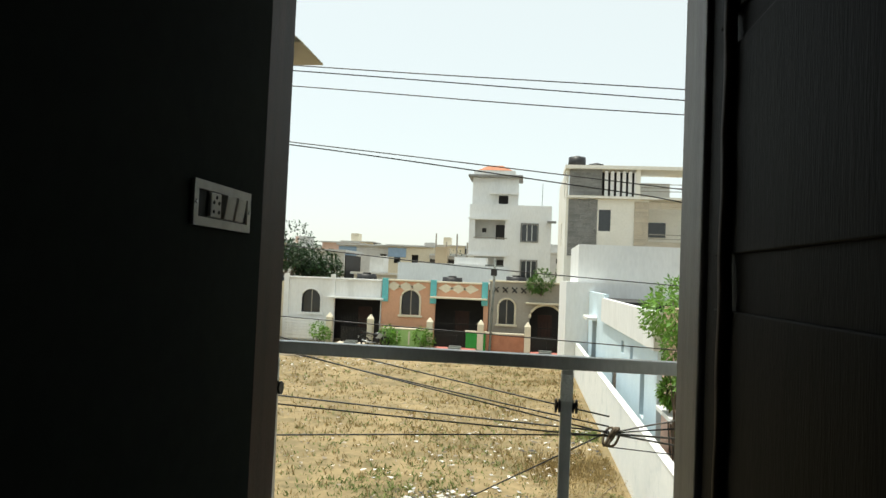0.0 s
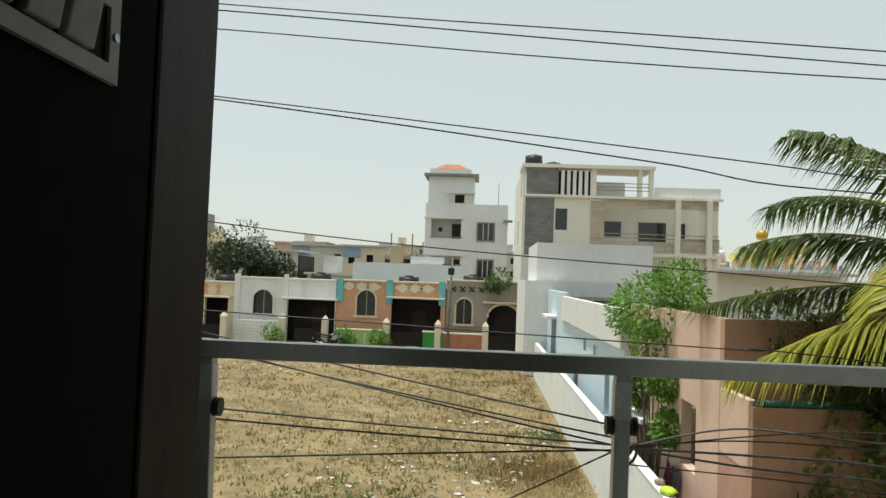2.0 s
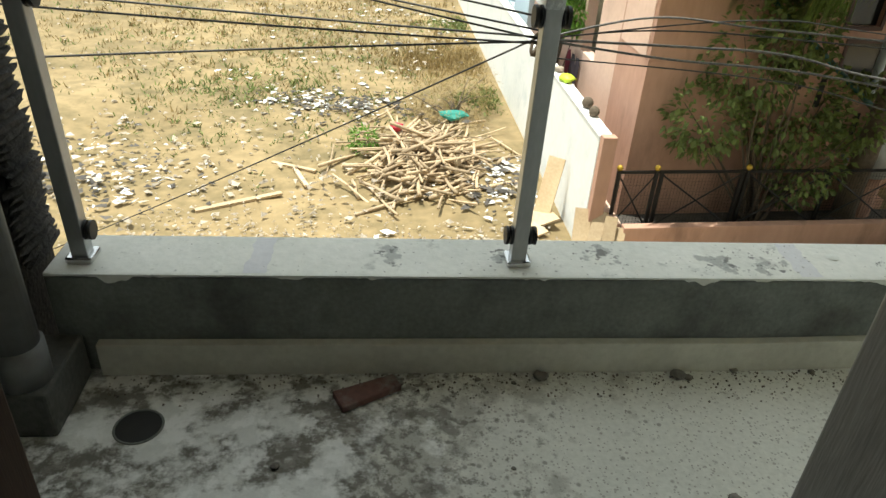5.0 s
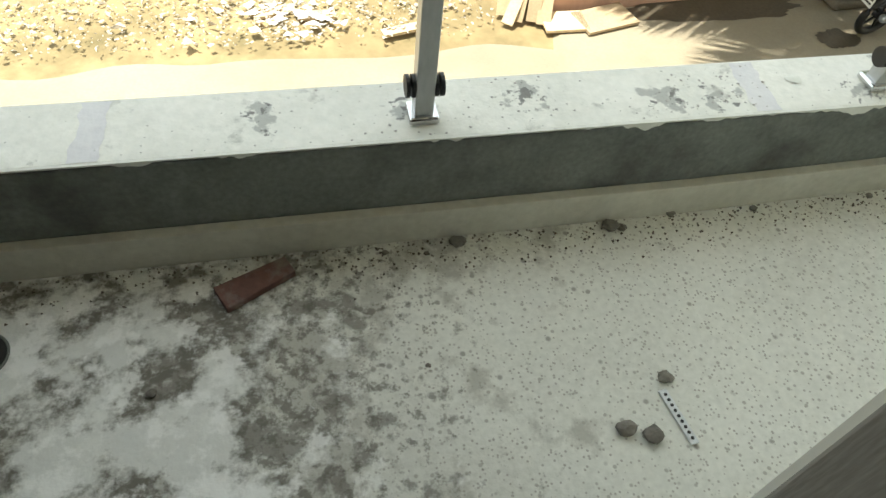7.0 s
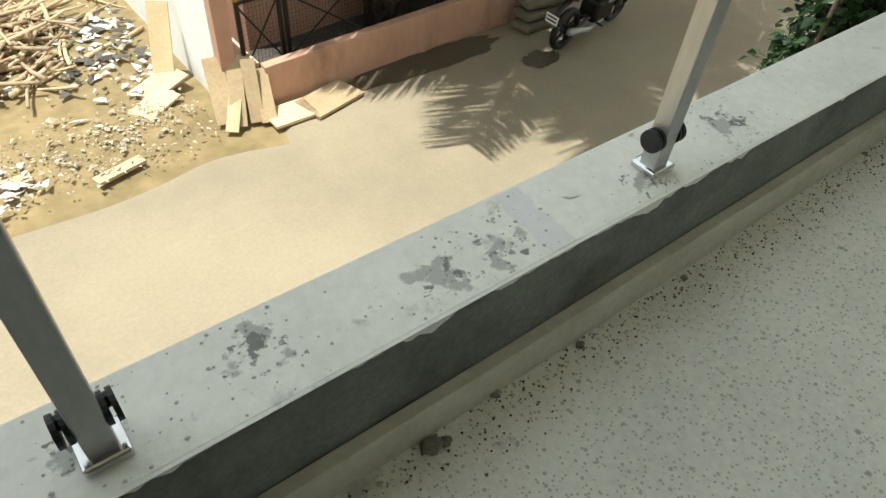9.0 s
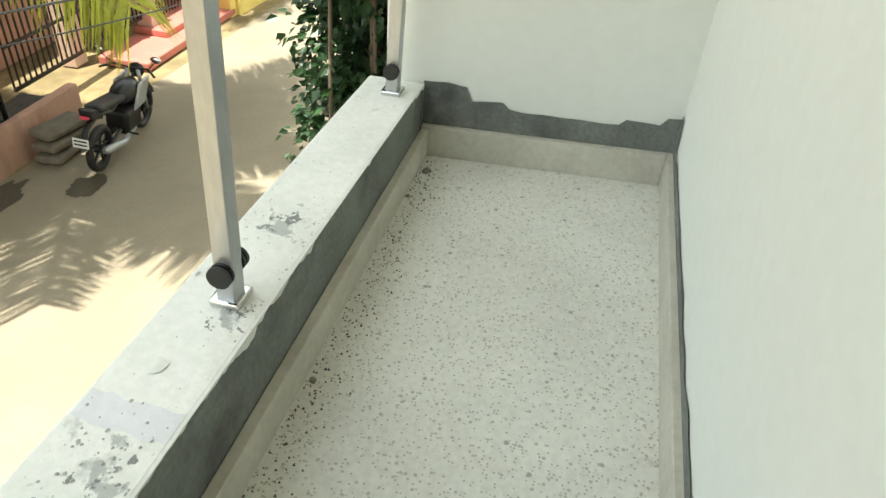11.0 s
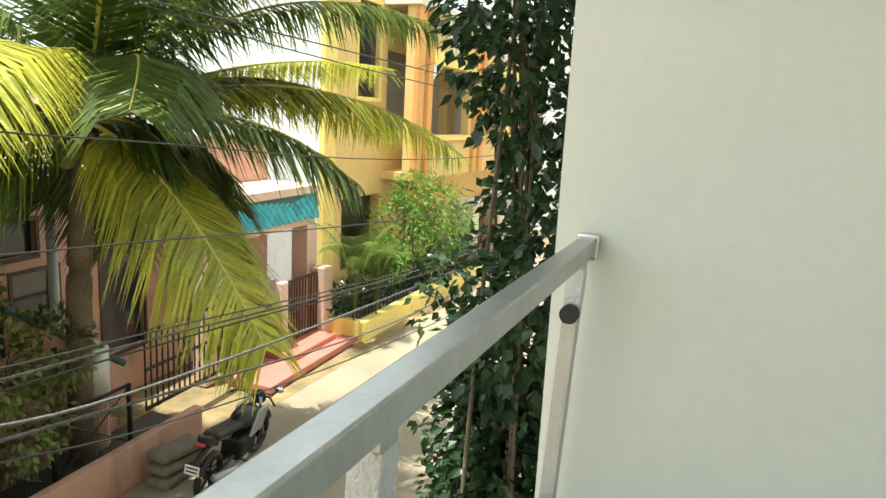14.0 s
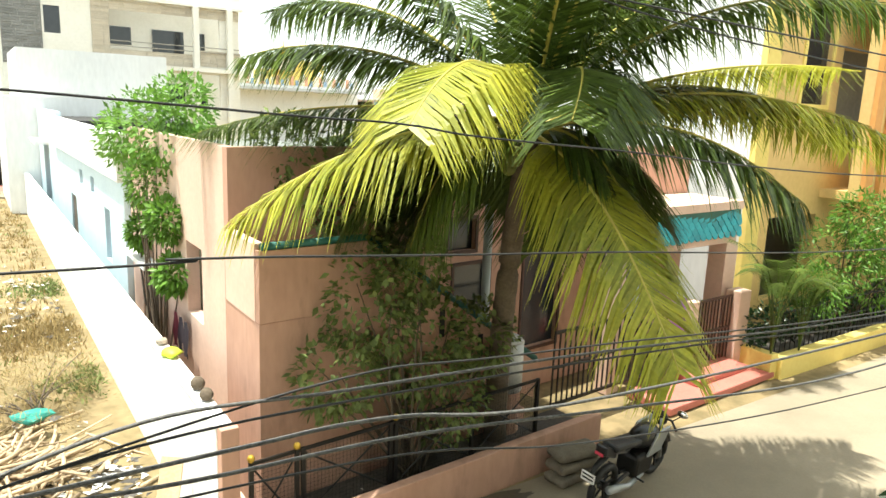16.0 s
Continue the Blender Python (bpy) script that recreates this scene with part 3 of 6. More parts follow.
    top = 0.245 + 0.02 * noise.noise(Vector((yy * 9, 1, 0))) + (0.05 if yy > -0.16 else 0) + (0.03 if yy < -0.83 else 0) - (0.02 if -0.7 < yy < -0.3 else 0)
    vs += [(R - 0.004, yy, 0.116 + rise(R, yy)), (R - 0.004, yy, top + 0.6 * rise(R, yy))]
structure("trim_band", mesh_of("trim_band", vs, [(2 * i, 2 * i + 1, 2 * i + 3, 2 * i + 2) for i in range(n_edge)], M["cement"]), None, "bare grey cement band over the skirting", "wall")
vs = []
for i in range(61):
    xx = 0.30 + (R - 0.005 - 0.30) * i / 60
    vs += [(xx, -0.881, 0.116 + rise(xx, -0.88)), (xx, -0.881, 0.155 + rise(xx, -0.88) + 0.035 * noise.noise(Vector((xx * 7, 4, 0))) + (0.1 if xx > R - 0.05 else 0))]
structure("trim_band_back", mesh_of("trim_band_back", vs, [(2 * i + 2, 2 * i + 3, 2 * i + 1, 2 * i) for i in range(60)], M["cement"]), None, "bare grey cement strip above the skirting", "wall")

# ---- room behind ----
structure("floor_room", box((-3.0, -5.2, -0.12), (2.4, -1.081, -0.002)), M["terrazzo"], "dim terrazzo floor of the room", "floor")
structure("wall_room_left", wall_x(-5.2, -1.215, -0.12, 2.9, -0.90, -0.712), M["room_wall_unlit"], "green painted room wall with the room's darkness put into its colour", "wall")
structure("wall_room_right", box((1.6, -5.2, -0.12), (1.75, -1.081, 2.9)), M["room_wall_unlit"], "green painted room wall with the room's darkness put into its colour", "wall")
structure("wall_room_back", box((-0.9, -5.35, -0.12), (1.75, -5.2, 2.9)), M["room_wall_unlit"], "green painted room wall with the room's darkness put into its colour", "wall")
structure("ceiling_room", box((-0.9, -5.35, 2.9), (1.75, -1.081, 3.05)), M["room_wall_unlit"], "room ceiling with the room's darkness put into its colour", "ceiling")
dfr = thing("door_frame", "dark-stained wooden door frame in the doorway", "door frame", (-0.27, -1.0, 0))
part("jamb", box((-0.785, -1.150, 0.0), (-0.740, -0.992, 2.42), 0.006), M["dark_wood"], dfr)
part("jamb", box((0.191, -1.11, 0.0), (0.240, -0.912, 2.42), 0.006), M["grey_wood"], dfr)
part("head", box((-0.739, -1.0, 2.36), (0.190, -0.880, 2.42), 0.006), M["dark_wood"], dfr)
leafd = thing("door_leaf", "open wooden door with carved dark edge strip", "door", (0.25, -1.12, 0))
part("panel_board", box((0.203, -1.98, 0.02), (0.238, -1.115, 2.35), 0.004), M["door_wood_unlit"], leafd)
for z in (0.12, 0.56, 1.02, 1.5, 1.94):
    part("panel", box((0.195, -1.90, z), (0.2025, -1.20, z + 0.38), 0.003), M["door_wood_unlit"], leafd)
rope = []
for i in range(60):
    rope.append((0.188, -1.30 + 0.004 * math.sin(i * 0.9), 0.2 + i * 0.03))
part("carved_strip", mesh_of("carved_strip", *tube(rope, 0.012, 6), M["dark_wood"], True), None, leafd, "carved rope moulding")
part("handle", mesh_of("handle", *tube([(0.194, -1.9, 1.0), (0.158, -1.9, 1.0), (0.158, -1.8, 1.0)], 0.009, 8), M["chrome"], True), None, leafd)


def switch_board():
    s = thing("switch_board", "white socket and switch plate half fitted in the wall", "switch", (0, 0, 0))
    x = -0.7115
    part("plate", wall_x(-1.49, -1.26, 1.535, 1.612, x, x + 0.006, [(-1.475, -1.275, 1.550, 1.597)]), M["switch"], s)
    part("back_box", box((x, -1.475, 1.550), (x + 0.002, -1.275, 1.597)), M["switch_hole"], s)
    part("socket", box((x + 0.002, -1.435, 1.552), (x + 0.009, -1.395, 1.595), 0.002), M["switch"], s)
    for y, z in ((-1.425, 1.562), (-1.405, 1.562), (-1.425, 1.578), (-1.405, 1.578), (-1.415, 1.587)):
        part("socket_hole", mesh_of("socket_hole", *tube([(x + 0.0085, y, z), (x + 0.0098, y, z)], 0.0035, 8), M["switch_hole"]), None, s)
    for y in (-1.385, -1.34):
        bm = box((x + 0.002, y, 1.552), (x + 0.010, y + 0.038, 1.595), 0.002)
        for v in bm.verts:
            if v.co.x > x + 0.006 and v.co.z > 1.575:
                v.co.x += 0.006
        part("switch_rocker", bm, M["switch"], s)
    for y in (-1.483, -1.267):
        part("screw", mesh_of("screw", *tube([(x + 0.005, y, 1.574), (x + 0.008, y, 1.574)], 0.004, 8), M["steel"]), None, s)
    return s


sb = switch_board()
sb.matrix_basis = Matrix.Translation((0, -0.030, -0.027))

# ---- railing ----
def railing():
    r = thing("railing", "brushed steel balcony railing with protective film remnants", "railing", (0.6, 0.085, 0.314))
    py, w = 0.077, 0.021
    part("top_rail", box((-1.235, py - 0.024, 1.118), (R - 0.03, py + 0.024, 1.168), 0.004), M["steel"], r)
    part("wall_flange", box((R - 0.032, py - 0.033, 1.106), (R - 0.002, py + 0.033, 1.180), 0.008), M["chrome"], r, "chrome flange on the wall")
    part("end_flange", box((-1.238, py - 0.033, 1.106), (-1.218, py + 0.033, 1.180), 0.006), M["steel"], r)
    for x in (-1.145, 0.0, 1.162, 2.295):
        post = part("post", box((x - w, py - w, 0.33), (x + w, py + w, 1.1178), 0.003), M["steel"], r)
        bp = box((x - 0.034, py - 0.034, 0.3142), (x + 0.034, py + 0.034, 0.332), 0.005)
        part("base_plate", bp, M["chrome"], post, "chrome cover plate")
        part("film", box((x - w - 0.0015, py - w - 0.0015, 1.0), (x + w + 0.0015, py + w + 0.0015, 1.10), 0.002), M["film"], post, "torn clear protective film")
        for z in (0.40, 0.98):
            for s in (-1, 1):
                if (x < -1 and s < 0) or (x > 2.2 and s > 0):
                    continue
                a = x + s * (w + 0.0005)
                cl = mesh_of("glass_clamp", *join([tube([(a, py, z), (a + s * 0.007, py, z)], 0.026, 18), tube([(a + s * 0.012, py, z), (a + s * 0.020, py, z)], 0.026, 18), tube([(a + s * 0.006, py + 0.012, z), (a + s * 0.013, py + 0.012, z)], 0.012, 10)]), M["rubber"])
                part("glass_clamp", cl, None, post, "black rubber glass clamp")

    # the posts lean in a little
    for ob in list(r.children_recursive):
        for v in ob.data.vertices:
            h = max(0.0, v.co.z - 0.333)
            v.co.y -= 0.041 * h
        settle(ob)


railing()

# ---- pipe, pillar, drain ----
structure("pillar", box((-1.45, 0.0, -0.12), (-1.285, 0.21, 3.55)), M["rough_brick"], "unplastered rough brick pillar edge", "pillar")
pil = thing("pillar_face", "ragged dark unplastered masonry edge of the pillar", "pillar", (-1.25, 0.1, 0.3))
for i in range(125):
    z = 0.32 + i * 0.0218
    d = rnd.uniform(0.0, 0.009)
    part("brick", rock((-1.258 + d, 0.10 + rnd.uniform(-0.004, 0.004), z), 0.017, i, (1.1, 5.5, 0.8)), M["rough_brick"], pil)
dp = thing("drain_pipe", "grey plastic drain pipe in a cement box", "pipe", (-1.30, -0.2, 0))
part("pipe", mesh_of("pipe", *tube([(-1.217, -0.19, 0.13), (-1.217, -0.19, 3.05)], 0.052, 20), M["pipe"], True), None, dp)
part("collar", mesh_of("collar", *tube([(-1.217, -0.19, 0.13), (-1.217, -0.19, 0.24)], 0.060, 20), M["pipe"], True), None, dp)
part("cement_box", box((-1.445, -0.255, 0.0005), (-1.148, -0.018, 0.135), 0.008), M["dirty_cement"], dp, "rough grey cement box")
dh = thing("floor_drain", "open dark round drain hole in the floor", "drain", (-0.97, -0.222, 0.0))
part("hole", mesh_of("hole", *tube([(-0.97, -0.222, 0.0008), (-0.97, -0.222, 0.0022)], 0.056, 24), M["switch_hole"]), None, dh)
ring = []
for i in range(24):
    a = i * 2 * math.pi / 24
    ring.append((-0.97 + 0.058 * math.cos(a), -0.222 + 0.058 * math.sin(a), 0.002))
part("rim", mesh_of("rim", *tube(ring + ring[:1], 0.003, 6, cap=False), M["cement"], True), None, dh)

bt = thing("broken_tile", "dusty dark red broken tile on the floor", "tile", (-0.40, -0.115, 0.0))
bm = box((-0.088, -0.035, 0.001), (0.088, 0.035, 0.022), 0.003)
for v in bm.verts:
    if v.co.x > 0.05:
        v.co.y *= 0.75
    v.co = Matrix.Rotation(radians(26), 3, "Z") @ v.co + Vector((-0.405, -0.115, 0))
part("slab", bm, M["old_tile"], bt)
for i, (x, y, r) in enumerate(((0.082, -0.052, 0.02), (0.485, -0.052, 0.022), (0.515, -0.06, 0.013), (0.665, -0.03, 0.012), (-0.10, -0.06, 0.008), (0.33, -0.59, 0.020), (0.38, -0.612, 0.021), (0.46, -0.49, 0.016), (2.27, -0.06, 0.016), (0.0, -0.075, 0.007), (-0.62, -0.36, 0.010), (1.25, -0.05, 0.009), (-0.05, -0.38, 0.006), (2.1, -0.04, 0.008), (0.9, -0.045, 0.010))):
    st = tagged(part("pebble", rock((x, y, r * 0.5 + rise(x, y)), r, i + 3, (1.1, 0.9, 0.62)), M["pebble"]), "small grey cement lump on the floor", "pebble", "cement lumps on the floor")
strip = thing("metal_strip", "short perforated galvanised metal strip on the floor", "metal strip", (0.45, -0.58, 0.0))
bm = box((-0.065, -0.010, 0.001), (0.065, 0.010, 0.007), 0.002)
rot = Matrix.Rotation(radians(-80), 3, "Z")
for v in bm.verts:
    v.co = rot @ v.co + Vector((0.452, -0.58, 0))
part("strip", bm, M["film"], strip)
for k in range(9):
    q = rot @ Vector((-0.052 + k * 0.013, 0, 0)) + Vector((0.452, -0.58, 0))
    part("perforation", mesh_of("perforation", *tube([q + Vector((0, 0, 0.0065)), q + Vector((0, 0, 0.0078))], 0.004, 8), M["rubber"]), None, strip)
for nm, x0, x1 in (("stripe", -0.73, -0.672), ("stripe", 0.795, 0.86)):
    n_, v_ = 14, []
    for i in range(n_ + 1):
        yy = 0.006 + 0.185 * i / n_
        v_ += [(x0 + 0.012 * noise.noise(Vector((yy * 30, x0, 0))) + 0.05 * yy, yy, 0.3150), (x1 + 0.012 * noise.noise(Vector((yy * 30, x1, 3))) + 0.05 * yy, yy, 0.3150)]
    settle(tagged(part("repair_stripe", mesh_of("repair_stripe", v_, [(2 * i, 2 * i + 1, 2 * i + 3, 2 * i + 2) for i in range(n_)], M["bluish"])), "bluish repaired strip across the coping", "repair", "coping repairs"))
# ragged white render hanging over the inner edge
v_, f_, n_ = [], [], 420
for i in range(n_ + 1):
    xx = -1.2 + (R + 1.19) * i / n_
    d_ = max(0.002, 0.045 * noise.noise(Vector((xx * 2.2, 9, 0))) + 0.035 * noise.noise(Vector((xx * 9, 3, 0))) + 0.012 * noise.noise(Vector((xx * 40, 1, 0))) + 0.001)
    v_ += [(xx, -0.0035, 0.3145), (xx, -0.0035, 0.3145 - d_), (xx, 0.003, 0.3152)]
    if i:
        f_ += [(3 * i - 3, 3 * i - 2, 3 * i + 1, 3 * i), (3 * i - 1, 3 * i - 3, 3 * i, 3 * i + 2)]
settle(structure("trim_edge", mesh_of("trim_edge", v_, f_, M["parapet_top"]), None, "ragged white render along the parapet edge", "render"))
q_ = random.Random(12)
sp_ = []
for i in range(300):
    if i < 170:
        cx, cy, sp = q_.choice(((0.24, 0.10, 0.07), (0.63, 0.09, 0.09), (0.76, 0.09, 0.06), (1.4, 0.12, 0.2), (-0.05, 0.1, 0.12)))
        x, y = cx + q_.gauss(0, sp), min(0.185, max(0.012, cy + q_.gauss(0, sp * 0.7)))
    else:
        x, y = q_.uniform(-1.1, R - 0.05), q_.uniform(0.012, 0.185)
    rr = q_.uniform(0.001, 0.004) * (1 if i < 170 else 0.6)
    sp_.append(([(x + rr * q_.uniform(0.7, 1.4) * math.cos(a), y + rr * math.sin(a), 0.3155) for a in (k * math.pi / 4 for k in range(8))] + [(x, y, 0.3168)], [(k, (k + 1) % 8, 8) for k in range(8)]))
settle(tagged(part("splash_drops", mesh_of("splash_drops", *join(sp_), M["splash"])), "fine grey cement drops over the coping", "cement splash", kind="stuff"))
cr_ = []
for i in range(1000):
    x = q_.uniform(-1.1, R - 0.06)
    y = -0.033 - abs(q_.gauss(0, 0.05))
    rr = q_.uniform(0.0012, 0.0048)
    zz = rise(x, y) + 0.0015
    cr_.append(([(x + rr, y, zz), (x - rr * 0.6, y + rr * 0.8, zz), (x - rr * 0.5, y - rr * 0.9, zz), (x, y, zz + rr * 1.3)], [(0, 1, 3), (1, 2, 3), (2, 0, 3)]))
tagged(part("grit", mesh_of("grit", *join(cr_), M["crumb"])), "brown grit scattered along the foot of the parapet", "grit", kind="stuff")

sh = thing("sunshade", "cream concrete sunshade slab above the balcony", "sunshade", (-1.6, 0.3, 2.4))
bm = box((-2.3, -0.05, 2.315), (-1.06, 0.25, 2.41), 0.006)
for v in bm.verts:
    if v.co.z > 2.38:
        v.co.x -= 0.10
part("slab", bm, M["cream"], sh)
part("upstand", box((-2.3, 0.13, 2.411), (-1.20, 0.25, 2.61), 0.006), M["cream"], sh)

# ---- plot: boundary wall, litter, sticks ----
bw = thing("boundary_wall", "tall whitewashed boundary wall along the plot", "wall", (2.42, 20, G))
part("wall", box((2.43, 6.55, G - 0.1), (2.60, 41.5, -1.82), 0.01), M["lime"], bw)
part("coping", box((2.42, 6.54, -1.819), (2.61, 41.5, -1.79), 0.006), M["white_paint"], bw)
part("pier", box((2.435, 6.40, G - 0.1), (2.62, 6.539, -1.76), 0.01), M["pink"], bw)
for i, (y, r) in enumerate(((7.27, 0.075), (7.62, 0.08))):
    tagged(part("coconut", ball((2.54, y, -1.79 + r * 0.9), r, 10, 8, (1, 1.2, 1)), M["bark"], smooth=True), "dry brown coconut lying on the boundary wall", "coconut", "coconuts on the wall")
tagged(part("plastic_bag", rock((2.53, 8.85, -1.74), 0.13, 4, (1.0, 1.3, 0.55)), M["lime_bag"], smooth=True), "lime green plastic bag on the boundary wall", "bag")
tagged(part("stone", rock((2.53, 9.35, -1.75), 0.08, 9), M["stone"]), "flat brown stone on the boundary wall", "stone")

pile = thing("wood_pile", "tangled pile of bare bamboo sticks on the ground", "wood pile", (0.4, 9.6, G))
stick_me = mesh_of("stick", *tube([(-0.5, 0, 0), (-0.2, 0.012, 0), (0.2, -0.008, 0.0), (0.5, 0.006, 0)], 0.02, 6, 0.014), M["stick"], True)
r = random.Random(3)
for i in range(230):
    a = r.gauss(0.9, 0.7)
    x, y = 0.45 + r.gauss(0, 0.55), 9.5 + r.gauss(0, 0.75)
    h = max(0.0, 0.42 - 0.30 * math.hypot((x - 0.45) / 0.9, (y - 9.5) / 1.3))
    L, w = r.uniform(0.5, 1.7), r.uniform(0.8, 1.9)
    ob = new("stick", stick_me)
    ob.parent = pile
    ob.matrix_basis = Matrix.Translation((x - 0.4, y - 9.6, 0.04 + h * r.uniform(0.2, 1))) @ Euler((0, r.gauss(0, 0.16), a)).to_matrix().to_4x4() @ Matrix.Diagonal((L, w, w, 1))
plank_me = mesh_of("plank", *(lambda b: ([v.co.copy() for v in b.verts], [tuple(v.index for v in f.verts) for f in b.faces]))((lambda b: (b.verts.index_update(), b)[1])(box((-0.5, -0.05, -0.012), (0.5, 0.05, 0.012)))), M["board"])
for i, (x, y, a, L, w) in enumerate(((-0.49, 6.43, 0.25, 0.5, 1.6), (0.0, 6.32, 0.0, 0.45, 1.6), (1.0, 5.95, 0.25, 0.55, 1.4), (-2.4, 7.8, 0.5, 1.3, 0.9), (-1.75, 9.1, -0.4, 0.8, 0.7), (-1.6, 8.7, -1.2, 0.7, 0.7), (3.0, 5.95, 0.0, 0.55, 4.0), (3.55, 5.98, 0.25, 0.75, 4.6))):
    ob = tagged(new("plank", plank_me), "weathered loose board lying on the sand", "plank", "loose boards")
    ob.matrix_basis = Matrix.Translation((x, y, G + 0.05)) @ Euler((0, 0, a)).to_matrix().to_4x4() @ Matrix.Diagonal((L, w, 1.5, 1))
for i, (x, y, a, L, w, tilt) in enumerate(((2.34, 6.34, 1.35, 0.75, 2.2, 62), (2.50, 6.24, 1.1, 0.8, 1.8, 55), (2.66, 6.16, 1.25, 0.72, 1.6, 64), (2.78, 6.12, 1.3, 0.62, 1.8, 52), (2.42, 6.16, 0.9, 0.6, 1.5, 40), (2.15, 7.55, 0.9, 0.95, 2.6, 70), (1.95, 7.3, 0.3, 0.6, 4.0, 12), (1.75, 6.95, 0.5, 0.55, 3.4, 6))):
    ob = tagged(new("board", plank_me), "broken plywood board leaning by the wall", "board", "leaning boards")
    ob.matrix_basis = Matrix.Translation((x, y, G + 0.03 + L * 0.5 * math.sin(radians(tilt)))) @ Euler((0, 0, a)).to_matrix().to_4x4() @ Euler((0, radians(-tilt), 0)).to_matrix().to_4x4() @ Matrix.Diagonal((L, w, 1.2, 1))


def scraps(name, label, spots, count, size, material, seed, flat=0.25):
    q = random.Random(seed)
    out = []
    for _ in range(count):
        cx, cy, rad = q.choice(spots)
        x, y = cx + q.gauss(0, rad), cy + q.gauss(0, rad * 0.6)
        if x > 2.2 or y < 5.75:
            continue
        s = size * q.uniform(0.4, 1.6)
        k = [Vector((q.uniform(-1, 1), q.uniform(-1, 1), q.uniform(0, flat * 2))) * s for _ in range(4)]
        o = Vector((x, y, G + 0.03 + 0.04))
        v = [o + k[0] + Vector((s, 0, 0)), o + k[1] + Vector((0, s, 0)), o + k[2] - Vector((s, 0, 0)), o + k[3] - Vector((0, s, 0)), o + Vector((0, 0, s * flat * 2.2))]
        out.append((v, [(0, 1, 4), (1, 2, 4), (2, 3, 4), (3, 0, 4), (3, 2, 1, 0)]))
    me = mesh_of(name, *join(out), material)
    return tagged(part(name, me), label, "litter", kind="stuff")


litter = [(-5.4, 9.6, 1.1), (-4.6, 8.4, 0.9), (-0.9, 12.4, 0.8), (-1.6, 12.2, 0.7), (0.8, 17.6, 1.5), (1.7, 9.2, 0.45), (1.5, 8.3, 0.5), (-12, 33, 2.2), (-14, 32, 2.0), (-9, 34, 1.5), (1.2, 21, 1.5), (-1, 15, 2), (-0.3, 6.3, 0.45), (1.9, 7.4, 0.45)]
scraps("litter_pale", "white paper and plastic litter on the sand", litter, 900, 0.042, M["scrap_white"], 5)
scraps("litter_dark", "burnt dark litter and ash on the sand", litter[:7] + [(-0.4, 12.0, 0.9), (-5.0, 8.0, 0.8)], 700, 0.045, M["scrap_dark"], 6)
scraps("rubble", "small sandy stones and broken bits", [(-4, 14, 6), (-8, 20, 7), (-2, 9, 2.5), (0, 20, 3), (-14, 30, 6), (-3, 8, 2.5)], 1800, 0.035, M["stone"], 8, 0.5)
scraps("gravel", "small sandy gravel at the edge of the street", [(-1.8, 6.5, 0.9), (-0.3, 6.3, 0.7), (1.4, 6.5, 0.6), (-3.2, 6.4, 0.9)], 2200, 0.016, M["stone"], 9, 0.5)
tagged(part("red_bag", rock((-0.05, 10.2, G + 0.38), 0.11, 2, (1, 1, 0.8)), M["red_bag"], smooth=True), "crumpled red plastic bag on the wood pile", "bag")
tagged(part("teal_net", rock((1.05, 11.0, G + 0.35), 0.22, 6, (1.2, 0.8, 0.4)), M["teal_net"]), "heap of teal netting beside the dry bush", "net")


def blades(name, label, spots, count, h, material, seed, lean=0.5, w=0.012, x_max=2.2):
    q = random.Random(seed)
    out = []
    for _ in range(count):
        cx, cy, rad = q.choice(spots)
        x, y = cx + q.gauss(0, rad), cy + q.gauss(0, rad)
        if x > x_max or y < 7.3 or y > 41:
            continue
        for _ in range(4):
            hh = h * q.uniform(0.4, 1.3)
            d = Vector((q.gauss(0, lean), q.gauss(0, lean), 1)).normalized() * hh
            s = Vector((q.uniform(-1, 1), q.uniform(-1, 1), 0)).normalized() * w * (1 + 0.02 * y)
            o = Vector((x + q.gauss(0, 0.07), y + q.gauss(0, 0.07), G + 0.01))
            out.append(([o - s, o + s, o + d * 0.55 + s * 0.7 + Vector((0, 0, 0)), o + d], [(0, 1, 2), (0, 2, 3)]))
    return tagged(part(name, mesh_of(name, *join(out), material)), label, "grass", kind="stuff")


blades("dry_grass", "dry straw-coloured grass over the plot", [(1.0, 24, 3.5), (1.4, 16, 0.8), (-4, 26, 6), (-10, 24, 6), (1.3, 32, 2.5), (-3, 18, 3), (-14, 34, 5)], 5600, 0.16, M["dry_grass"], 21)
blades("weeds", "low grey-green weeds over the plot", [(-3.2, 12.3, 1.4), (-1.5, 13.5, 1.6), (-6, 16, 3), (-2, 18, 3), (1.8, 13, 0.4), (1.9, 20, 0.5), (-9, 28, 5), (0, 30, 4)], 2600, 0.13, M["weed"], 22, 0.9, 0.016)


def shrub(name, label, spots, count, length, width, material, seed, stems=6, base=None, category="shrub"):
    q = random.Random(seed)
    b = Vector(base or (spots[0][0][0], spots[0][0][1], G))
    t = thing(name, label, category, b)
    st = []
    for i in range(stems):
        c, rad = spots[i % len(spots)]
        e = Vector(c) + Vector((q.gauss(0, rad * 0.4), q.gauss(0, rad * 0.4), q.gauss(0, rad * 0.3)))
        o = b + Vector((q.gauss(0, 0.06), q.gauss(0, 0.06), 0))
        st.append(tube(bezier(o, (o + e) / 2 + Vector((q.gauss(0, 0.15), q.gauss(0, 0.15), 0.2)), e, 6), 0.025, 5, 0.006))
    tagged(part("branchwork", mesh_of("branchwork", *join(st), M["bark"], True), None, t), kind="stuff")
    tagged(part("leaves", mesh_of("leaves", *foliage([(Vector(c), rad) for c, rad in spots], count, length, width, q), material), None, t), kind="stuff")
    return t


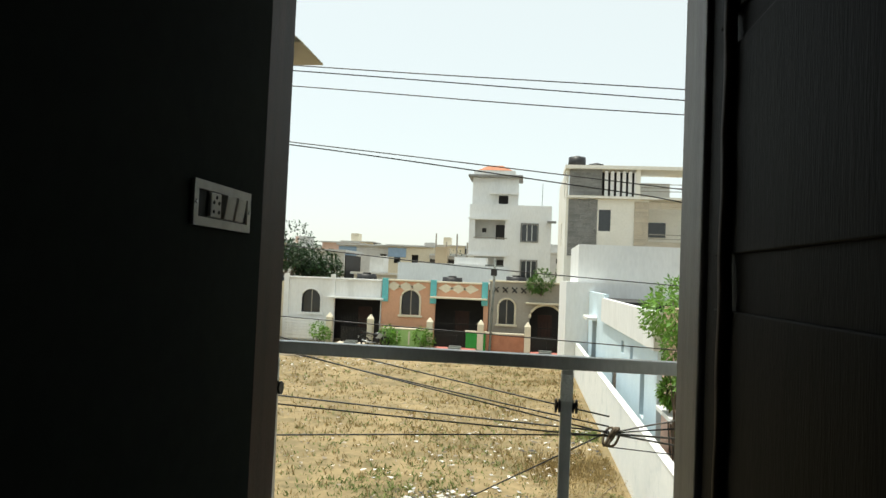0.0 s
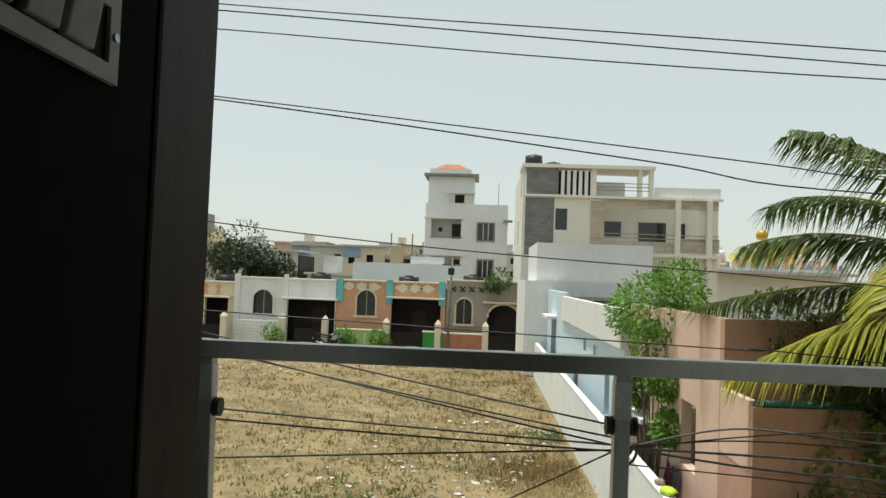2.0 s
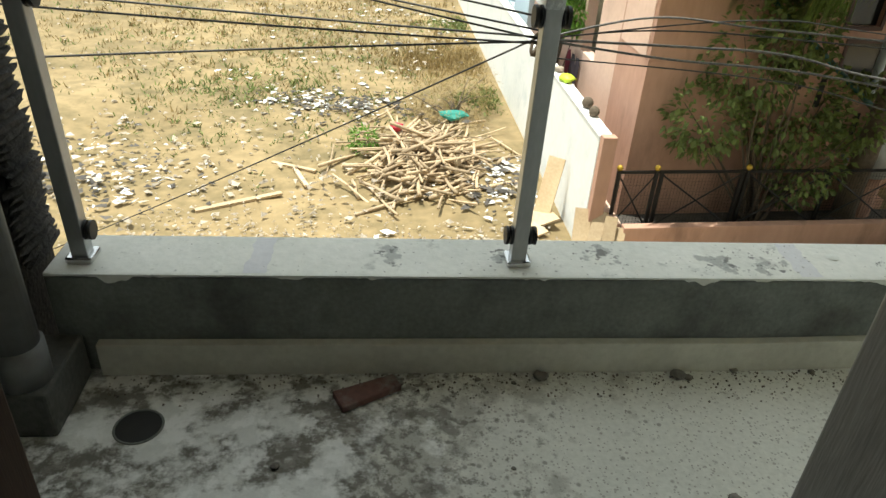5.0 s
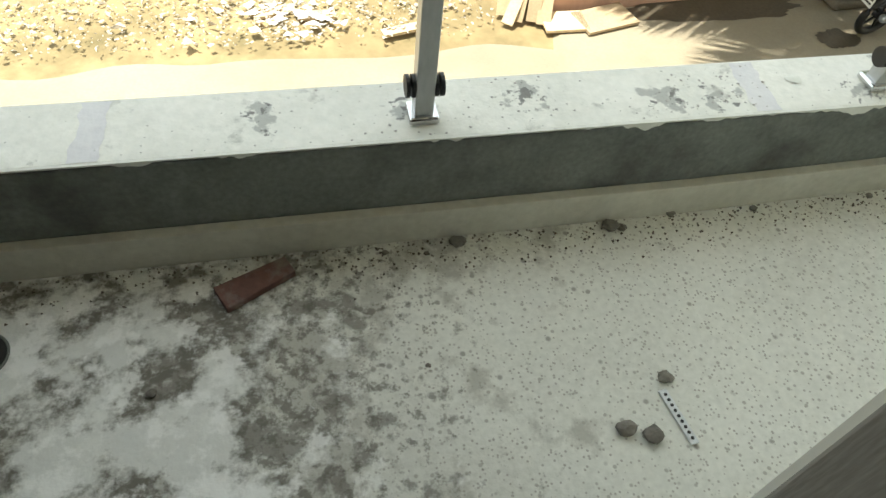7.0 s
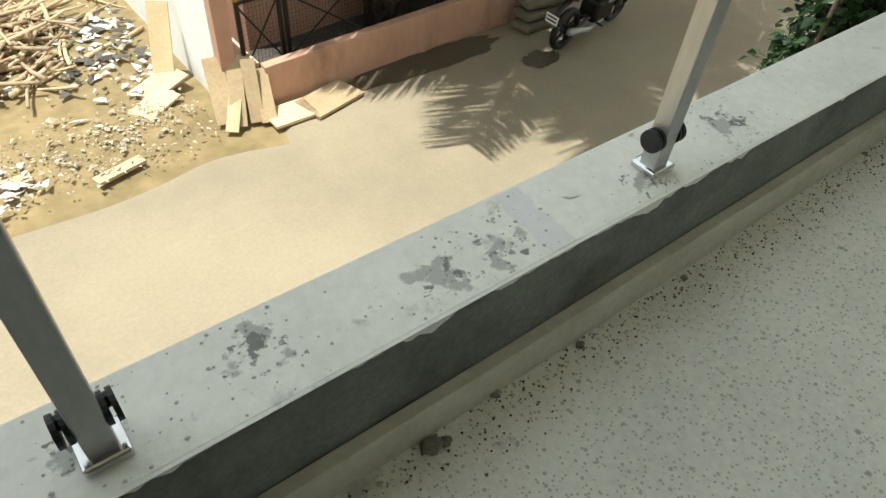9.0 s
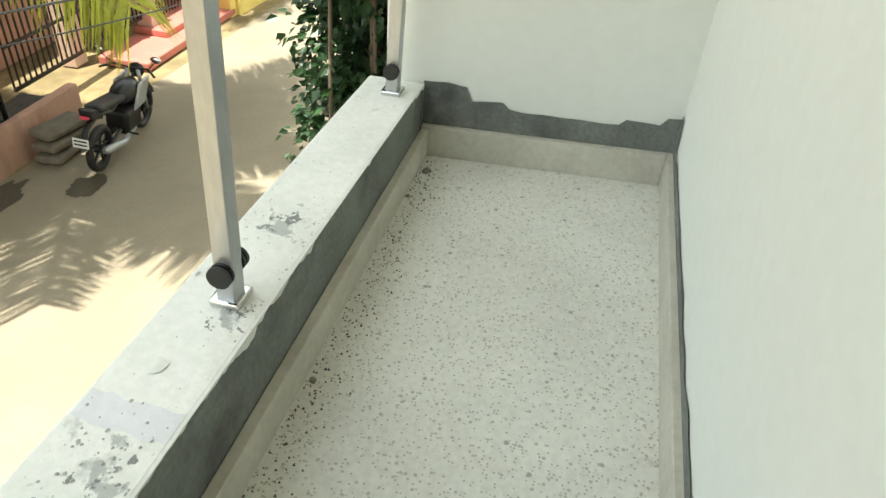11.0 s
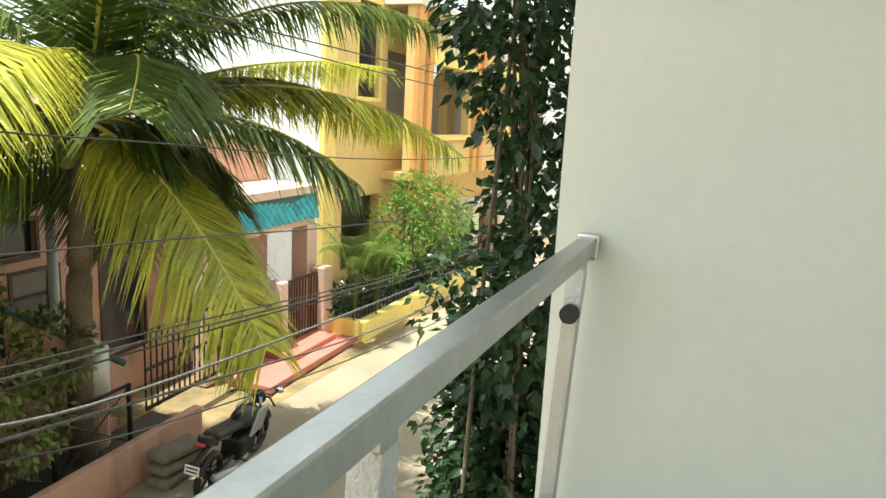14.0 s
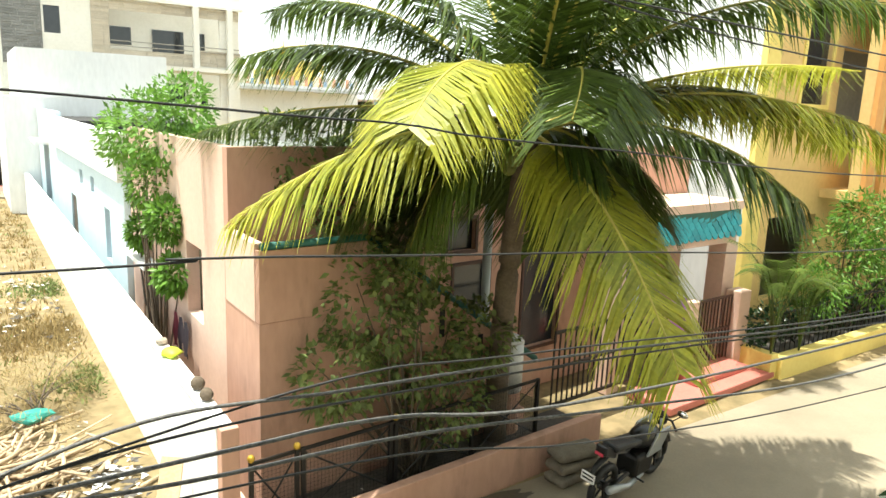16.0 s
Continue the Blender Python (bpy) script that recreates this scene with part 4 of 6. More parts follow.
shrub("dry_bush", "brown dried thorny bush by the wood pile", [((1.1, 11.4, G + 0.35), 0.7), ((1.5, 12.4, G + 0.4), 0.6), ((0.7, 12.0, G + 0.3), 0.5)], 4200, 0.16, 0.008, M["dry_grass"], 31, 14)
shrub("green_weed", "green leafy weed at the edge of the wood pile", [((-0.62, 9.85, G + 0.25), 0.25)], 260, 0.13, 0.035, M["leaf_bright"], 32, 6)

# ---- pink house ----
PLAN = pink_plot
ph = thing("pink_house", "pink plastered house with an outside staircase", "house", (8, 12, G))
part("front_wall", wall_y(3.0, 13.7, G, 0.9, 9.3, 9.5, [(6.9, 7.7, -2.4, -1.0), (6.75, 7.35, -0.75, -0.25), (8.6, 9.6, -2.7, -0.9), (10.9, 12.6, -3.2, -0.9)]), M["pink"], ph)
# Faces turned to the sun take the paler pink, light put in colour.
part("side_wall", wall_x(9.501, 14.7, G, 0.55, 3.0, 3.2, [(10.4, 11.1, -1.7, -0.6), (12.9, 13.9, -3.3, -1.5)]), M["pink_pale_and_lit"], ph)
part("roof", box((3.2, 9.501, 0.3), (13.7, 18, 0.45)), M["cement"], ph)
part("roof_parapet", wall_x(9.501, 14.7, 0.551, 0.9, 3.0, 3.15), M["pink_pale_and_lit"], ph, "paler roof parapet")
# Dark sheet behind the openings in place of shaded rooms.
part("inner_wall", box((3.3, 10.6, G), (13.6, 10.7, 0.29)), M["unlit_and_black"], ph)
for lo, hi in (((6.9, 9.4, -2.4), (7.7, 9.43, -1.0)), ((6.75, 9.4, -0.75), (7.35, 9.43, -0.25)), ((8.6, 9.4, -2.7), (9.6, 9.43, -0.9))):
    w = part("window", box(lo, hi), M["win_glass"], ph)
    part("frame", wall_y(lo[0] - 0.06, hi[0] + 0.06, lo[2] - 0.06, hi[2] + 0.06, 9.28, 9.31, [(lo[0], hi[0], lo[2], hi[2])]), M["brown_iron"], w)
part("door", box((3.10, 12.9, -3.3), (3.14, 13.9, -1.5)), M["brown_iron"], ph, "dark red side door")
part("door_canopy", box((2.72, 12.7, -1.46), (3.0, 14.1, -1.36), 0.01), M["white_paint"], ph)
# landing and stair flight
part("landing", box((2.96, 8.0, G), (4.45, 9.299, -1.0)), M["pink"], ph)
part("landing_parapet", box((2.96, 7.98, -0.99), (4.45, 8.12, -0.16)), M["pink"], ph)
part("landing_parapet", box((2.95, 8.121, -0.99), (3.08, 9.299, -0.10)), M["pink_pale_and_lit"], ph)
for i in range(13):
    part("stair_step", box((4.451 + i * 0.25, 8.12, G), (4.70 + i * 0.25, 9.299, -1.18 - i * 0.165)), M["pink"], ph)
bm = bmesh.new()
prof = [(4.451, -0.16), (7.75, -2.36), (7.75, -2.95), (4.451, -1.25)]
q0 = [bm.verts.new((x, 7.98, z)) for x, z in prof]
q1 = [bm.verts.new((x, 8.10, z)) for x, z in prof]
bm.faces.new(q0)
bm.faces.new(q1[::-1])
for i in range(4):
    bm.faces.new((q0[i], q1[i], q1[(i + 1) % 4], q0[(i + 1) % 4]))
bmesh.ops.recalc_face_normals(bm, faces=bm.faces)
part("stair_parapet", bm, M["pink"], ph)
part("handrail", mesh_of("handrail", *tube([(3.0, 8.04, -0.12), (4.45, 8.04, -0.12), (7.8, 8.04, -2.32)], 0.05, 8), M["green_rail"], True), None, ph, "dark green painted handrail")
for i in range(6):
    x = 5.3 + i * 0.38
    z = -0.16 - (x - 4.45) * 0.667
    # Slots are near-black plates on the face; the gap's shade is colour.
    part("stair_slot", box((x, 7.965, z - 0.62), (x + 0.09, 7.979, z - 0.2)), M["unlit_and_black"], ph)
part("veranda_post", mesh_of("veranda_post", *tube([(6.85, 8.35, G), (6.85, 8.35, 0.6)], 0.075, 10), M["blue_grey"], True), None, ph, "grey round post")

# canopy with teal tiles, entrance and gate
en = thing("entrance", "pink entrance porch with a teal tiled canopy", "porch", (12, 8.4, G))
part("canopy_slab", box((10.1, 7.96, -0.24), (13.75, 9.299, -0.08)), M["pink_pale_and_lit"], en)
part("canopy_beam", box((10.1, 8.05, -0.93), (13.75, 8.25, -0.71), 0.01), M["pink_pale_and_lit"], en)
tile_vs, tile_fs = [], []
for i in range(7):
    a = math.pi * i / 6
    tile_vs += [(0.115 * math.cos(a), 0, -0.05 - 0.11 * math.sin(a)), (0.115 * math.cos(a), -0.022, -0.05 - 0.11 * math.sin(a))]
tile_vs += [(-0.115, 0, 0.12), (-0.115, -0.022, 0.12), (0.115, 0, 0.12), (0.115, -0.022, 0.12)]
front = [2 * i + 1 for i in range(7)] + [15, 17]
tile_fs = [tuple(front)] + [(2 * i, 2 * i + 1, 2 * i + 3, 2 * i + 2) for i in range(6)]
tile_me = mesh_of("roof_tile", tile_vs, tile_fs, M["teal"])
part("tile_bed", box((10.1, 8.02, -0.71), (13.75, 8.05, -0.25)), M["green_rail"], en)
for row in range(4):
    for k in range(17):
        ob = new("roof_tile", tile_me)
        ob.parent = en
        ob.matrix_parent_inverse = en.matrix_world.inverted()
        ob.matrix_basis = Matrix.Translation(pink_plot((10.16 + (k + 0.5 * (row % 2)) * 0.211, 8.0 - 0.012 * row, -0.34 - row * 0.115))) @ pose(0, 0, 0, -14) @ Matrix.Scale(0.76, 4)
part("pillar", box((13.35, 8.0, G), (13.75, 8.4, -0.931)), M["pink_pale_and_lit"], en)
part("pillar", box((10.0, 8.2, G), (10.35, 8.5, -0.931)), M["pink_pale_and_lit"], en)
part("gate_post", box((13.45, 7.62, G), (13.85, 7.95, -1.86), 0.02), M["pink_pale_and_lit"], en)
part("gate_post", box((11.75, 7.62, G), (12.0, 7.95, -1.86), 0.02), M["pink_pale_and_lit"], en)
part("step", box((10.3, 6.95, G), (13.9, 7.95, G + 0.14), 0.02), M["coral"], en, "coral red painted step")
part("step", box((11.6, 7.25, G + 0.141), (13.4, 7.95, G + 0.26), 0.02), M["coral"], en, "coral red painted step")


def bar_gate(name, label, x0, x1, y, z0, z1, material, pitch=0.11, scroll=False):
    g = thing(name, label, "gate", ((x0 + x1) / 2, y, z0))
    for a, b in (((x0, y, z0), (x1, y, z0 + 0.05)), ((x0, y, z1 - 0.05), (x1, y, z1)), ((x0, y, (z0 + z1) / 2), (x1, y, (z0 + z1) / 2 + 0.04))):
        part("rail", box((a[0], y - 0.02, a[2]), (b[0], y + 0.02, b[2])), material, g)
    n = max(2, int((x1 - x0) / pitch))
    for i in range(n + 1):
        x = x0 + (x1 - x0) * i / n
        top = z1 + (0.12 + 0.25 * math.sin(math.pi * i / n) if scroll else 0)
        part("bar", box((x - 0.012, y - 0.012, z0), (x + 0.012, y + 0.012, top)), material, g)
    return g


bar_gate("iron_gate", "dark brown iron gate, closed, between pink posts", 12.05, 13.42, 7.78, G + 0.2, -1.93, M["brown_iron"])
bar_gate("iron_fence", "black iron fence before the pink house", 8.0, 11.7, 7.8, G + 0.4, -1.85, M["black_iron"], 0.13)
cl = []
for i in range(9):
    for j in range(7):
        cl.append((11.15 + i * 0.07, 7.72 + 0.03 * math.sin(i * 1.7), -1.75 - j * 0.17))
tagged(part("towel", mesh_of("towel", cl, [(i * 7 + j, i * 7 + j + 1, (i + 1) * 7 + j + 1, (i + 1) * 7 + j) for i in range(8) for j in range(6)], M["cloth_purple"], True)), "purple patterned cloth drying on the iron fence", "cloth")

lw = thing("low_wall", "low pink wall with rain streaks along the street", "wall", (5.3, 7.1, G))
part("front", box((2.70, 6.92, G - 0.05), (8.3, 7.07, -2.95), 0.012), M["pink"], lw)
part("return", box((2.55, 7.08, G - 0.05), (2.699, 8.0, -2.95), 0.012), M["pink_pale_and_lit"], lw)
part("soil_bed", box((2.701, 7.071, G), (8.3, 7.97, -3.25)), M["scrap_dark"], lw)


def mesh_fence():
    f = thing("mesh_fence", "black iron fence with wire mesh panels", "fence", (4.2, 7.4, G))
    ys = 7.35
    xs = (2.62, 3.18, 3.26, 4.5, 4.58, 5.9, 7.2)
    for x in xs:
        p = part("post", box((x - 0.025, ys - 0.025, -3.2), (x + 0.025, ys + 0.025, -2.30)), M["black_iron"], f)
        if x in (2.62, 3.18, 4.58):
            part("knob", ball((x, ys, -2.26), 0.045, 10, 8), M["gold"], p, "yellow painted knob")
    for z in (-3.18, -2.34):
        part("rail", box((2.62, ys - 0.015, z), (7.2, ys + 0.015, z + 0.04)), M["black_iron"], f)
    for a, b in zip(xs, xs[1:]):
        if b - a < 0.2:
            continue
        part("brace", mesh_of("brace", *join([tube([(a, ys, -3.15), (b, ys, -2.35)], 0.012, 5), tube([(a, ys, -2.35), (b, ys, -3.15)], 0.012, 5)]), M["black_iron"]), None, f)
        mesh = []
        x = a + 0.05
        while x < b:
            mesh.append(tube([(x, ys + 0.012, -3.15), (x, ys + 0.012, -2.34)], 0.0022, 3, cap=False))
            x += 0.05
        z = -3.12
        while z < -2.34:
            mesh.append(tube([(a, ys + 0.012, z), (b, ys + 0.012, z)], 0.0022, 3, cap=False))
            z += 0.05
        part("wire_mesh", mesh_of("wire_mesh", *join(mesh), M["black_iron"]), None, f)


mesh_fence()
shrub("garden_creeper", "thin leafy creeper over the pink stair wall", [((4.4, 7.75, -0.9), 0.75), ((5.2, 7.7, -1.5), 0.8), ((3.9, 7.75, -1.7), 0.6), ((5.6, 7.7, -2.3), 0.7), ((4.9, 7.7, -0.5), 0.6), ((6.3, 7.7, -1.6), 0.55), ((4.6, 8.6, 0.1), 0.7)], 5200, 0.12, 0.072, M["leaf_dull"], 41, 26, (5.0, 7.6, -3.25), "creeper")
shrub("roof_creeper", "bright green creeper spilling over the roof edge", [((3.0, 13.2, 0.9), 0.75), ((3.1, 12.1, 0.95), 0.7), ((2.95, 14.5, 0.7), 0.6), ((2.9, 12.4, 0.1), 0.5), ((2.88, 11.6, -0.4), 0.35), ((2.9, 11.4, -1.2), 0.3), ((2.9, 13.3, -0.9), 0.3), ((3.6, 13.0, 1.35), 0.6)], 6500, 0.14, 0.06, M["leaf_bright"], 42, 20, (2.85, 12.3, G), "creeper")
shrub("wall_creeper", "dull green creeper on the pink house parapet", [((4.0, 9.6, 0.8), 0.6), ((5.2, 9.4, 0.7), 0.6), ((4.6, 9.3, 0.2), 0.5)], 1500, 0.13, 0.06, M["leaf_dull"], 43, 8, (4.6, 9.25, -0.9), "creeper")
for i, (y, mt) in enumerate(((11.2, "cloth_red"), (10.95, "cloth_dark"), (10.7, "cloth_dark"))):
    v = [(2.85 + 0.02 * math.sin(k * 2 + j), y + 0.05 * k, -1.75 - 0.11 * j) for k in range(5) for j in range(6)]
    tagged(part("washing", mesh_of("washing", v, [(k * 6 + j, k * 6 + j + 1, k * 6 + j + 7, k * 6 + j + 6) for k in range(4) for j in range(5)], M[mt], True)), "dark washing hung beside the pink house", "cloth", "washing on the line")

# ---- blue and white houses behind the boundary wall ----
PLAN = None
bh = thing("blue_house", "pale blue house with a white roof parapet", "house", (5, 21, G))
part("side_wall", wall_x(14.72, 26.8, G, -0.2, 3.05, 3.25, [(16.5, 17.2, -2.2, -1.0), (18.6, 19.2, -0.9, -0.5), (20.6, 21.2, -0.9, -0.5), (22.2, 23.4, -3.2, -1.4)]), M["pale_blue"], bh)
part("parapet", wall_x(14.72, 26.8, -0.199, 0.75, 2.95, 3.15), M["white_paint"], bh)
part("roof", box((3.25, 14.72, -0.25), (8, 26.8, -0.1)), M["cement"], bh)
part("inner_wall", box((3.6, 14.8, G), (3.7, 26.7, -0.26)), M["unlit_and_black"], bh)
part("door", box((3.1, 22.2, -3.2), (3.15, 23.4, -1.4)), M["bark"], bh)
wh = thing("white_house", "plain white house with tall blank walls", "house", (5, 33, G))
part("lower_block", box((1.87, 33.6, G), (3.75, 41, 1.35)), M["white_paint"], wh)
part("lower_block_right", wall_y(3.751, 9, G, 1.35, 33.6, 33.8, [(4.2, 5.0, -1.5, 0.0)]), M["white_paint"], wh)
part("upper_block", box((2.5, 34.4, 1.351), (8.45, 41, 3.35)), M["white_paint"], wh)
part("side_wall", wall_x(26.81, 33.59, G, 0.9, 3.05, 3.25, [(29.5, 31.5, -2.6, -0.4)]), M["pale_blue"], wh)
part("back_fill", box((3.4, 27.2, G), (8, 33.5, 0.6)), M["unlit_and_black"], wh)
part("canopy", box((2.6, 29.3, -0.35), (3.05, 31.7, -0.22)), M["white_paint"], wh)
part("ledge", box((3.7, 33.2, 0.0), (6.5, 33.59, 0.12)), M["white_paint"], wh)

# ---- yellow house, planter, far street ----
PLAN = yellow_plot
yh = thing("yellow_house", "two-storey yellow house with orange trimmed balcony", "house", (20, 10, G))
part("wall", wall_y(14.1, 27.6, G, 4.4, 8.6, 8.9, [(15.6, 16.7, 1.9, 4.2), (17.2, 21.5, 0.9, 3.2), (22.2, 26.2, 0.9, 3.2), (15.0, 17.0, -2.5, -0.6)]), M["yellow"], yh)
part("side_wall", box((13.9, 8.55, G), (14.1, 16, 4.4)), M["white_paint"], yh, "white side wall")
part("corner_trim", box((13.85, 8.40, G), (14.35, 8.549, 4.4), 0.02), M["yellow_trim"], yh)
part("inner_wall", box((14.2, 10.2, G), (27.5, 10.3, 4.3)), M["house_grey"], yh)
part("roof", box((13.9, 8.9, 4.2), (27.6, 16, 4.39)), M["cement"], yh)
win = part("window", box((15.6, 8.7, 1.9), (16.7, 8.73, 4.2)), M["win_glass"], yh)
part("frame", wall_y(15.5, 16.8, 1.8, 4.3, 8.56, 8.6, [(15.6, 16.7, 1.9, 4.2)]), M["yellow_trim"], win)
bal = part("balcony_front", wall_y(17.0, 27.4, -0.2, 4.25, 7.7, 7.95, [(18.1, 21.2, 1.0, 2.9), (22.9, 26.4, 1.0, 2.9)]), M["yellow"], yh)
part("balcony_floor", box((17.0, 7.951, -0.2), (27.4, 8.599, 0.0)), M["yellow"], yh)
for x in (17.0, 17.7, 21.5, 22.1, 27.0):
    part("pilaster", box((x, 7.58, -0.2), (x + 0.32, 7.699, 4.25), 0.01), M["orange_trim"], bal)
for x0, x1 in ((18.0, 21.3), (22.8, 26.5)):
    part("sill", box((x0, 7.55, 0.85), (x1, 7.699, 1.0), 0.01), M["yellow_trim"], bal)
    part("lintel", box((x0, 7.55, 2.9), (x1, 7.699, 3.25), 0.01), M["yellow_trim"], bal)
    for k in range(4):
        part("corbel", box((x0 + k * 0.16, 7.6, 2.9 - 0.1 * (4 - k)), (x0 + 0.16 + k * 0.16, 7.699, 2.899)), M["white_paint"], bal)
        part("corbel", box((x1 - 0.16 - k * 0.16, 7.6, 2.9 - 0.1 * (4 - k)), (x1 - k * 0.16, 7.699, 2.899)), M["white_paint"], bal)
    cx = (x0 + x1) / 2
    for z, s in ((3.75, 0.42), (0.35, 0.4)):
        for dx in (-0.32, 0, 0.32):
            ring = [(cx + dx, 7.69, z + s), (cx + dx + 0.25, 7.69, z), (cx + dx, 7.69, z - s), (cx + dx - 0.25, 7.69, z), (cx + dx, 7.69, z + s)]
            part("ornament", mesh_of("ornament", *tube(ring, 0.035, 5), M["white_paint"]), None, bal)
part("cornice", box((16.9, 7.5, 4.251), (27.6, 8.6, 4.45), 0.02), M["cream"], yh)
PLAN = pink_plot
pl = thing("planter", "yellow kerbed planter with a black rail", "planter", (17, 7.3, G))
part("kerb", box((13.95, 6.85, G - 0.05), (23.5, 7.1, -3.08), 0.02), M["yellow_trim"], pl)
part("kerb_end", box((13.7, 6.95, G - 0.05), (13.949, 8.3, -3.0), 0.02), M["yellow_trim"], pl)
part("soil", box((13.95, 7.101, G), (23.5, 8.5, -3.15)), M["scrap_dark"], pl)
rl = [tube([(14.05 + k * 0.2, 7.2, -3.15), (14.05 + k * 0.2, 7.2, -2.3)], 0.01, 4) for k in range(46)] + [tube([(14.0, 7.2, z), (23.3, 7.2, z)], 0.018, 4) for z in (-2.3, -2.7)]
part("rail", mesh_of("rail", *join(rl), M["black_iron"]), None, pl)
shrub("hedge", "clipped dark hedge behind the black rail", [((14.0 + 0.62 * k, 7.65, -2.7), 0.42) for k in range(15)], 3200, 0.13, 0.07, M["leaf_dark"], 51, 15, (17, 7.7, -3.15), "hedge")
shrub("bush", "large bright green bush by the yellow house", [((17.0, 7.5, -1.4), 0.95), ((18.2, 7.3, -0.9), 0.95), ((19.5, 7.3, -1.2), 0.95), ((20.5, 7.4, -1.8), 0.8), ((18.4, 7.2, -1.9), 0.9), ((16.4, 7.5, -2.1), 0.6), ((17.6, 7.4, -0.5), 0.6)], 5200, 0.17, 0.05, M["leaf_bright"], 52, 16, (18, 7.6, -3.2), "bush")
bar_gate("far_gate", "brown and gold iron gate with a curved top", 23.9, 26.3, 7.9, G + 0.1, -1.7, M["brown_iron"], 0.2, True)
gp = thing("gate_pier", "cream gate pier with a moulded cap", "pier", (26.7, 7.9, G), "gate piers")
part("shaft", box((26.4, 7.6, G), (27.1, 8.2, -1.4), 0.02), M["cream"], gp)
part("cap", box((26.25, 7.45, -1.399), (27.25, 8.35, -1.2), 0.03), M["white_paint"], gp)
copy_thing(gp, Matrix.Translation(pink_plot((23.55, 7.9, G))))
PLAN = None
fb = thing("far_building", "white and yellow building at the street's end", "building", (34, 10, G))
part("wall", wall_y(28.5, 42, G, 6.5, 9, 9.4, [(30, 32, -2.8, -0.8), (30, 32, 1.0, 3.0), (34, 36, 1, 3), (34, 37, -3, -0.8)]), M["white_paint"], fb)
part("panel", box((28.4, 8.6, 2.8), (31.5, 8.99, 5.2)), M["yellow_trim"], fb)
part("panel", box((28.4, 8.6, 0.2), (31.5, 8.99, 1.6)), M["yellow_trim"], fb)
part("inner_wall", box((28.6, 10.5, G), (42, 10.6, 6.4)), M["unlit_and_black"], fb)
part("street_wall", box((44, -1, G), (44.4, 9, 0.5)), M["white_paint"], fb)

# ---- motorbike ----
def motorbike():
    b = thing("motorbike", "black and silver motorbike parked on the street", "motorbike", (0, 0, 0))
    for nm, x in (("rear_wheel", -0.66), ("front_wheel", 0.68)):
        ring = [(x + 0.27 * math.cos(a), 0, 0.31 + 0.27 * math.sin(a)) for a in (i * math.pi / 12 for i in range(25))]
        w = part(nm, mesh_of("tyre", *tube(ring, 0.05, 8, cap=False), M["rubber"], True), None, b)
        hub = [tube([(x, -0.05, 0.31), (x, 0.05, 0.31)], 0.07, 10)]
        for k in range(5):
            a = k * 2 * math.pi / 5
            hub.append(tube([(x, 0, 0.31), (x + 0.24 * math.cos(a), 0, 0.31 + 0.24 * math.sin(a))], 0.018, 5))
        part("rim", mesh_of("rim", *join(hub), M["bike_black"]), None, w)
    bm = ball((0.18, 0, 0.78), 0.26, 14, 9, (1.25, 0.62, 0.62))
    tankp = part("fuel_tank", bm, M["bike_black"], b, smooth=True)
    for s in (-1, 1):
        bm = box((0.16, s * 0.165 - 0.02, 0.55), (0.50, s * 0.165 + 0.02, 0.88), 0.02)
        for v in bm.verts:
            v.co.x += (v.co.z - 0.7) * 0.6
        part("side_panel", bm, M["bike_silver"], tankp, "silver tank shroud")
    bm = box((-0.72, -0.12, 0.74), (-0.02, 0.12, 0.84), 0.04)
    for v in bm.verts:
        v.co.z += max(0, -v.co.x - 0.3) * 0.28
    part("seat", bm, M["rubber"], b)
    bm = box((-0.92, -0.08, 0.72), (-0.60, 0.08, 0.86), 0.03)
    for v in bm.verts:
        v.co.z += (-v.co.x - 0.6) * 0.45
    part("tail", bm, M["bike_black"], b)
    part("engine", box((-0.14, -0.16, 0.26), (0.32, 0.16, 0.60), 0.05), M["black_iron"], b)
    part("frame", mesh_of("frame", *join([tube([(0.48, 0, 0.92), (0.2, 0, 0.3), (-0.3, 0, 0.36)], 0.028, 6), tube([(0.45, 0, 0.85), (-0.25, 0, 0.66), (-0.85, 0, 0.86)], 0.028, 6), tube([(-0.25, 0.1, 0.4), (-0.66, 0.1, 0.31)], 0.03, 6), tube([(-0.25, -0.1, 0.4), (-0.66, -0.1, 0.31)], 0.03, 6)]), M["bike_black"]), None, b)
    for s in (-1, 1):
        part("fork", mesh_of("fork", *tube([(0.68, s * 0.08, 0.31), (0.46, s * 0.08, 0.98)], 0.026, 8), M["bike_silver"], True), None, b)
        part("footrest", mesh_of("footrest", *tube([(-0.1, s * 0.1, 0.3), (-0.1, s * 0.28, 0.3)], 0.014, 6), M["rubber"]), None, b)
        m = part("mirror", ball((0.33, s * 0.40, 1.24), 0.062, 10, 7, (0.35, 1.3, 0.8)), M["mirror"], b, smooth=True)
        part("stalk", mesh_of("stalk", *tube([(0.42, s * 0.26, 1.05), (0.36, s * 0.38, 1.2)], 0.008, 6), M["rubber"]), None, m)
    part("handlebar", mesh_of("handlebar", *tube([(0.30, -0.38, 1.0), (0.42, -0.24, 1.04), (0.46, 0, 1.0), (0.42, 0.24, 1.04), (0.30, 0.38, 1.0)], 0.016, 8), M["rubber"], True), None, b)
    part("headlight", ball((0.60, 0, 0.92), 0.11, 12, 8, (0.7, 1, 1)), M["bike_black"], b, smooth=True)
    part("front_mudguard", mesh_of("front_mudguard", *tube([(0.68 + 0.34 * math.cos(a), 0, 0.31 + 0.34 * math.sin(a)) for a in (radians(20 + 16 * i) for i in range(9))], 0.055, 6), M["bike_black"], True), None, b)
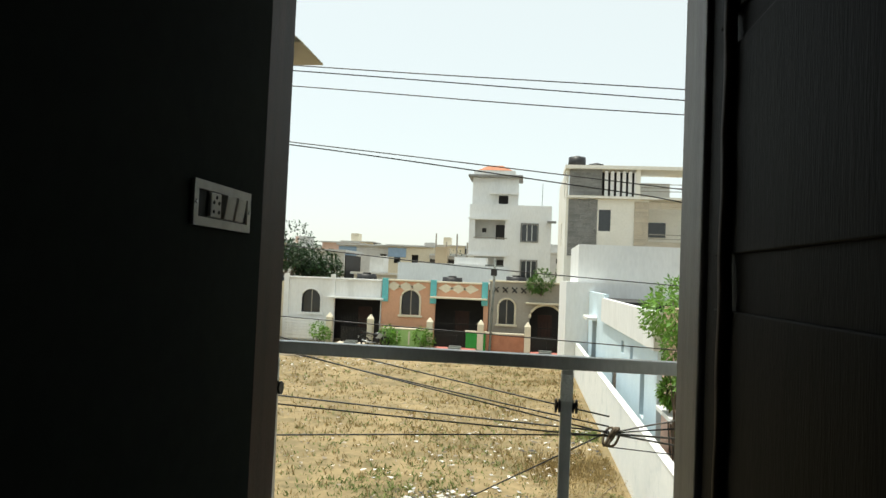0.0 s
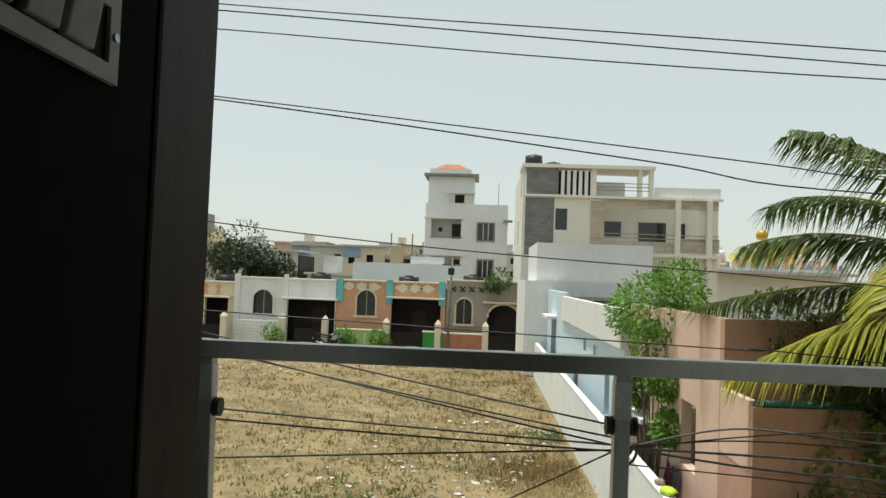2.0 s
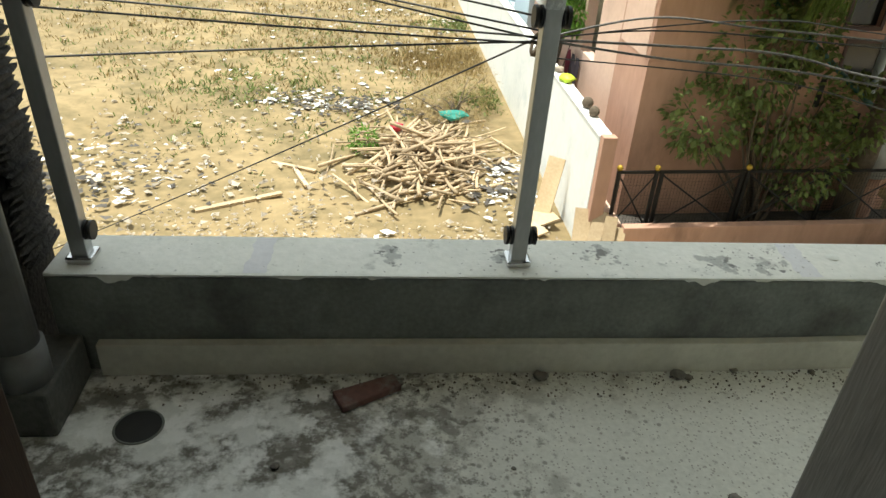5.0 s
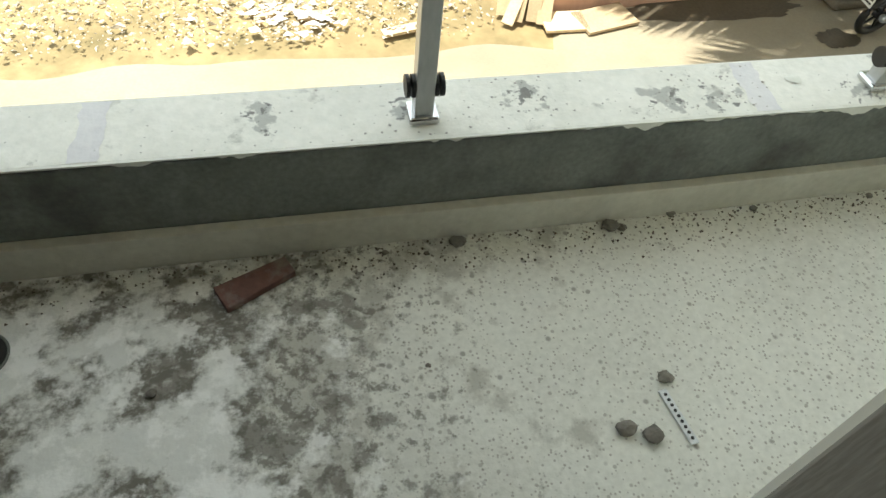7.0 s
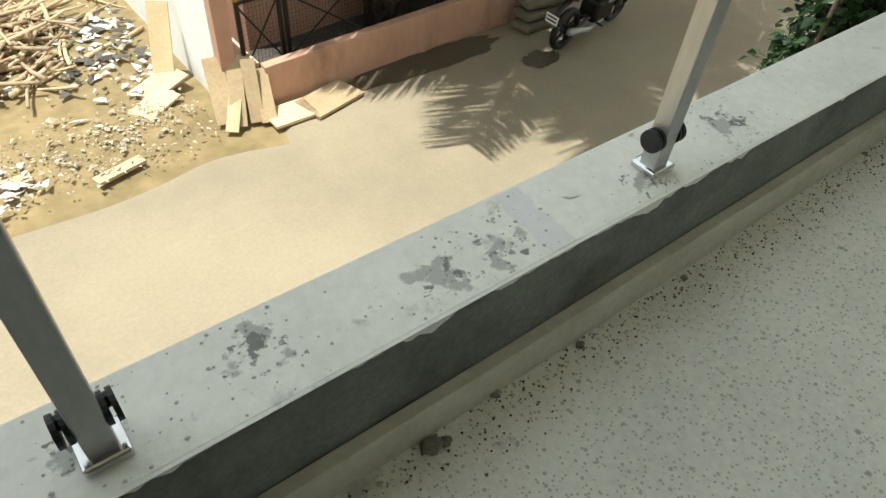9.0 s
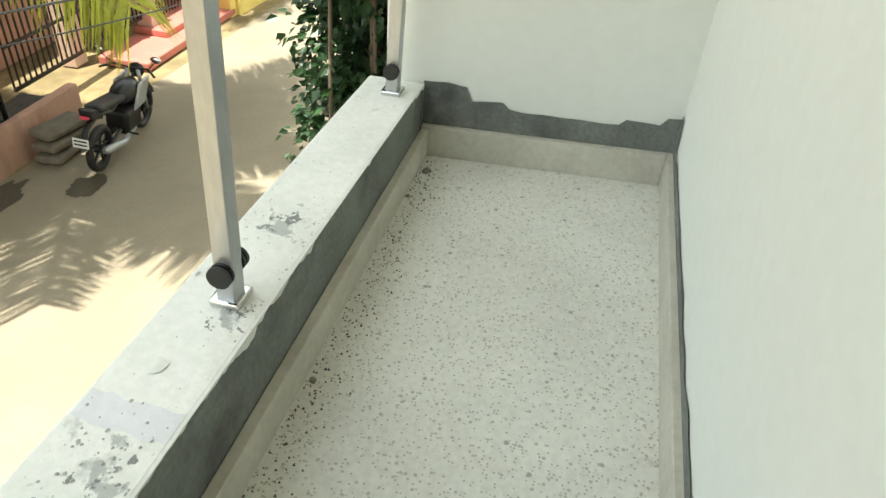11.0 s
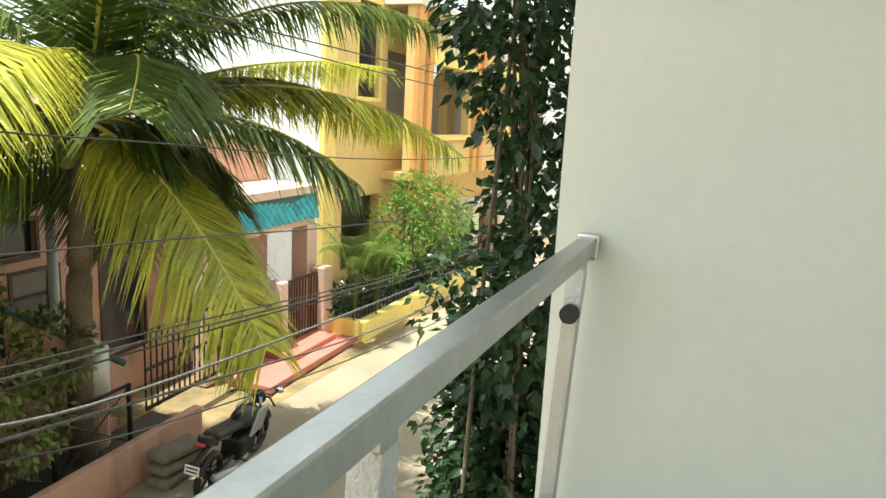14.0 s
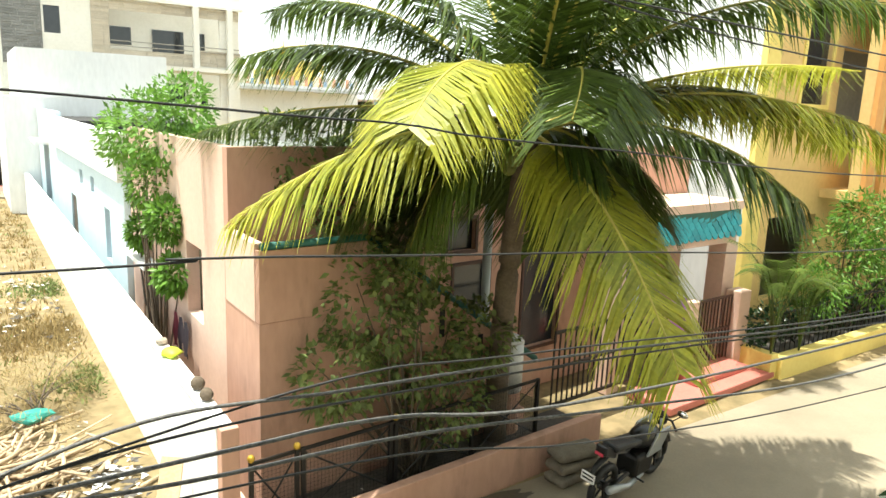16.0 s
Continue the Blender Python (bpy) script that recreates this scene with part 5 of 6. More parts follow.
    part("rear_mudguard", mesh_of("rear_mudguard", *tube([(-0.75, 0, 0.78), (-0.95, 0, 0.7), (-1.06, 0, 0.52)], 0.05, 6, 0.03), M["rubber"], True), None, b)
    pt = part("number_plate", box((-1.10, -0.10, 0.54), (-1.09, 0.10, 0.67), 0.003), M["plate_white"], b, "white number plate")
    for zz in (0.575, 0.625):
        part("mark", box((-1.104, -0.08, zz), (-1.1005, 0.08, zz + 0.022)), M["rubber"], pt)
    part("tail_light", box((-0.945, -0.06, 0.86), (-0.925, 0.06, 0.90), 0.005), M["red_bag"], b)
    part("exhaust", mesh_of("exhaust", *tube([(0.1, -0.14, 0.28), (-0.3, -0.17, 0.26), (-0.85, -0.19, 0.42)], 0.03, 8, 0.055), M["bike_silver"], True), None, b)
    part("side_stand", mesh_of("side_stand", *tube([(0.0, 0.1, 0.28), (-0.05, 0.28, 0.02)], 0.012, 6), M["rubber"]), None, b)
    return b


mb = motorbike()
mb.matrix_basis = Matrix.Translation((7.60, 5.56, G + 0.012)) @ Euler((0.12, 0, radians(10))).to_matrix().to_4x4() @ Matrix.Scale(0.98, 4)

# ---- street details ----
def flat_patch(name, label, cx, cy, rx_, ry_, z, material, seed, category, n=64, rough=0.35):
    """A thin irregular film lying on the ground."""
    v = [(cx, cy, z)]
    for i in range(n):
        a = i * 2 * math.pi / n
        k = 1 + rough * noise.noise(Vector((math.cos(a) * 1.6, math.sin(a) * 1.6, seed))) + 0.4 * rough * noise.noise(Vector((math.cos(a) * 6, math.sin(a) * 6, seed)))
        v.append((cx + rx_ * k * math.cos(a), cy + ry_ * k * math.sin(a), z - 0.003))
    return tagged(part(name, mesh_of(name, v, [(0, 1 + i, 1 + (i + 1) % n) for i in range(n)], material)), label, category)


M["damp"] = mat("damp", (0.085, 0.068, 0.045), (0.05, 0.04, 0.027), rough=0.55, scale=2, fine=25, bump=0.15)
flat_patch("damp_patch", "dark damp strip on the street below the low wall", 5.15, 6.12, 1.35, 0.26, G + 0.017, M["damp"], 1, "damp patch")
flat_patch("damp_patch", "dark oily blotch on the street by the motorbike", 6.5, 5.35, 0.28, 0.22, G + 0.020, M["damp"], 4, "damp patch")
M["sack"] = mat("sack", (0.20, 0.17, 0.13), (0.13, 0.11, 0.08), rough=0.95, scale=6, fine=60, bump=0.5)
for k in range(3):
    sk = box((-0.36, -0.19, 0.0), (0.36, 0.19, 0.15), 0.05)
    for v in sk.verts:
        v.co.z *= 1 - 0.25 * abs(v.co.x) / 0.36
        v.co = Matrix.Rotation(0.1 - 0.12 * k, 3, "Z") @ v.co + Vector((7.15 + 0.05 * k, 6.16 + 0.02 * k, G + 0.013 + 0.145 * k))
    tagged(part("cement_sack", sk, M["sack"], smooth=True), "dusty brown sack stacked by the low wall", "sack", "sacks by the wall")
fl = flat_patch("paint_flake", "loose white paint flake on the coping", 0.95, 0.115, 0.022, 0.015, 0.3145, M["white_wall"], 3, "flake", 20)
dr = thing("water_drum", "pale grey plastic drum behind the gate", "drum", (6.95, 7.55, G))
part("body", mesh_of("body", *join([cyl((6.95, 7.45, G + 0.9), 0.27, 0.75, 18, 0.27), cyl((6.95, 7.45, G + 1.651), 0.27, 0.05, 18, 0.22)]), M["tin"], True), None, dr)
part("stand", mesh_of("stand", *cyl((6.95, 7.45, G), 0.25, 0.899, 12), M["pink"]), None, dr)


def areca(label, x, y, z, h, seed):
    q = random.Random(seed)
    t = thing("areca_palm", label, "palm", (x, y, z))
    for k in range(13):
        a, lean = k * 2.4, q.uniform(0.45, 1.0)
        b = Vector((x, y, z))
        tip = b + Vector((math.cos(a) * h * 0.55 * lean, math.sin(a) * h * 0.4 * lean, h * q.uniform(0.55, 0.95)))
        pts = bezier(b, b + Vector((math.cos(a) * 0.15, math.sin(a) * 0.1, h * 0.85)), tip, 18)
        out = [tube(pts, 0.012, 4, 0.003)]
        for i in range(7, 18):
            d = (pts[i + 1] - pts[i]).normalized()
            sd = d.cross(Vector((0, 0, 1)))
            sd = sd.normalized() if sd.length > 0.05 else Vector((1, 0, 0))
            for s_ in (-1, 1):
                for o in (0.0, 0.5):
                    p = pts[i].lerp(pts[i + 1], o)
                    e = (sd * s_ * 0.8 + d * 0.6 - Vector((0, 0, 0.25))).normalized()
                    L = 0.42 * (1 - 0.4 * abs(i - 11) / 7)
                    w = e.cross(Vector((0, 0, 1))).normalized() * 0.016
                    out.append(([p - w, p + w, p + e * L], [(0, 1, 2)]))
        part("frond", mesh_of("frond", *join(out), M["palm_green"]), None, t)


areca("small feathery palm growing in the planter", 13.35, 6.95, -3.15, 2.6, 5)
areca("small feathery palm growing in the planter", 14.3, 6.9, -3.15, 1.9, 6)
sg = thing("street_sign", "yellow diamond sign on a white wall", "sign", (27, 6.95, -1.9))
dm = bmesh.new()
bmesh.ops.create_cone(dm, segments=4, radius1=0.33, radius2=0.33, depth=0.03, cap_ends=True, matrix=Matrix.Translation((27.0, 7.15, -1.95)) @ Matrix.Rotation(math.pi / 2, 4, "Y"))
part("plate", dm, M["yellow_trim"], sg)
part("board", box((27.03, 6.1, -2.7), (27.15, 8.4, -1.35), 0.01), M["white_paint"], sg)
part("post", mesh_of("post", *cyl((27.09, 6.3, G), 0.05, 0.8, 8), M["cement"]), None, sg)
part("post", mesh_of("post", *cyl((27.09, 8.2, G), 0.05, 0.8, 8), M["cement"]), None, sg)

# ---- coconut palm ----
CROWN = Vector((6.07, 6.48, 1.20))      # on the palm's own plan, set into the yard by palm_plot


def palm_plot(c):
    return CROWN + Vector((-0.05, -0.30, -0.06)) + (Vector(c) - CROWN) * 0.97


PLAN = palm_plot
palm = thing("coconut_palm", "coconut palm with arching yellow-green fronds", "palm tree", (6.75, 7.6, G))
tr = bezier((6.75, 7.6, G), (6.6, 7.5, -1.2), CROWN, 26)
tv, tf = tube(tr, 0.17, 12, 0.13)
for i, v in enumerate(tv):
    k = 1 + 0.06 * ((i // 12) % 2)
    c = tr[i // 12]
    tv[i] = c + (v - c) * k
part("trunk", mesh_of("trunk", tv, tf, M["bark"], True), None, palm)
for k in range(9):
    a = k * 2.4
    part("coconut", ball(CROWN + Vector((0.22 * math.cos(a), 0.22 * math.sin(a), -0.20 - 0.12 * (k % 2))), 0.105, 10, 8, (1, 1, 1.2)), M["coconut"], palm, smooth=True)


def frond(control, tip, yellow, seed):
    q = random.Random(seed)
    pts = bezier(CROWN + Vector((0, 0, 0.1)), control, tip, 34)
    fr = part("frond", mesh_of("rib", *tube(pts, 0.030, 5, 0.006), M["palm_rib"], True), None, palm)
    out = []
    n = 165
    for i in range(n):
        t = 0.12 + 0.88 * i / (n - 1)
        f = t * 34
        k = min(33, int(f))
        p = pts[k].lerp(pts[k + 1], f - k)
        d = (pts[k + 1] - pts[k]).normalized()
        side = d.cross(Vector((0, 0, 1)))
        side = side.normalized() if side.length > 0.05 else Vector((1, 0, 0))
        L = 1.2 * (0.45 + 0.55 * math.sin(math.pi * min(1, 0.15 + t * 0.85))) * q.uniform(0.85, 1.1)
        for s in (-1, 1):
            di = (side * s * 0.78 + d * 0.55 + Vector((q.gauss(0, 0.06), q.gauss(0, 0.06), 0.10))).normalized()
            w = d.cross(di).normalized().cross(di).normalized() * 0.018
            droop = q.uniform(0.40, 0.75) * L
            a, b, c = p, p + di * L * 0.5 - Vector((0, 0, droop * 0.22)), p + di * L * 0.92 - Vector((0, 0, droop))
            out.append(([a - w * 0.5, a + w * 0.5, b - w, b + w, c], [(0, 1, 3, 2), (2, 3, 4)]))
    part("frond_blade", mesh_of("frond_blade", *join(out), M["palm_yellow" if yellow else "palm_green"]), None, fr)


FRONDS = [
    ((4.87, 8.36, 1.85), (3.12, 9.99, 1.08), 0), ((4.84, 5.98, 2.67), (3.45, 4.98, 1.36), 1), ((4.43, 6.76, 1.61), (2.77, 7.28, 0.31), 1),
    ((5.94, 5.10, 0.99), (5.76, 3.82, -0.79), 1), ((8.3, 5.1, 2.5), (10.0, 3.5, 1.0), 1), ((7.7, 5.5, 3.5), (9.5, 3.8, 2.75), 0), ((8.15, 6.16, 2.39), (10.6, 5.2, 2.3), 1), ((8.3, 5.8, 2.5), (10.6, 4.9, 1.25), 1),
    ((5.10, 8.02, 3.23), (3.91, 9.07, 2.69), 0), ((6.04, 7.82, 3.98), (6.39, 8.91, 3.57), 0), ((7.09, 7.03, 3.85), (8.66, 6.87, 2.76), 0),
    ((7.62, 6.80, 1.37), (8.64, 6.47, 0.06), 0), ((6.06, 7.95, 1.48), (5.00, 9.95, 1.03), 0), ((5.76, 6.30, 3.64), (5.61, 5.67, 4.03), 0),
    ((7.08, 5.07, 1.81), (7.57, 3.93, 0.75), 0), ((6.54, 5.87, 2.63), (4.65, 4.33, 1.47), 0), ((4.92, 7.06, 3.21), (3.52, 7.30, 3.45), 0), ((7.13, 5.75, 3.37), (8.44, 4.93, 3.45), 0),
    ((6.80, 7.55, 1.40), (7.79, 8.45, 0.42), 0), ((5.16, 7.30, 1.48), (4.34, 7.88, 0.09), 0), ((7.71, 5.91, 2.22), (9.26, 5.42, 1.81), 0), ((5.3, 5.0, 4.4), (3.6, 2.7, 3.3), 0), ((5.8, 5.0, 4.2), (4.6, 3.1, 3.4), 0), ((7.0, 5.1, 4.3), (7.1, 3.0, 3.4), 0), ((6.64, 8.04, 2.55), (7.38, 9.35, 1.89), 0), ((5.4, 7.3, 1.5), (5.1, 7.7, -0.4), 0), ((6.9, 7.2, 1.6), (7.3, 7.5, -0.4), 0), ((6.5, 7.6, 1.9), (6.8, 8.1, 0.2), 0), ((5.3, 7.6, 1.9), (5.4, 8.2, 0.0), 0), ((7.4, 6.4, 1.6), (7.9, 6.6, 0.0), 0), ((5.0, 6.6, 1.6), (4.7, 6.9, -0.1), 0), ((6.5, 5.6, 1.6), (6.9, 5.0, -0.5), 0), ((4.67, 7.55, 2.55), (3.28, 8.21, 2.06), 0),
]
for i, (c, t, yel) in enumerate(FRONDS):
    frond(c, t, yel, 60 + i)

PLAN = None

# ---- creeper beyond the end wall ----
cr = thing("creeper", "dense dark green creeper beside the end wall", "creeper", (3.2, 0.6, G))
q = random.Random(77)
spots = []
for k in range(34):
    z = -3.2 + k * 0.19
    spots.append(((3.0 + q.gauss(0, 0.12), 0.38 + 0.12 * math.sin(k * 0.8) + q.gauss(0, 0.05), z), 0.27))
for k in range(10):
    spots.append(((3.25, 0.47 + q.gauss(0, 0.10), -0.9 + 0.16 * k + q.gauss(0, 0.1)), 0.24))
tagged(part("leaves", mesh_of("leaves", *foliage([(Vector(c), rr) for c, rr in spots], 19000, 0.056, 0.040, q, 0.7), M["leaf_dark"]), None, cr), kind="stuff")
tagged(part("spray", mesh_of("spray", *foliage([(Vector((3.1 + q.gauss(0, 0.1), 0.52 + q.uniform(0, 0.22), q.uniform(-0.6, 0.9))), 0.16) for _ in range(26)], 1100, 0.052, 0.034, q, 0.6), M["leaf_dark"]), None, cr), kind="stuff")
vine = [tube(bezier((3.05 + q.gauss(0, 0.1), 0.35 + q.gauss(0, 0.08), G), (3.0 + q.gauss(0, 0.2), 0.4 + q.gauss(0, 0.15), -0.5), (3.0 + q.gauss(0, 0.15), 0.4 + q.gauss(0, 0.1), 3.0), 14), 0.014, 5, 0.006) for _ in range(9)]
tagged(part("vines", mesh_of("vines", *join(vine), M["bark"], True), None, cr), kind="stuff")

# ---- wires ----
WY = 1.7
KNOT = (0.36, WY, 0.53)


def wire(points, radius, pale=0, name="cable", label="black overhead cable across the street"):
    tagged(part(name, mesh_of(name, *tube(points, radius * 0.8, 6), M["wire_pale" if pale else "wire"], True)), label, "cable", "overhead cables")


for (a, b), dr in ((((-9.0, 6.5, 1.75), KNOT), 0.12), (((-9.0, 6.7, 1.65), (0.36, WY, 0.57)), 0.15), (((-9.0, 6.4, 1.85), (0.36, WY, 0.63)), 0.12), (((-6.0, WY, 0.92), (0.36, WY, 0.54)), 0.04), (((-6.0, WY, 0.84), (0.36, WY, 0.51)), 0.05), (((-6, WY, 0.0), (0.36, WY, 0.52)), -0.03), (((-3.4, 4.3, -2.2), (0.36, WY, 0.54)), 0.02)):
    wire(sag(a, b, dr), 0.0065)
for pts, rad, pale in (
        ([(-6, WY, 2.14), (-1.8, WY, 1.60), (1.0, WY, 1.42), (1.6, WY, 1.39), (2.3, WY, 1.33), (5.68, WY, 1.16), (14, WY, 1.2)], 0.0045, 0),
        ([(-6, WY, 1.28), (0.4, WY, 1.06), (1.03, WY, 1.05), (2.3, WY, 0.96), (5.85, WY, 0.74), (14, WY, 0.7)], 0.0045, 0),
        ([KNOT, (1.43, WY, 0.66), (2.33, WY, 0.60), (6.01, WY, 0.36), (14, WY, 0.3)], 0.0045, 0),
        ([KNOT, (0.89, WY, 0.65), (1.45, WY, 0.62), (2.33, WY, 0.57), (6.01, WY, 0.33), (14, WY, 0.2)], 0.0065, 1),
        ([KNOT, (0.88, WY, 0.59), (1.56, WY, 0.58), (3.06, WY, 0.49), (6.03, WY, 0.28), (14, WY, 0.1)], 0.005, 0),
        ([KNOT, (1.12, WY, 0.52), (1.6, WY, 0.50), (2.6, WY, 0.36), (6.07, WY, 0.22), (14, WY, 0.0)], 0.008, 1),
        ([KNOT, (1.0, WY, 0.46), (1.7, WY, 0.42), (2.7, WY, 0.29), (4.3, WY, 0.10), (6.4, WY, 0.02), (14, WY, -0.2)], 0.0075, 1),
        ([(0.35, WY, 0.45), (1.6, WY, 0.37), (2.5, WY, 0.19), (4.27, WY, -0.03), (7, WY, -0.2), (14, WY, -0.4)], 0.0045, 0),
        ([(-6, WY, 2.66), (-1.92, WY, 2.28), (0.9, WY, 2.0), (1.63, WY, 1.92), (4.0, WY, 1.72), (14, WY, 1.5)], 0.0045, 0),
        ([(-6, WY, 2.68), (-1.92, WY, 2.265), (0.4, WY, 1.99), (1.63, WY, 1.85), (6, WY, 1.76)], 0.005, 0),
        ([(-6, WY, 2.88), (-1.93, WY, 2.64), (1.18, WY, 2.45), (8, WY, 2.2)], 0.0045, 0),
        ([(-6, WY, 3.0), (-1.75, WY, 2.73), (1.18, WY, 2.53), (8, WY, 2.1)], 0.0045, 0),
        ([(-6, WY, 3.05), (-1.59, WY, 2.755), (1.18, WY, 2.60), (8, WY, 2.2)], 0.0045, 0)):
    fine_pts = []
    for i in range(len(pts) - 1):
        p0, p1, p2, p3 = (Vector(pts[max(0, min(len(pts) - 1, j))]) for j in (i - 1, i, i + 1, i + 2))
        for s in range(8):
            t = s / 8
            fine_pts.append(0.5 * (2 * p1 + (p2 - p0) * t + (2 * p0 - 5 * p1 + 4 * p2 - p3) * t * t + (3 * p1 - p0 - 3 * p2 + p3) * t ** 3))
    wire(fine_pts + [Vector(pts[-1])], rad, pale)
kn = thing("cable_tie", "tangled cable bundle tied with a strap", "cable bundle", KNOT)
q = random.Random(5)
loops = []
for i in range(4):
    ph0 = q.uniform(0, 6)
    loops.append(tube([Vector(KNOT) + Vector((0.035 * math.cos(a + ph0) + 0.01 * i, 0.02 * math.sin(2 * a), 0.055 * math.sin(a) - 0.02)) for a in (j * math.pi / 8 for j in range(17))], 0.008, 6, cap=False))
part("loops", mesh_of("loops", *join(loops), M["bark"], True), None, kn)

# ---- far row of houses ----
def arch_piece(cx, half, z0, z1, y0, y1, n=10):
    """Fills the upper corners of a hole so that it ends in a round arch."""
    bm = bmesh.new()
    for s in (-1, 1):
        prof = [(cx + s * half, z1)] + [(cx + s * half * math.cos(a), z0 + (z1 - z0) * math.sin(a)) for a in (math.pi / 2 * i / n for i in range(n, -1, -1))]
        f = [bm.verts.new((x, y0, z)) for x, z in prof]
        b = [bm.verts.new((x, y1, z)) for x, z in prof]
        bm.faces.new(f)
        bm.faces.new(b[::-1])
        for i in range(len(prof)):
            bm.faces.new((f[i], b[i], b[(i + 1) % len(prof)], f[(i + 1) % len(prof)]))
    bmesh.ops.recalc_face_normals(bm, faces=bm.faces)
    return bm


def row_house(label, x0, x1, top, wall_mat, window, portal, arch_portal=False, trim="cream"):
    y = 44.0
    h = thing("row_house", label, "house", ((x0 + x1) / 2, y + 4, G), "far row of houses")
    wx, ww, wz0, wz1 = window
    px0, px1, pz1 = portal
    part("wall", wall_y(x0, x1, G, top, y, y + 0.3, [(wx - ww / 2, wx + ww / 2, wz0, wz1), (px0, px1, G, pz1)]), M[wall_mat], h)
    part("arch", arch_piece(wx, ww / 2, wz1 - ww / 2, wz1 + 0.002, y + 0.01, y + 0.29), M[wall_mat], h)
    ring = [(wx - ww / 2, y - 0.03, wz0)] + [(wx - ww / 2 * math.cos(a), y - 0.03, wz1 - ww / 2 + ww / 2 * math.sin(a)) for a in (math.pi * i / 12 for i in range(13))] + [(wx + ww / 2, y - 0.03, wz0)]
    w = part("window", box((wx - ww / 2, y + 0.2, wz0), (wx + ww / 2, y + 0.22, wz1)), M["win_glass"], h)
    part("frame", mesh_of("frame", *tube(ring, 0.07, 6), M[trim]), None, w)
    part("mullion", box((wx - 0.03, y + 0.15, wz0), (wx + 0.03, y + 0.199, wz1)), M["house_grey"], w)
    part("sill", box((wx - ww / 2 - 0.15, y - 0.15, wz0 - 0.15), (wx + ww / 2 + 0.15, y - 0.001, wz0), 0.02), M[trim], w)
    if arch_portal:
        part("portal_arch", arch_piece((px0 + px1) / 2, (px1 - px0) / 2, pz1 - 0.9, pz1 + 0.002, y + 0.01, y + 0.29), M[wall_mat], h)
        ring = [((px0 + px1) / 2 - (px1 - px0) / 2 * math.cos(a), y - 0.03, pz1 - 0.9 + 0.9 * math.sin(a)) for a in (math.pi * i / 14 for i in range(15))]
        part("portal_trim", mesh_of("portal_trim", *tube(ring, 0.09, 6), M[trim]), None, h)
    # Porch depth drawn near-black: its shade is in the colour.
    part("porch_back", box((x0 + 0.2, y + 2.6, G), (x1 - 0.2, y + 2.7, top - 0.4)), M["unlit_and_black"], h)
    part("roof", box((x0, y + 0.3, top - 0.6), (x1, y + 9, top - 0.45)), M["cement"], h)
    part("cornice", box((x0 - 0.05, y - 0.14, top - 0.12), (x1 + 0.05, y + 0.35, top), 0.03), M[trim], h)
    part("ledge", box((px0 - 0.3, y - 0.5, pz1 + 0.02), (px1 + 0.25, y - 0.001, pz1 + 0.14), 0.02), M[trim], h)
    door = part("inner_door", box(((px0 + px1) / 2 - 0.5, y + 2.5, G + 0.4), ((px0 + px1) / 2 + 0.5, y + 2.59, G + 2.4)), M["brown_iron"], h)
    return h


h1 = row_house("cream and pink single-storey house with a porch", -21.8, -17.0, 0.55, "cream", (-20.6, 1.1, -1.5, -0.15), (-19.0, -17.4, -0.6))
for z in (-2.3, -0.05):
    part("band", box((-21.8, 43.93, z), (-19.2, 43.999, z + 0.55)), M["peach"], h1, "salmon band")
for x in (-19.0, -18.1):
    for z in (0.0, -0.35):
        d = bmesh.new()
        bmesh.ops.create_cone(d, segments=4, radius1=0.22, radius2=0.22, depth=0.05, cap_ends=True, matrix=Matrix.Translation((x, 43.97, z + 0.15)) @ Matrix.Rotation(math.pi / 2, 4, "X"))
        part("diamond", d, M["peach"], h1)
h2 = row_house("weathered white single-storey house with an arched window", -16.95, -10.05, 0.92, "white_paint", (-15.0, 1.45, -1.55, 0.12), (-13.35, -10.1, -0.5), trim="white_paint")
part("pilaster", box((-16.95, 43.85, G), (-16.6, 43.999, 1.1)), M["white_paint"], h2)
part("pilaster", box((-13.6, 43.85, -0.45), (-13.3, 43.999, 1.15)), M["white_paint"], h2)
for k in range(7):
    part("plinth_band", box((-16.6, 43.3, -3.3 + 0.2 * k), (-13.5, 43.36, -3.14 + 0.2 * k), 0.02), M["white_paint"], h2)
h3 = row_house("peach single-storey house with turquoise pilasters", -10.0, -2.68, 0.98, "peach", (-8.0, 1.35, -1.4, 0.33), (-6.3, -3.0, -0.2))
for x in (-9.98, -6.65, -3.15):
    part("pilaster", box((x, 43.84, -0.55), (x + 0.42, 43.999, 1.05), 0.02), M["turquoise"], h3, "turquoise painted pilaster")
for x0 in (-9.2, -5.6):
    for k in range(3):
        d = bmesh.new()
        bmesh.ops.create_cone(d, segments=4, radius1=0.42, radius2=0.42, depth=0.05, cap_ends=True, matrix=Matrix.Translation((x0 + k * 0.85, 43.97, 0.52)) @ Matrix.Rotation(math.pi / 2, 4, "X") @ Matrix.Diagonal((1.3, 0.75, 1, 1)))
        part("diamond", d, M["cream"], h3, "cream diamond ornament")
h4 = row_house("grey single-storey house with an arched gateway", -2.62, 2.6, 1.22, "house_grey", (-1.45, 1.15, -1.7, 0.02), (0.1, 2.25, -0.3), True)
for k in range(4):
    xx = -2.2 + k * 0.62
    part("butterfly", mesh_of("butterfly", *join([tube([(xx - 0.18, 43.95, 0.75), (xx, 43.95, 0.6), (xx - 0.15, 43.95, 0.42)], 0.06, 5), tube([(xx + 0.18, 43.95, 0.75), (xx, 43.95, 0.6), (xx + 0.15, 43.95, 0.42)], 0.06, 5)]), M["unlit_and_black"]), None, h4, "dark wing ornament")

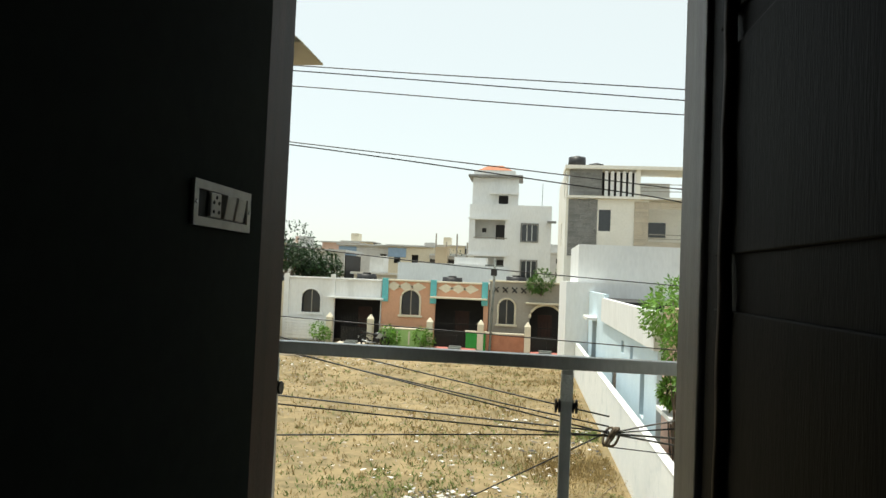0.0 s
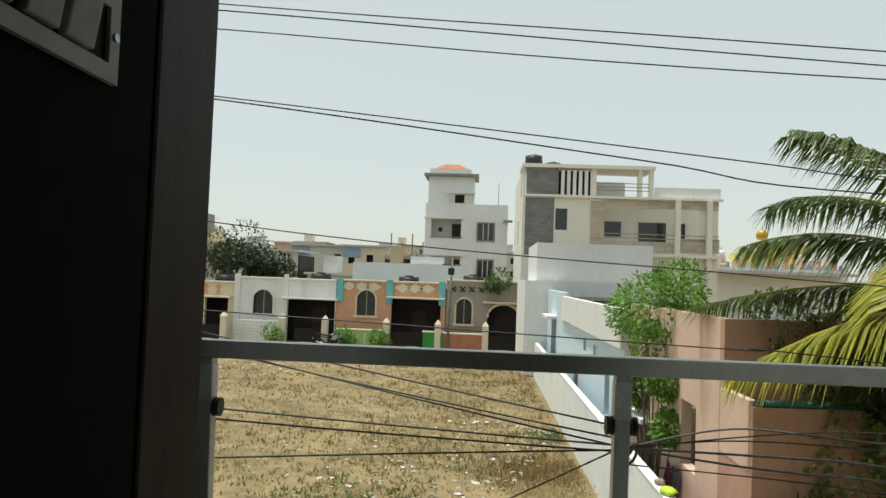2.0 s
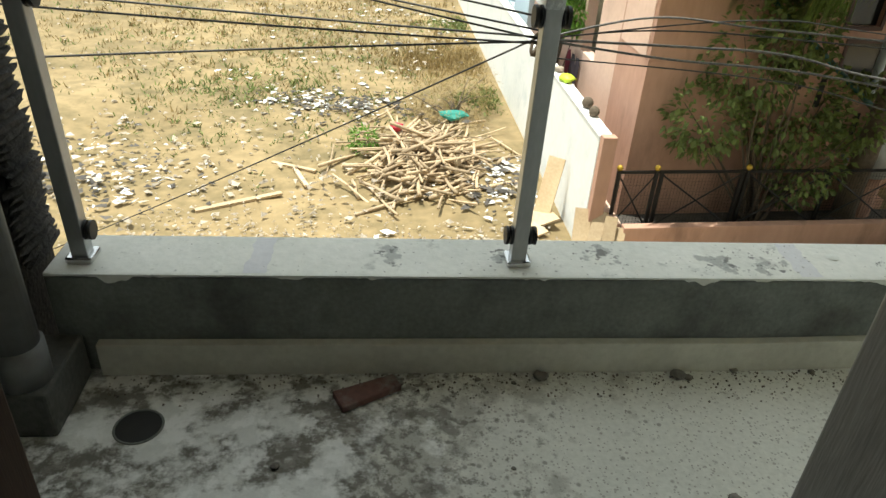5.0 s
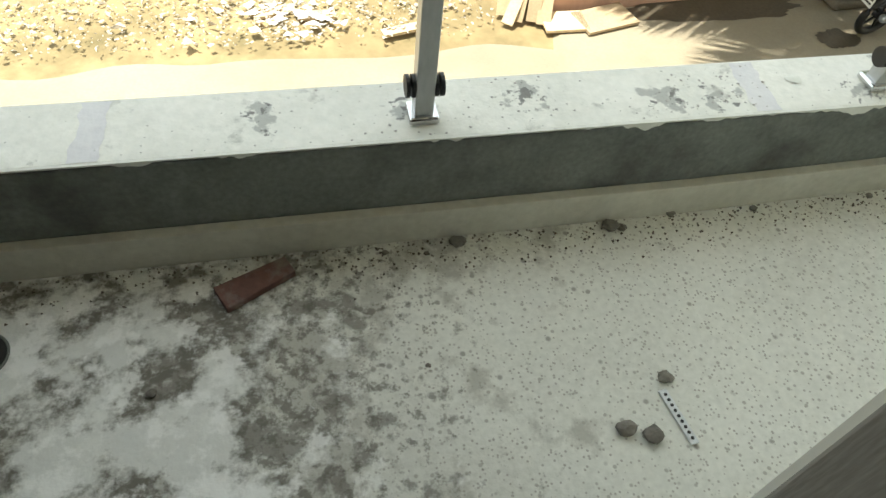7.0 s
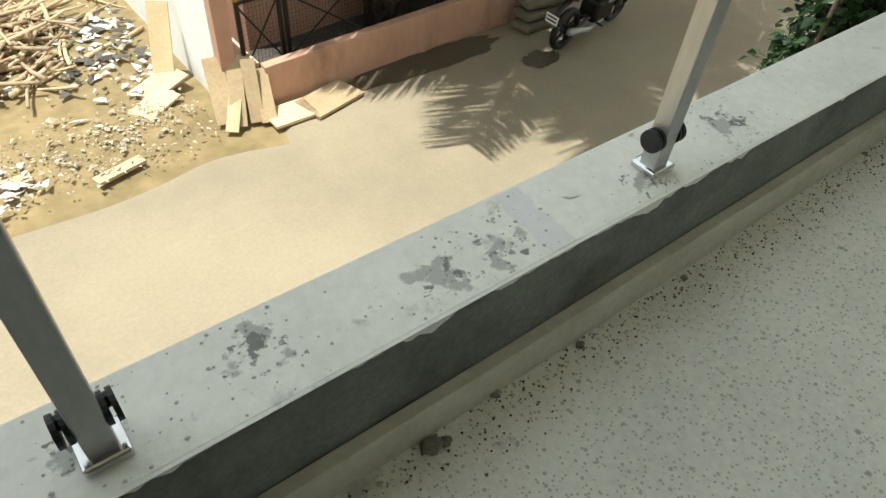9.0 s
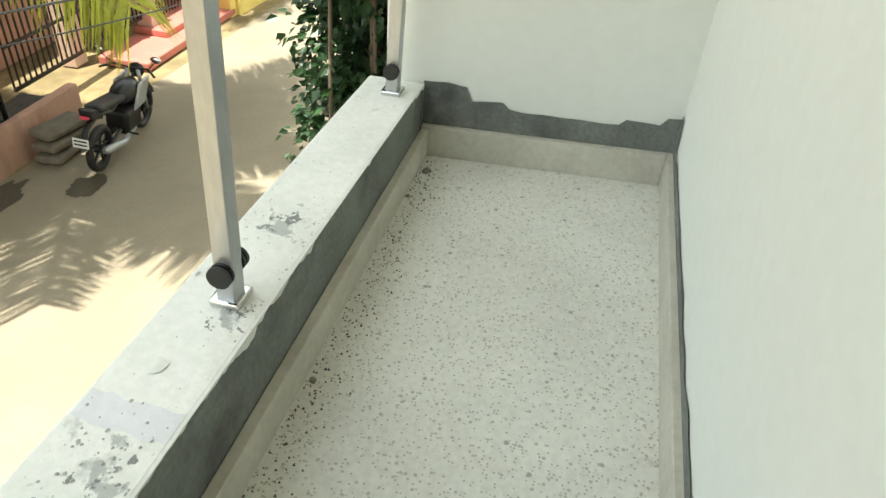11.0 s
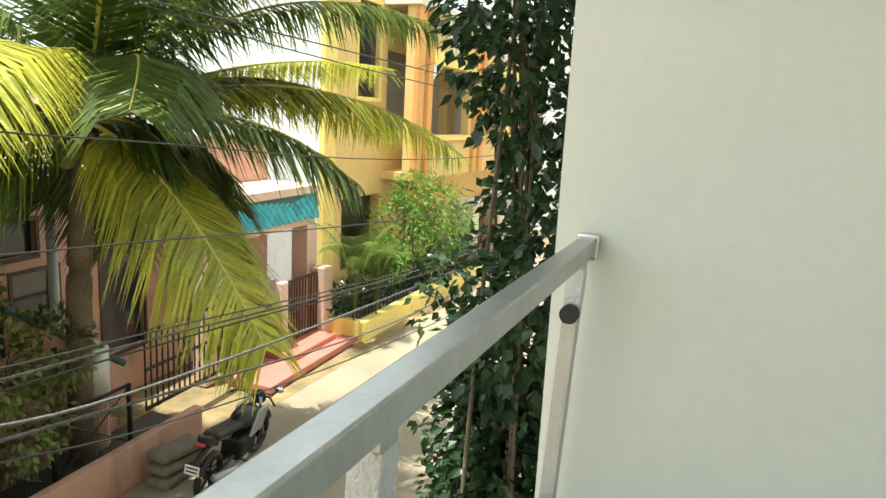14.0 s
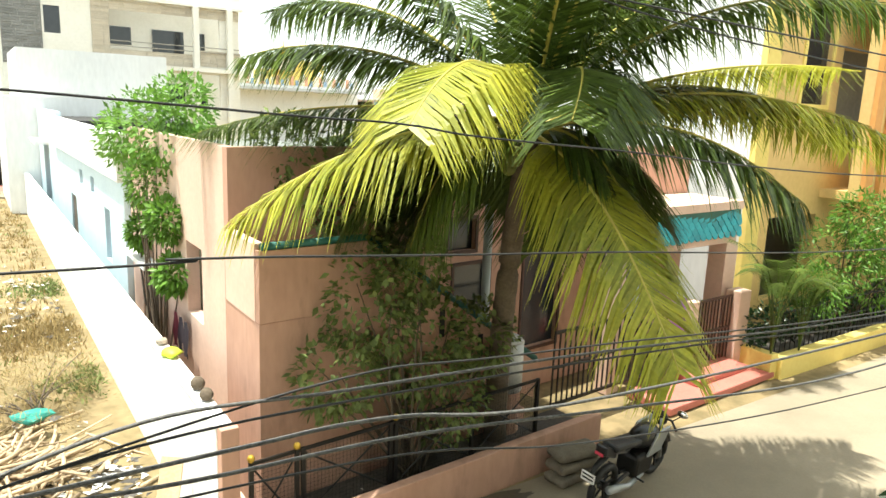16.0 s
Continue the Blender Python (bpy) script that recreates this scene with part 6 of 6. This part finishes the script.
for lab, mt, x0, x1, z1 in (("green and cream compound wall", "lime_green", -9.6, -6.5, -2.3), ("bright green painted wall panel", "bright_green", -4.0, -2.7, -2.25), ("red brick compound wall", "terracotta", -2.6, 0.0, -2.3), ("cream low compound wall", "cream", -21.8, -19.3, -2.4)):
    t = thing("compound_wall", lab, "wall", ((x0 + x1) / 2, 42.6, G), "far compound walls")
    part("panel", box((x0, 42.5, G), (x1, 42.7, z1), 0.02), M[mt], t)
    part("coping", box((x0 - 0.05, 42.44, z1 + 0.001), (x1 + 0.05, 42.76, z1 + 0.1), 0.02), M["cream"], t)
    for k in range(int((x1 - x0) / 0.8)):
        part("rib", box((x0 + 0.2 + k * 0.8, 42.45, G + 0.2), (x0 + 0.3 + k * 0.8, 42.499, z1 - 0.1)), M["cream" if mt == "lime_green" else mt], t)
for x0, x1, lab in ((-6.1, -3.2, "black iron gate with gold spear tips"), (-12.4, -10.6, "black iron gate, ajar"), (0.2, 2.1, "black iron gate under the arch"), (-19.0, -17.3, "grey iron gate before a dark porch")):
    g = bar_gate("house_gate", lab, x0, x1, 42.6, G + 0.15, -1.75, M["black_iron"], 0.2, True)
    part("infill", box((x0, 42.62, G + 0.2), (x1, 42.63, -2.3)), M["black_iron"], g)
for x in (-6.4, -3.05, -10.4, -13.2, 0.0, 2.25, -17.1, -19.2):
    p = thing("gate_pillar", "cream gate pillar with a pointed cap", "pillar", (x, 42.6, G), "far gate pillars")
    part("shaft", box((x - 0.2, 42.4, G), (x + 0.2, 42.8, -1.7), 0.03), M["cream"], p)
    part("cap", mesh_of("cap", *cyl((x, 42.6, -1.7), 0.3, 0.28, 4, 0.05), M["cream"]), None, p)
for x0, x1, mt in ((-6.0, -3.3, "coral"), (-12.5, -10.6, "stone_beige"), (0.2, 2.1, "coral"), (-19.2, -17.2, "stone_beige")):
    t = thing("ramp", "sloping painted ramp up to a gate", "ramp", ((x0 + x1) / 2, 42, G), "far gate ramps")
    bm = box((x0, 41.3, G), (x1, 42.45, G + 0.22))
    for v in bm.verts:
        if v.co.y < 41.5 and v.co.z > G + 0.1:
            v.co.z = G + 0.07
    part("slope", bm, M[mt], t)
    for k in range(3):
        part("tread", box(((x0 + x1) / 2 - 0.4, 41.32 + 0.36 * k, G + 0.1), ((x0 + x1) / 2 + 0.4, 41.66 + 0.36 * k, G + 0.2 + 0.07 * k)), M["cement"], t)
sc = copy_thing(mb, Matrix.Translation((-9.9, 41.9, G + 0.062)) @ Euler((0, 0, 0.1)).to_matrix().to_4x4())
tagged(sc, "dark motorbike parked before the far houses", "motorbike")
for x, lab in ((-9.2, "green potted shrubs by the compound wall"), (-6.9, "low green shrub by the compound wall"), (-13.9, "sparse green plant by the white house"), (-20.6, "green shrub by the cream house")):
    shrub("house_shrub", lab, [((x, 42.2, -2.6), 0.55), ((x + 0.5, 42.2, -2.8), 0.4)], 420, 0.22, 0.1, M["leaf_bright"], int(90 + x), 5)
shrub("roof_plant", "green shrub growing on the grey house roof", [((0.85, 43.6, 1.3), 0.8), ((0.4, 43.6, 1.0), 0.55)], 800, 0.22, 0.1, M["leaf"], 88, 6, (0.8, 43.7, 0.3))
shrub("mound_weed", "green weed patch beside the litter heap", [((-17.5, 36, -3.2), 0.7), ((-16.4, 36, -3.2), 0.6)], 700, 0.2, 0.06, M["leaf"], 89, 6)
for x, y, L, mt, lab in ((-13.5, 35.5, 3.6, "stone_beige", "long heap of sand before the houses"), (-15.5, 34.6, 2.4, "scrap_white", "heap of white rubble before the houses")):
    tagged(part("sand_heap", rock((x, y, G + 0.1), 1, 3, (L * 0.5, 0.7, 0.35)), M[mt], smooth=True), lab, "heap")
tagged(part("tarpaulin", rock((-14.6, 36.2, G + 0.25), 1, 7, (0.8, 0.5, 0.28)), M["yellow_trim"]), "crumpled yellow plastic sheet on the heap", "tarpaulin")

# things on the roofs and the pole
for x, z in ((-11.6, 0.62), (-5.4, 0.62), (-0.9, 0.85), (-18.4, 0.3)):
    t = thing("roof_tank", "low black plastic water tank on the roof", "water tank", (x, 46, z), "black water tanks")
    part("body", mesh_of("body", *cyl((x, 46, z - 0.1), 0.75, 0.75, 16, 0.7), M["tank"], True), None, t)
    part("lid", mesh_of("lid", *cyl((x, 46, z + 0.651), 0.3, 0.1, 12), M["tank"], True), None, t)
shed = thing("roof_shed", "white walled roof terrace behind the peach house", "terrace", (-6, 52, G))
part("wall", box((-10.5, 52, G), (-1.5, 52.3, 2.3)), M["white_paint"], shed)
part("tank_room", box((-6, 52.4, 2.301), (-3.4, 54, 2.9)), M["white_paint"], shed)
pole = thing("utility_pole", "leaning concrete utility pole with cable boxes", "pole", (-2.4, 42.3, G))
part("shaft", mesh_of("shaft", *tube([(-2.4, 42.3, G), (-2.25, 42.3, 2.6)], 0.09, 8, 0.07), M["cement"], True), None, pole)
part("crossarm", box((-2.9, 42.25, 2.1), (-1.7, 42.35, 2.2)), M["cement"], pole)
part("cable_box", box((-2.5, 42.15, 1.5), (-2.1, 42.25, 1.95), 0.02), M["unlit_and_black"], pole)

# ---- tall white house ----
def framed_window(parent, x0, x1, z0, z1, y, frame_mat="stone_grey"):
    w = part("window", box((x0, y + 0.1, z0), (x1, y + 0.13, z1)), M["win_glass"], parent)
    part("frame", wall_y(x0 - 0.14, x1 + 0.14, z0 - 0.14, z1 + 0.14, y - 0.08, y - 0.001, [(x0, x1, z0, z1)]), M[frame_mat], w)
    for k in (1, 2):
        xx = x0 + (x1 - x0) * k / 3
        part("mullion", box((xx - 0.03, y + 0.02, z0), (xx + 0.03, y + 0.099, z1)), M["white_paint"], w)
    return w


wb = thing("tall_house", "tall plain white house with stepped roofs", "house", (-2, 66, G))
part("main_wall", wall_y(-5.75, 1.9, G, 8.2, 62, 62.3, [(-5.2, -2.4, 4.95, 6.75), (-5.2, -2.4, 1.6, 3.3), (-0.8, 0.6, 4.9, 6.4), (-0.75, 0.6, 1.45, 3.0)]), M["white_paint"], wb)
part("side_wall", box((-5.75, 62.301, G), (-5.5, 72, 8.2)), M["white_paint"], wb)
part("balcony_back", box((-5.5, 63.4, 0), (-2.2, 63.5, 7.2)), M["town_a"], wb)
for z in (4.95, 1.6):
    part("door", box((-3.3, 63.3, z), (-2.45, 63.39, z + 1.45)), M["unlit_and_black"], wb)
    part("vent", box((-4.6, 63.3, z + 0.7), (-4.2, 63.39, z + 1.1)), M["unlit_and_black"], wb)
    part("balcony_rail", mesh_of("balcony_rail", *tube([(-5.3, 61.95, z + 0.12), (-2.2, 61.95, z + 0.12)], 0.04, 5), M["house_grey"]), None, wb)
part("band", box((-5.85, 61.8, 6.78), (-2.1, 61.999, 6.95)), M["white_paint"], wb)
part("band", box((-5.85, 61.8, 3.32), (-2.1, 61.999, 3.5)), M["white_paint"], wb)
part("roof", box((-5.5, 62.3, 7.9), (1.9, 72, 8.0)), M["white_paint"], wb)
part("tower", wall_y(-5.6, -1.25, 8.2, 10.8, 62.6, 62.8, [(-3.1, -2.2, 8.35, 9.15)]), M["white_paint"], wb)
part("tower_side", box((-5.6, 62.801, 8.2), (-5.4, 66, 10.8)), M["white_paint"], wb)
part("tower_fill", box((-5.3, 63.2, 8.2), (-1.3, 66, 10.7)), M["unlit_and_black"], wb)
part("tower_hood", box((-3.9, 61.9, 9.2), (-1.2, 62.599, 9.4)), M["white_paint"], wb)
part("tower_cornice", box((-6.0, 62.0, 10.8), (-0.9, 66.2, 11.05), 0.04), M["stone_grey"], wb)
part("tower_attic", box((-5.5, 62.4, 11.051), (-1.6, 66, 11.5)), M["white_paint"], wb)
bm = bmesh.new()
bmesh.ops.create_cone(bm, segments=4, radius1=2.3, radius2=0.9, depth=0.6, cap_ends=True, matrix=Matrix.Translation((-3.5, 64, 11.8)) @ Matrix.Rotation(math.pi / 4, 4, "Z"))
part("tile_roof", bm, M["terracotta"], wb, "small terracotta hipped roof")
framed_window(wb, -0.8, 0.6, 4.9, 6.4, 62)
framed_window(wb, -0.75, 0.6, 1.45, 3.0, 62)
part("sunshade", box((1.5, 61.2, 6.6), (2.3, 62.0, 6.75)), M["stone_grey"], wb)
part("aerial", mesh_of("aerial", *tube([(1.0, 63, 8.2), (1.0, 63, 10.4)], 0.03, 4), M["unlit_and_black"]), None, wb)

# ---- modern house with stone cladding ----
rb = thing("modern_house", "modern cream house with stone cladding and balconies", "house", (9, 53, G))
part("front_wall", wall_y(2.6, 16.3, G, 7.5, 48, 48.3, [(4.8, 5.65, 5.05, 6.6), (7.9, 15.0, 4.1, 6.9), (7.9, 15.0, 0.6, 3.2)]), M["ivory"], rb)
part("side_wall", wall_x(48.301, 60, G, 9.6, 2.45, 2.6, [(50, 51.5, 7.6, 9.0), (53, 54.5, 4.2, 6.0)]), M["ivory"], rb)
part("balcony_back", box((7.5, 50.2, G), (16.2, 50.4, 7.2)), M["ivory"], rb)
for x0, x1 in ((8.1, 9.9), (11.2, 13.2), (13.9, 14.6)):
    part("window", box((x0, 50.1, 4.85 if x0 < 10 else 4.2), (x1, 50.19, 5.95)), M["win_glass"], rb)
    part("window", box((x0, 50.1, 0.7), (x1, 50.19, 2.5)), M["win_glass"], rb)
part("window", box((4.8, 48.1, 5.05), (5.65, 48.14, 6.6)), M["win_glass"], rb)
part("floor_band", box((2.4, 47.6, 7.38), (16.5, 48.0, 7.55)), M["ivory"], rb)
part("floor_band", box((7.4, 47.3, 3.3), (16.6, 48.0, 3.55)), M["ivory"], rb)
clad = []
for x0, x1, z0, z1, mt in ((2.62, 4.7, 3.2, 7.3, "stone_grey"), (2.9, 4.9, 7.6, 9.5, "stone_grey"), (7.3, 8.3, 4.0, 7.2, "stone_beige"), (8.3, 13.2, 3.6, 4.4, "stone_beige"), (8.3, 16.3, 6.75, 7.3, "stone_beige"), (13.7, 16.4, 3.7, 4.7, "stone_beige")):
    z, k = z0, 0
    q = random.Random(int(x0 * 10 + z0))
    while z < z1 - 0.02:
        x = x0
        while x < x1 - 0.02:
            L = min(q.uniform(0.5, 1.3), x1 - x)
            clad.append((x, x + L - 0.02, z, min(z + 0.14, z1), q.uniform(0.0, 0.05), mt))
            x += L
        z += 0.15
for mt in ("stone_grey", "stone_beige"):
    vs, fs = [], []
    for x0, x1, z0, z1, d, mm in clad:
        if mm == mt:
            o = len(vs)
            y0 = 47.94 - d
            vs += [(x0, y0, z0), (x1, y0, z0), (x1, y0, z1), (x0, y0, z1), (x0, 48.0, z0), (x1, 48.0, z0), (x1, 48.0, z1), (x0, 48.0, z1)]
            fs += [tuple(o + i for i in f) for f in ((0, 1, 2, 3), (1, 5, 6, 2), (4, 0, 3, 7), (3, 2, 6, 7), (4, 5, 1, 0))]
    tagged(part("stone_cladding", mesh_of("stone_cladding", vs, fs, M[mt]), None, rb, "strips of split stone cladding"), kind="stuff")
part("pergola_wall", box((2.65, 48.0, 7.551), (4.95, 48.3, 9.6)), M["stone_grey"], rb)
for k in range(6):
    part("fin", box((5.15 + k * 0.42, 47.95, 7.6), (5.38 + k * 0.42, 48.25, 9.4)), M["white_paint"], rb)
part("fin_back", box((4.96, 48.6, 7.551), (7.4, 48.7, 9.4)), M["unlit_and_black"], rb)
part("top_slab", box((2.3, 47.6, 9.5), (11.75, 51, 9.75)), M["ivory"], rb)
for x in (7.35, 10.6, 11.4):
    part("column", box((x, 47.9, 7.551), (x + 0.3, 48.25, 9.499)), M["ivory"], rb)
part("stair_room", box((7.8, 49.5, 7.551), (10.0, 52, 8.8)), M["white_paint"], rb)
for x in (13.2, 15.4):
    part("column", box((x, 47.5, 0.0), (x + 0.35, 47.9, 7.379)), M["ivory"], rb)
part("roof_parapet", box((11.8, 47.9, 7.551), (16.4, 48.1, 8.3)), M["white_paint"], rb)
part("balcony_rail", mesh_of("balcony_rail", *join([tube([(8.3, 47.8, z), (16.3, 47.8, z)], 0.03, 5) for z in (4.6, 4.9)] + [tube([(7.7, 47.9, z), (11.4, 47.9, z)], 0.03, 5) for z in (8.0, 8.25, 8.5)]), M["house_grey"]), None, rb)
for x, r in ((3.2, 0.65), (4.6, 0.6)):
    t = thing("roof_tank", "black plastic water tank on the modern house roof", "water tank", (x, 49, 9.75), "black water tanks")
    part("body", mesh_of("body", *cyl((x, 49, 9.751), r, 0.75 if x < 4 else 0.25, 16, r * 0.95), M["tank"], True), None, t)
    part("lid", mesh_of("lid", *cyl((x, 49, (10.5 if x < 4 else 10.0)), r * 0.4, 0.1, 12), M["tank"], True), None, t)

# ---- blue-grey house, tree, distant town, temple ----
gh = thing("grey_blue_house", "grey-blue house with navy framed windows", "house", (-22, 46, G))
part("wall", wall_y(-21.9, -19.6, G, 4.1, 44.4, 44.7, [(-20.8, -20.0, 1.6, 3.2), (-21.6, -21.1, 0.6, 1.9)]), M["blue_grey"], gh)
part("window", box((-20.8, 44.5, 1.6), (-20.0, 44.55, 3.2)), M["town_a"], gh)
part("window", box((-21.6, 44.5, 0.6), (-21.1, 44.55, 1.9)), M["town_a"], gh)
part("front", wall_y(-25.5, -21.91, G, 5.2, 43.4, 43.7, [(-24.6, -22.5, 0.1, 2.2), (-24.6, -22.5, -3.3, -0.5), (-24.4, -22.9, 3.2, 4.6)]), M["blue_grey"], gh)
part("navy_trim", wall_y(-25.0, -22.15, -0.2, 2.5, 43.2, 43.399, [(-24.6, -22.5, 0.1, 2.2)]), M["navy"], gh, "navy painted surround")
part("navy_band", box((-25.5, 43.15, 3.0), (-21.9, 43.399, 3.25)), M["navy"], gh)
part("inner_wall", box((-25.4, 45.5, G), (-19.7, 45.6, 4.0)), M["unlit_and_black"], gh)
part("roof_room", box((-25.5, 45, 4.101), (-20.6, 49, 5.4)), M["house_grey"], gh)


def tree(name, label, base, h, r, seed, material, leaf=0.32, n=2600):
    q = random.Random(seed)
    b = Vector(base)
    t = thing(name, label, "tree", b)
    limbs = [tube(bezier(b, b + Vector((0.2, 0, h * 0.3)), b + Vector((0, 0, h * 0.55)), 8), 0.22, 8, 0.12)]
    spots = []
    for k in range(12):
        a = k * 2.4
        e = b + Vector((math.cos(a) * r * q.uniform(0.4, 0.85), math.sin(a) * r * 0.7, h * q.uniform(0.5, 0.92)))
        limbs.append(tube(bezier(b + Vector((0, 0, h * 0.4)), (b + e) / 2 + Vector((0, 0, h * 0.3)), e, 6), 0.09, 5, 0.02))
        spots.append((e, r * q.uniform(0.3, 0.5)))
    part("trunk", mesh_of("trunk", *join(limbs), M["bark"], True), None, t)
    part("crown", mesh_of("crown", *foliage(spots, n, leaf, leaf * 0.5, q), material), None, t)


tree("tree", "broad green tree behind the far houses", (-22.8, 60, G), 8.3, 3.6, 11, M["leaf_dark"], 0.36, 4200)
tree("tree", "broad green tree behind the far houses", (-20.4, 62, G), 6.4, 2.6, 12, M["leaf_dark"], 0.36, 3600)
tree("tree", "thin tree above the grey-blue house", (-23.6, 52, G), 10.2, 1.8, 13, M["leaf_dull"], 0.2, 500)
tree("tree", "dark tree among the distant houses", (-9, 95, G), 8, 3.5, 14, M["leaf_dark"], 0.4, 900)
tree("tree", "green tree beside the tall white house", (5.2, 75, G), 7.5, 2.4, 15, M["leaf"], 0.35, 700)


def town_house(x, y, w, d, top, material, seed):
    q = random.Random(seed)
    t = thing("town_house", "distant flat-roofed painted house", "house", (x, y, G), "distant town houses")
    holes = []
    rows = max(1, int((top - G) / 3.1))
    n = max(2, int(w / 2.6))
    for i in range(rows):
        for k in range(n):
            if q.random() < 0.8:
                cx = x - w / 2 + (k + 0.5) * w / n
                z = top - 2.5 - i * 3.1
                holes.append((cx - 0.5, cx + 0.5, z, z + 1.35))
    part("wall", wall_y(x - w / 2, x + w / 2, G, top, y, y + 0.3, holes), material, t)
    # Near-black block seen through the windows instead of unlit rooms.
    part("body", box((x - w / 2, y + 0.8, G), (x + w / 2, y + d, top - 0.3)), M["unlit_and_black"], t)
    part("side_wall", box((x - w / 2, y + 0.301, G), (x - w / 2 + 0.2, y + d, top)), material, t)
    part("roof", box((x - w / 2 - 0.3, y - 0.5, top), (x + w / 2 + 0.3, y + d, top + 0.25)), M["town_a"], t)
    if q.random() < 0.7:
        part("stair_head", box((x - w / 4, y + 1, top + 0.251), (x, y + 4, top + 2.2)), material, t)
    if q.random() < 0.4:
        part("band", box((x - w / 2, y - 0.1, top - 1.6), (x - w / 6, y - 0.001, top - 0.2)), M["town_c"], t)


q = random.Random(4)
town = [M["town_a"], M["town_a"], M["town_b"], M["town_c"], M["cream"], M["pink_pale_and_lit"], M["town_a"]]
k = 0
for y, xs, top in ((75, range(-30, -8, 7), 2.0), (98, range(-50, -8, 8), 4.2), (125, range(-62, -6, 9), 6.2), (165, range(-90, 40, 12), 7.0), (230, range(-130, 120, 16), 8.0), (120, range(24, 100, 11), 3.0)):
    for x in xs:
        k += 1
        town_house(x + q.uniform(-1.5, 1.5), y + q.uniform(-3, 3), q.uniform(5.5, 8.5), 8, top + q.uniform(-1.4, 1.6), q.choice(town), k)
un = thing("unfinished_building", "dark unfinished building with bare columns", "building", (-8, 80, G))
part("slab", box((-12, 80, 3.3), (-5.8, 88, 3.7)), M["house_grey"], un)
part("screen", box((-12, 80.5, G), (-5.8, 81, 3.2)), M["scrap_dark"], un)
for kx in range(5):
    part("column", mesh_of("column", *tube([(-11.5 + kx * 1.3, 82, 3.7), (-11.5 + kx * 1.3, 82, 6.5 - (kx % 2))], 0.1, 5), M["house_grey"]), None, un)

tp = thing("temple", "white and gold temple with carved domes", "temple", (37, 90, G))
part("hall", box((29, 90, G), (47, 100, 4.0)), M["white_paint"], tp)
part("tin_roof", box((28.5, 86, 3.2), (46, 90, 3.55)), M["tin"], tp, "pale corrugated tin roof")
part("tower_base", box((33.6, 91, 4.0), (38.6, 95, 6.0)), M["yellow_trim"], tp)
part("gold_block", box((38.8, 92, 4.0), (42.6, 96, 7.4)), M["yellow_trim"], tp)
for x, z, r in ((36.2, 6.0, 1.5), (31.0, 4.2, 1.0), (41.2, 4.2, 0.9), (44.6, 4.2, 0.8), (33.2, 4.2, 0.7), (38.9, 4.2, 0.7)):
    lv = []
    for i in range(4):
        lv.append(cyl((x, 90.6, z + i * r * 0.38), r * (1 - 0.2 * i), r * 0.34, 12, r * (0.95 - 0.2 * i)))
    d = part("dome_tiers", mesh_of("dome_tiers", *join(lv), M["cream"], True), None, tp)
    part("dome", ball((x, 90.6, z + r * 1.55), r * 0.5, 12, 8), M["white_paint" if r < 1.2 else "gold"], d, smooth=True)
    part("finial", mesh_of("finial", *cyl((x, 90.6, z + r * 2.0), 0.08, r * 0.6, 6, 0.01), M["gold"]), None, d)
for i in range(26):
    x = 29.4 + i * 0.68
    part("figure_niche", box((x, 89.7, 4.0), (x + 0.4, 89.98, 4.7 + 0.25 * (i % 3)), 0.04), M[("town_c", "cream", "peach")[i % 3]], tp)
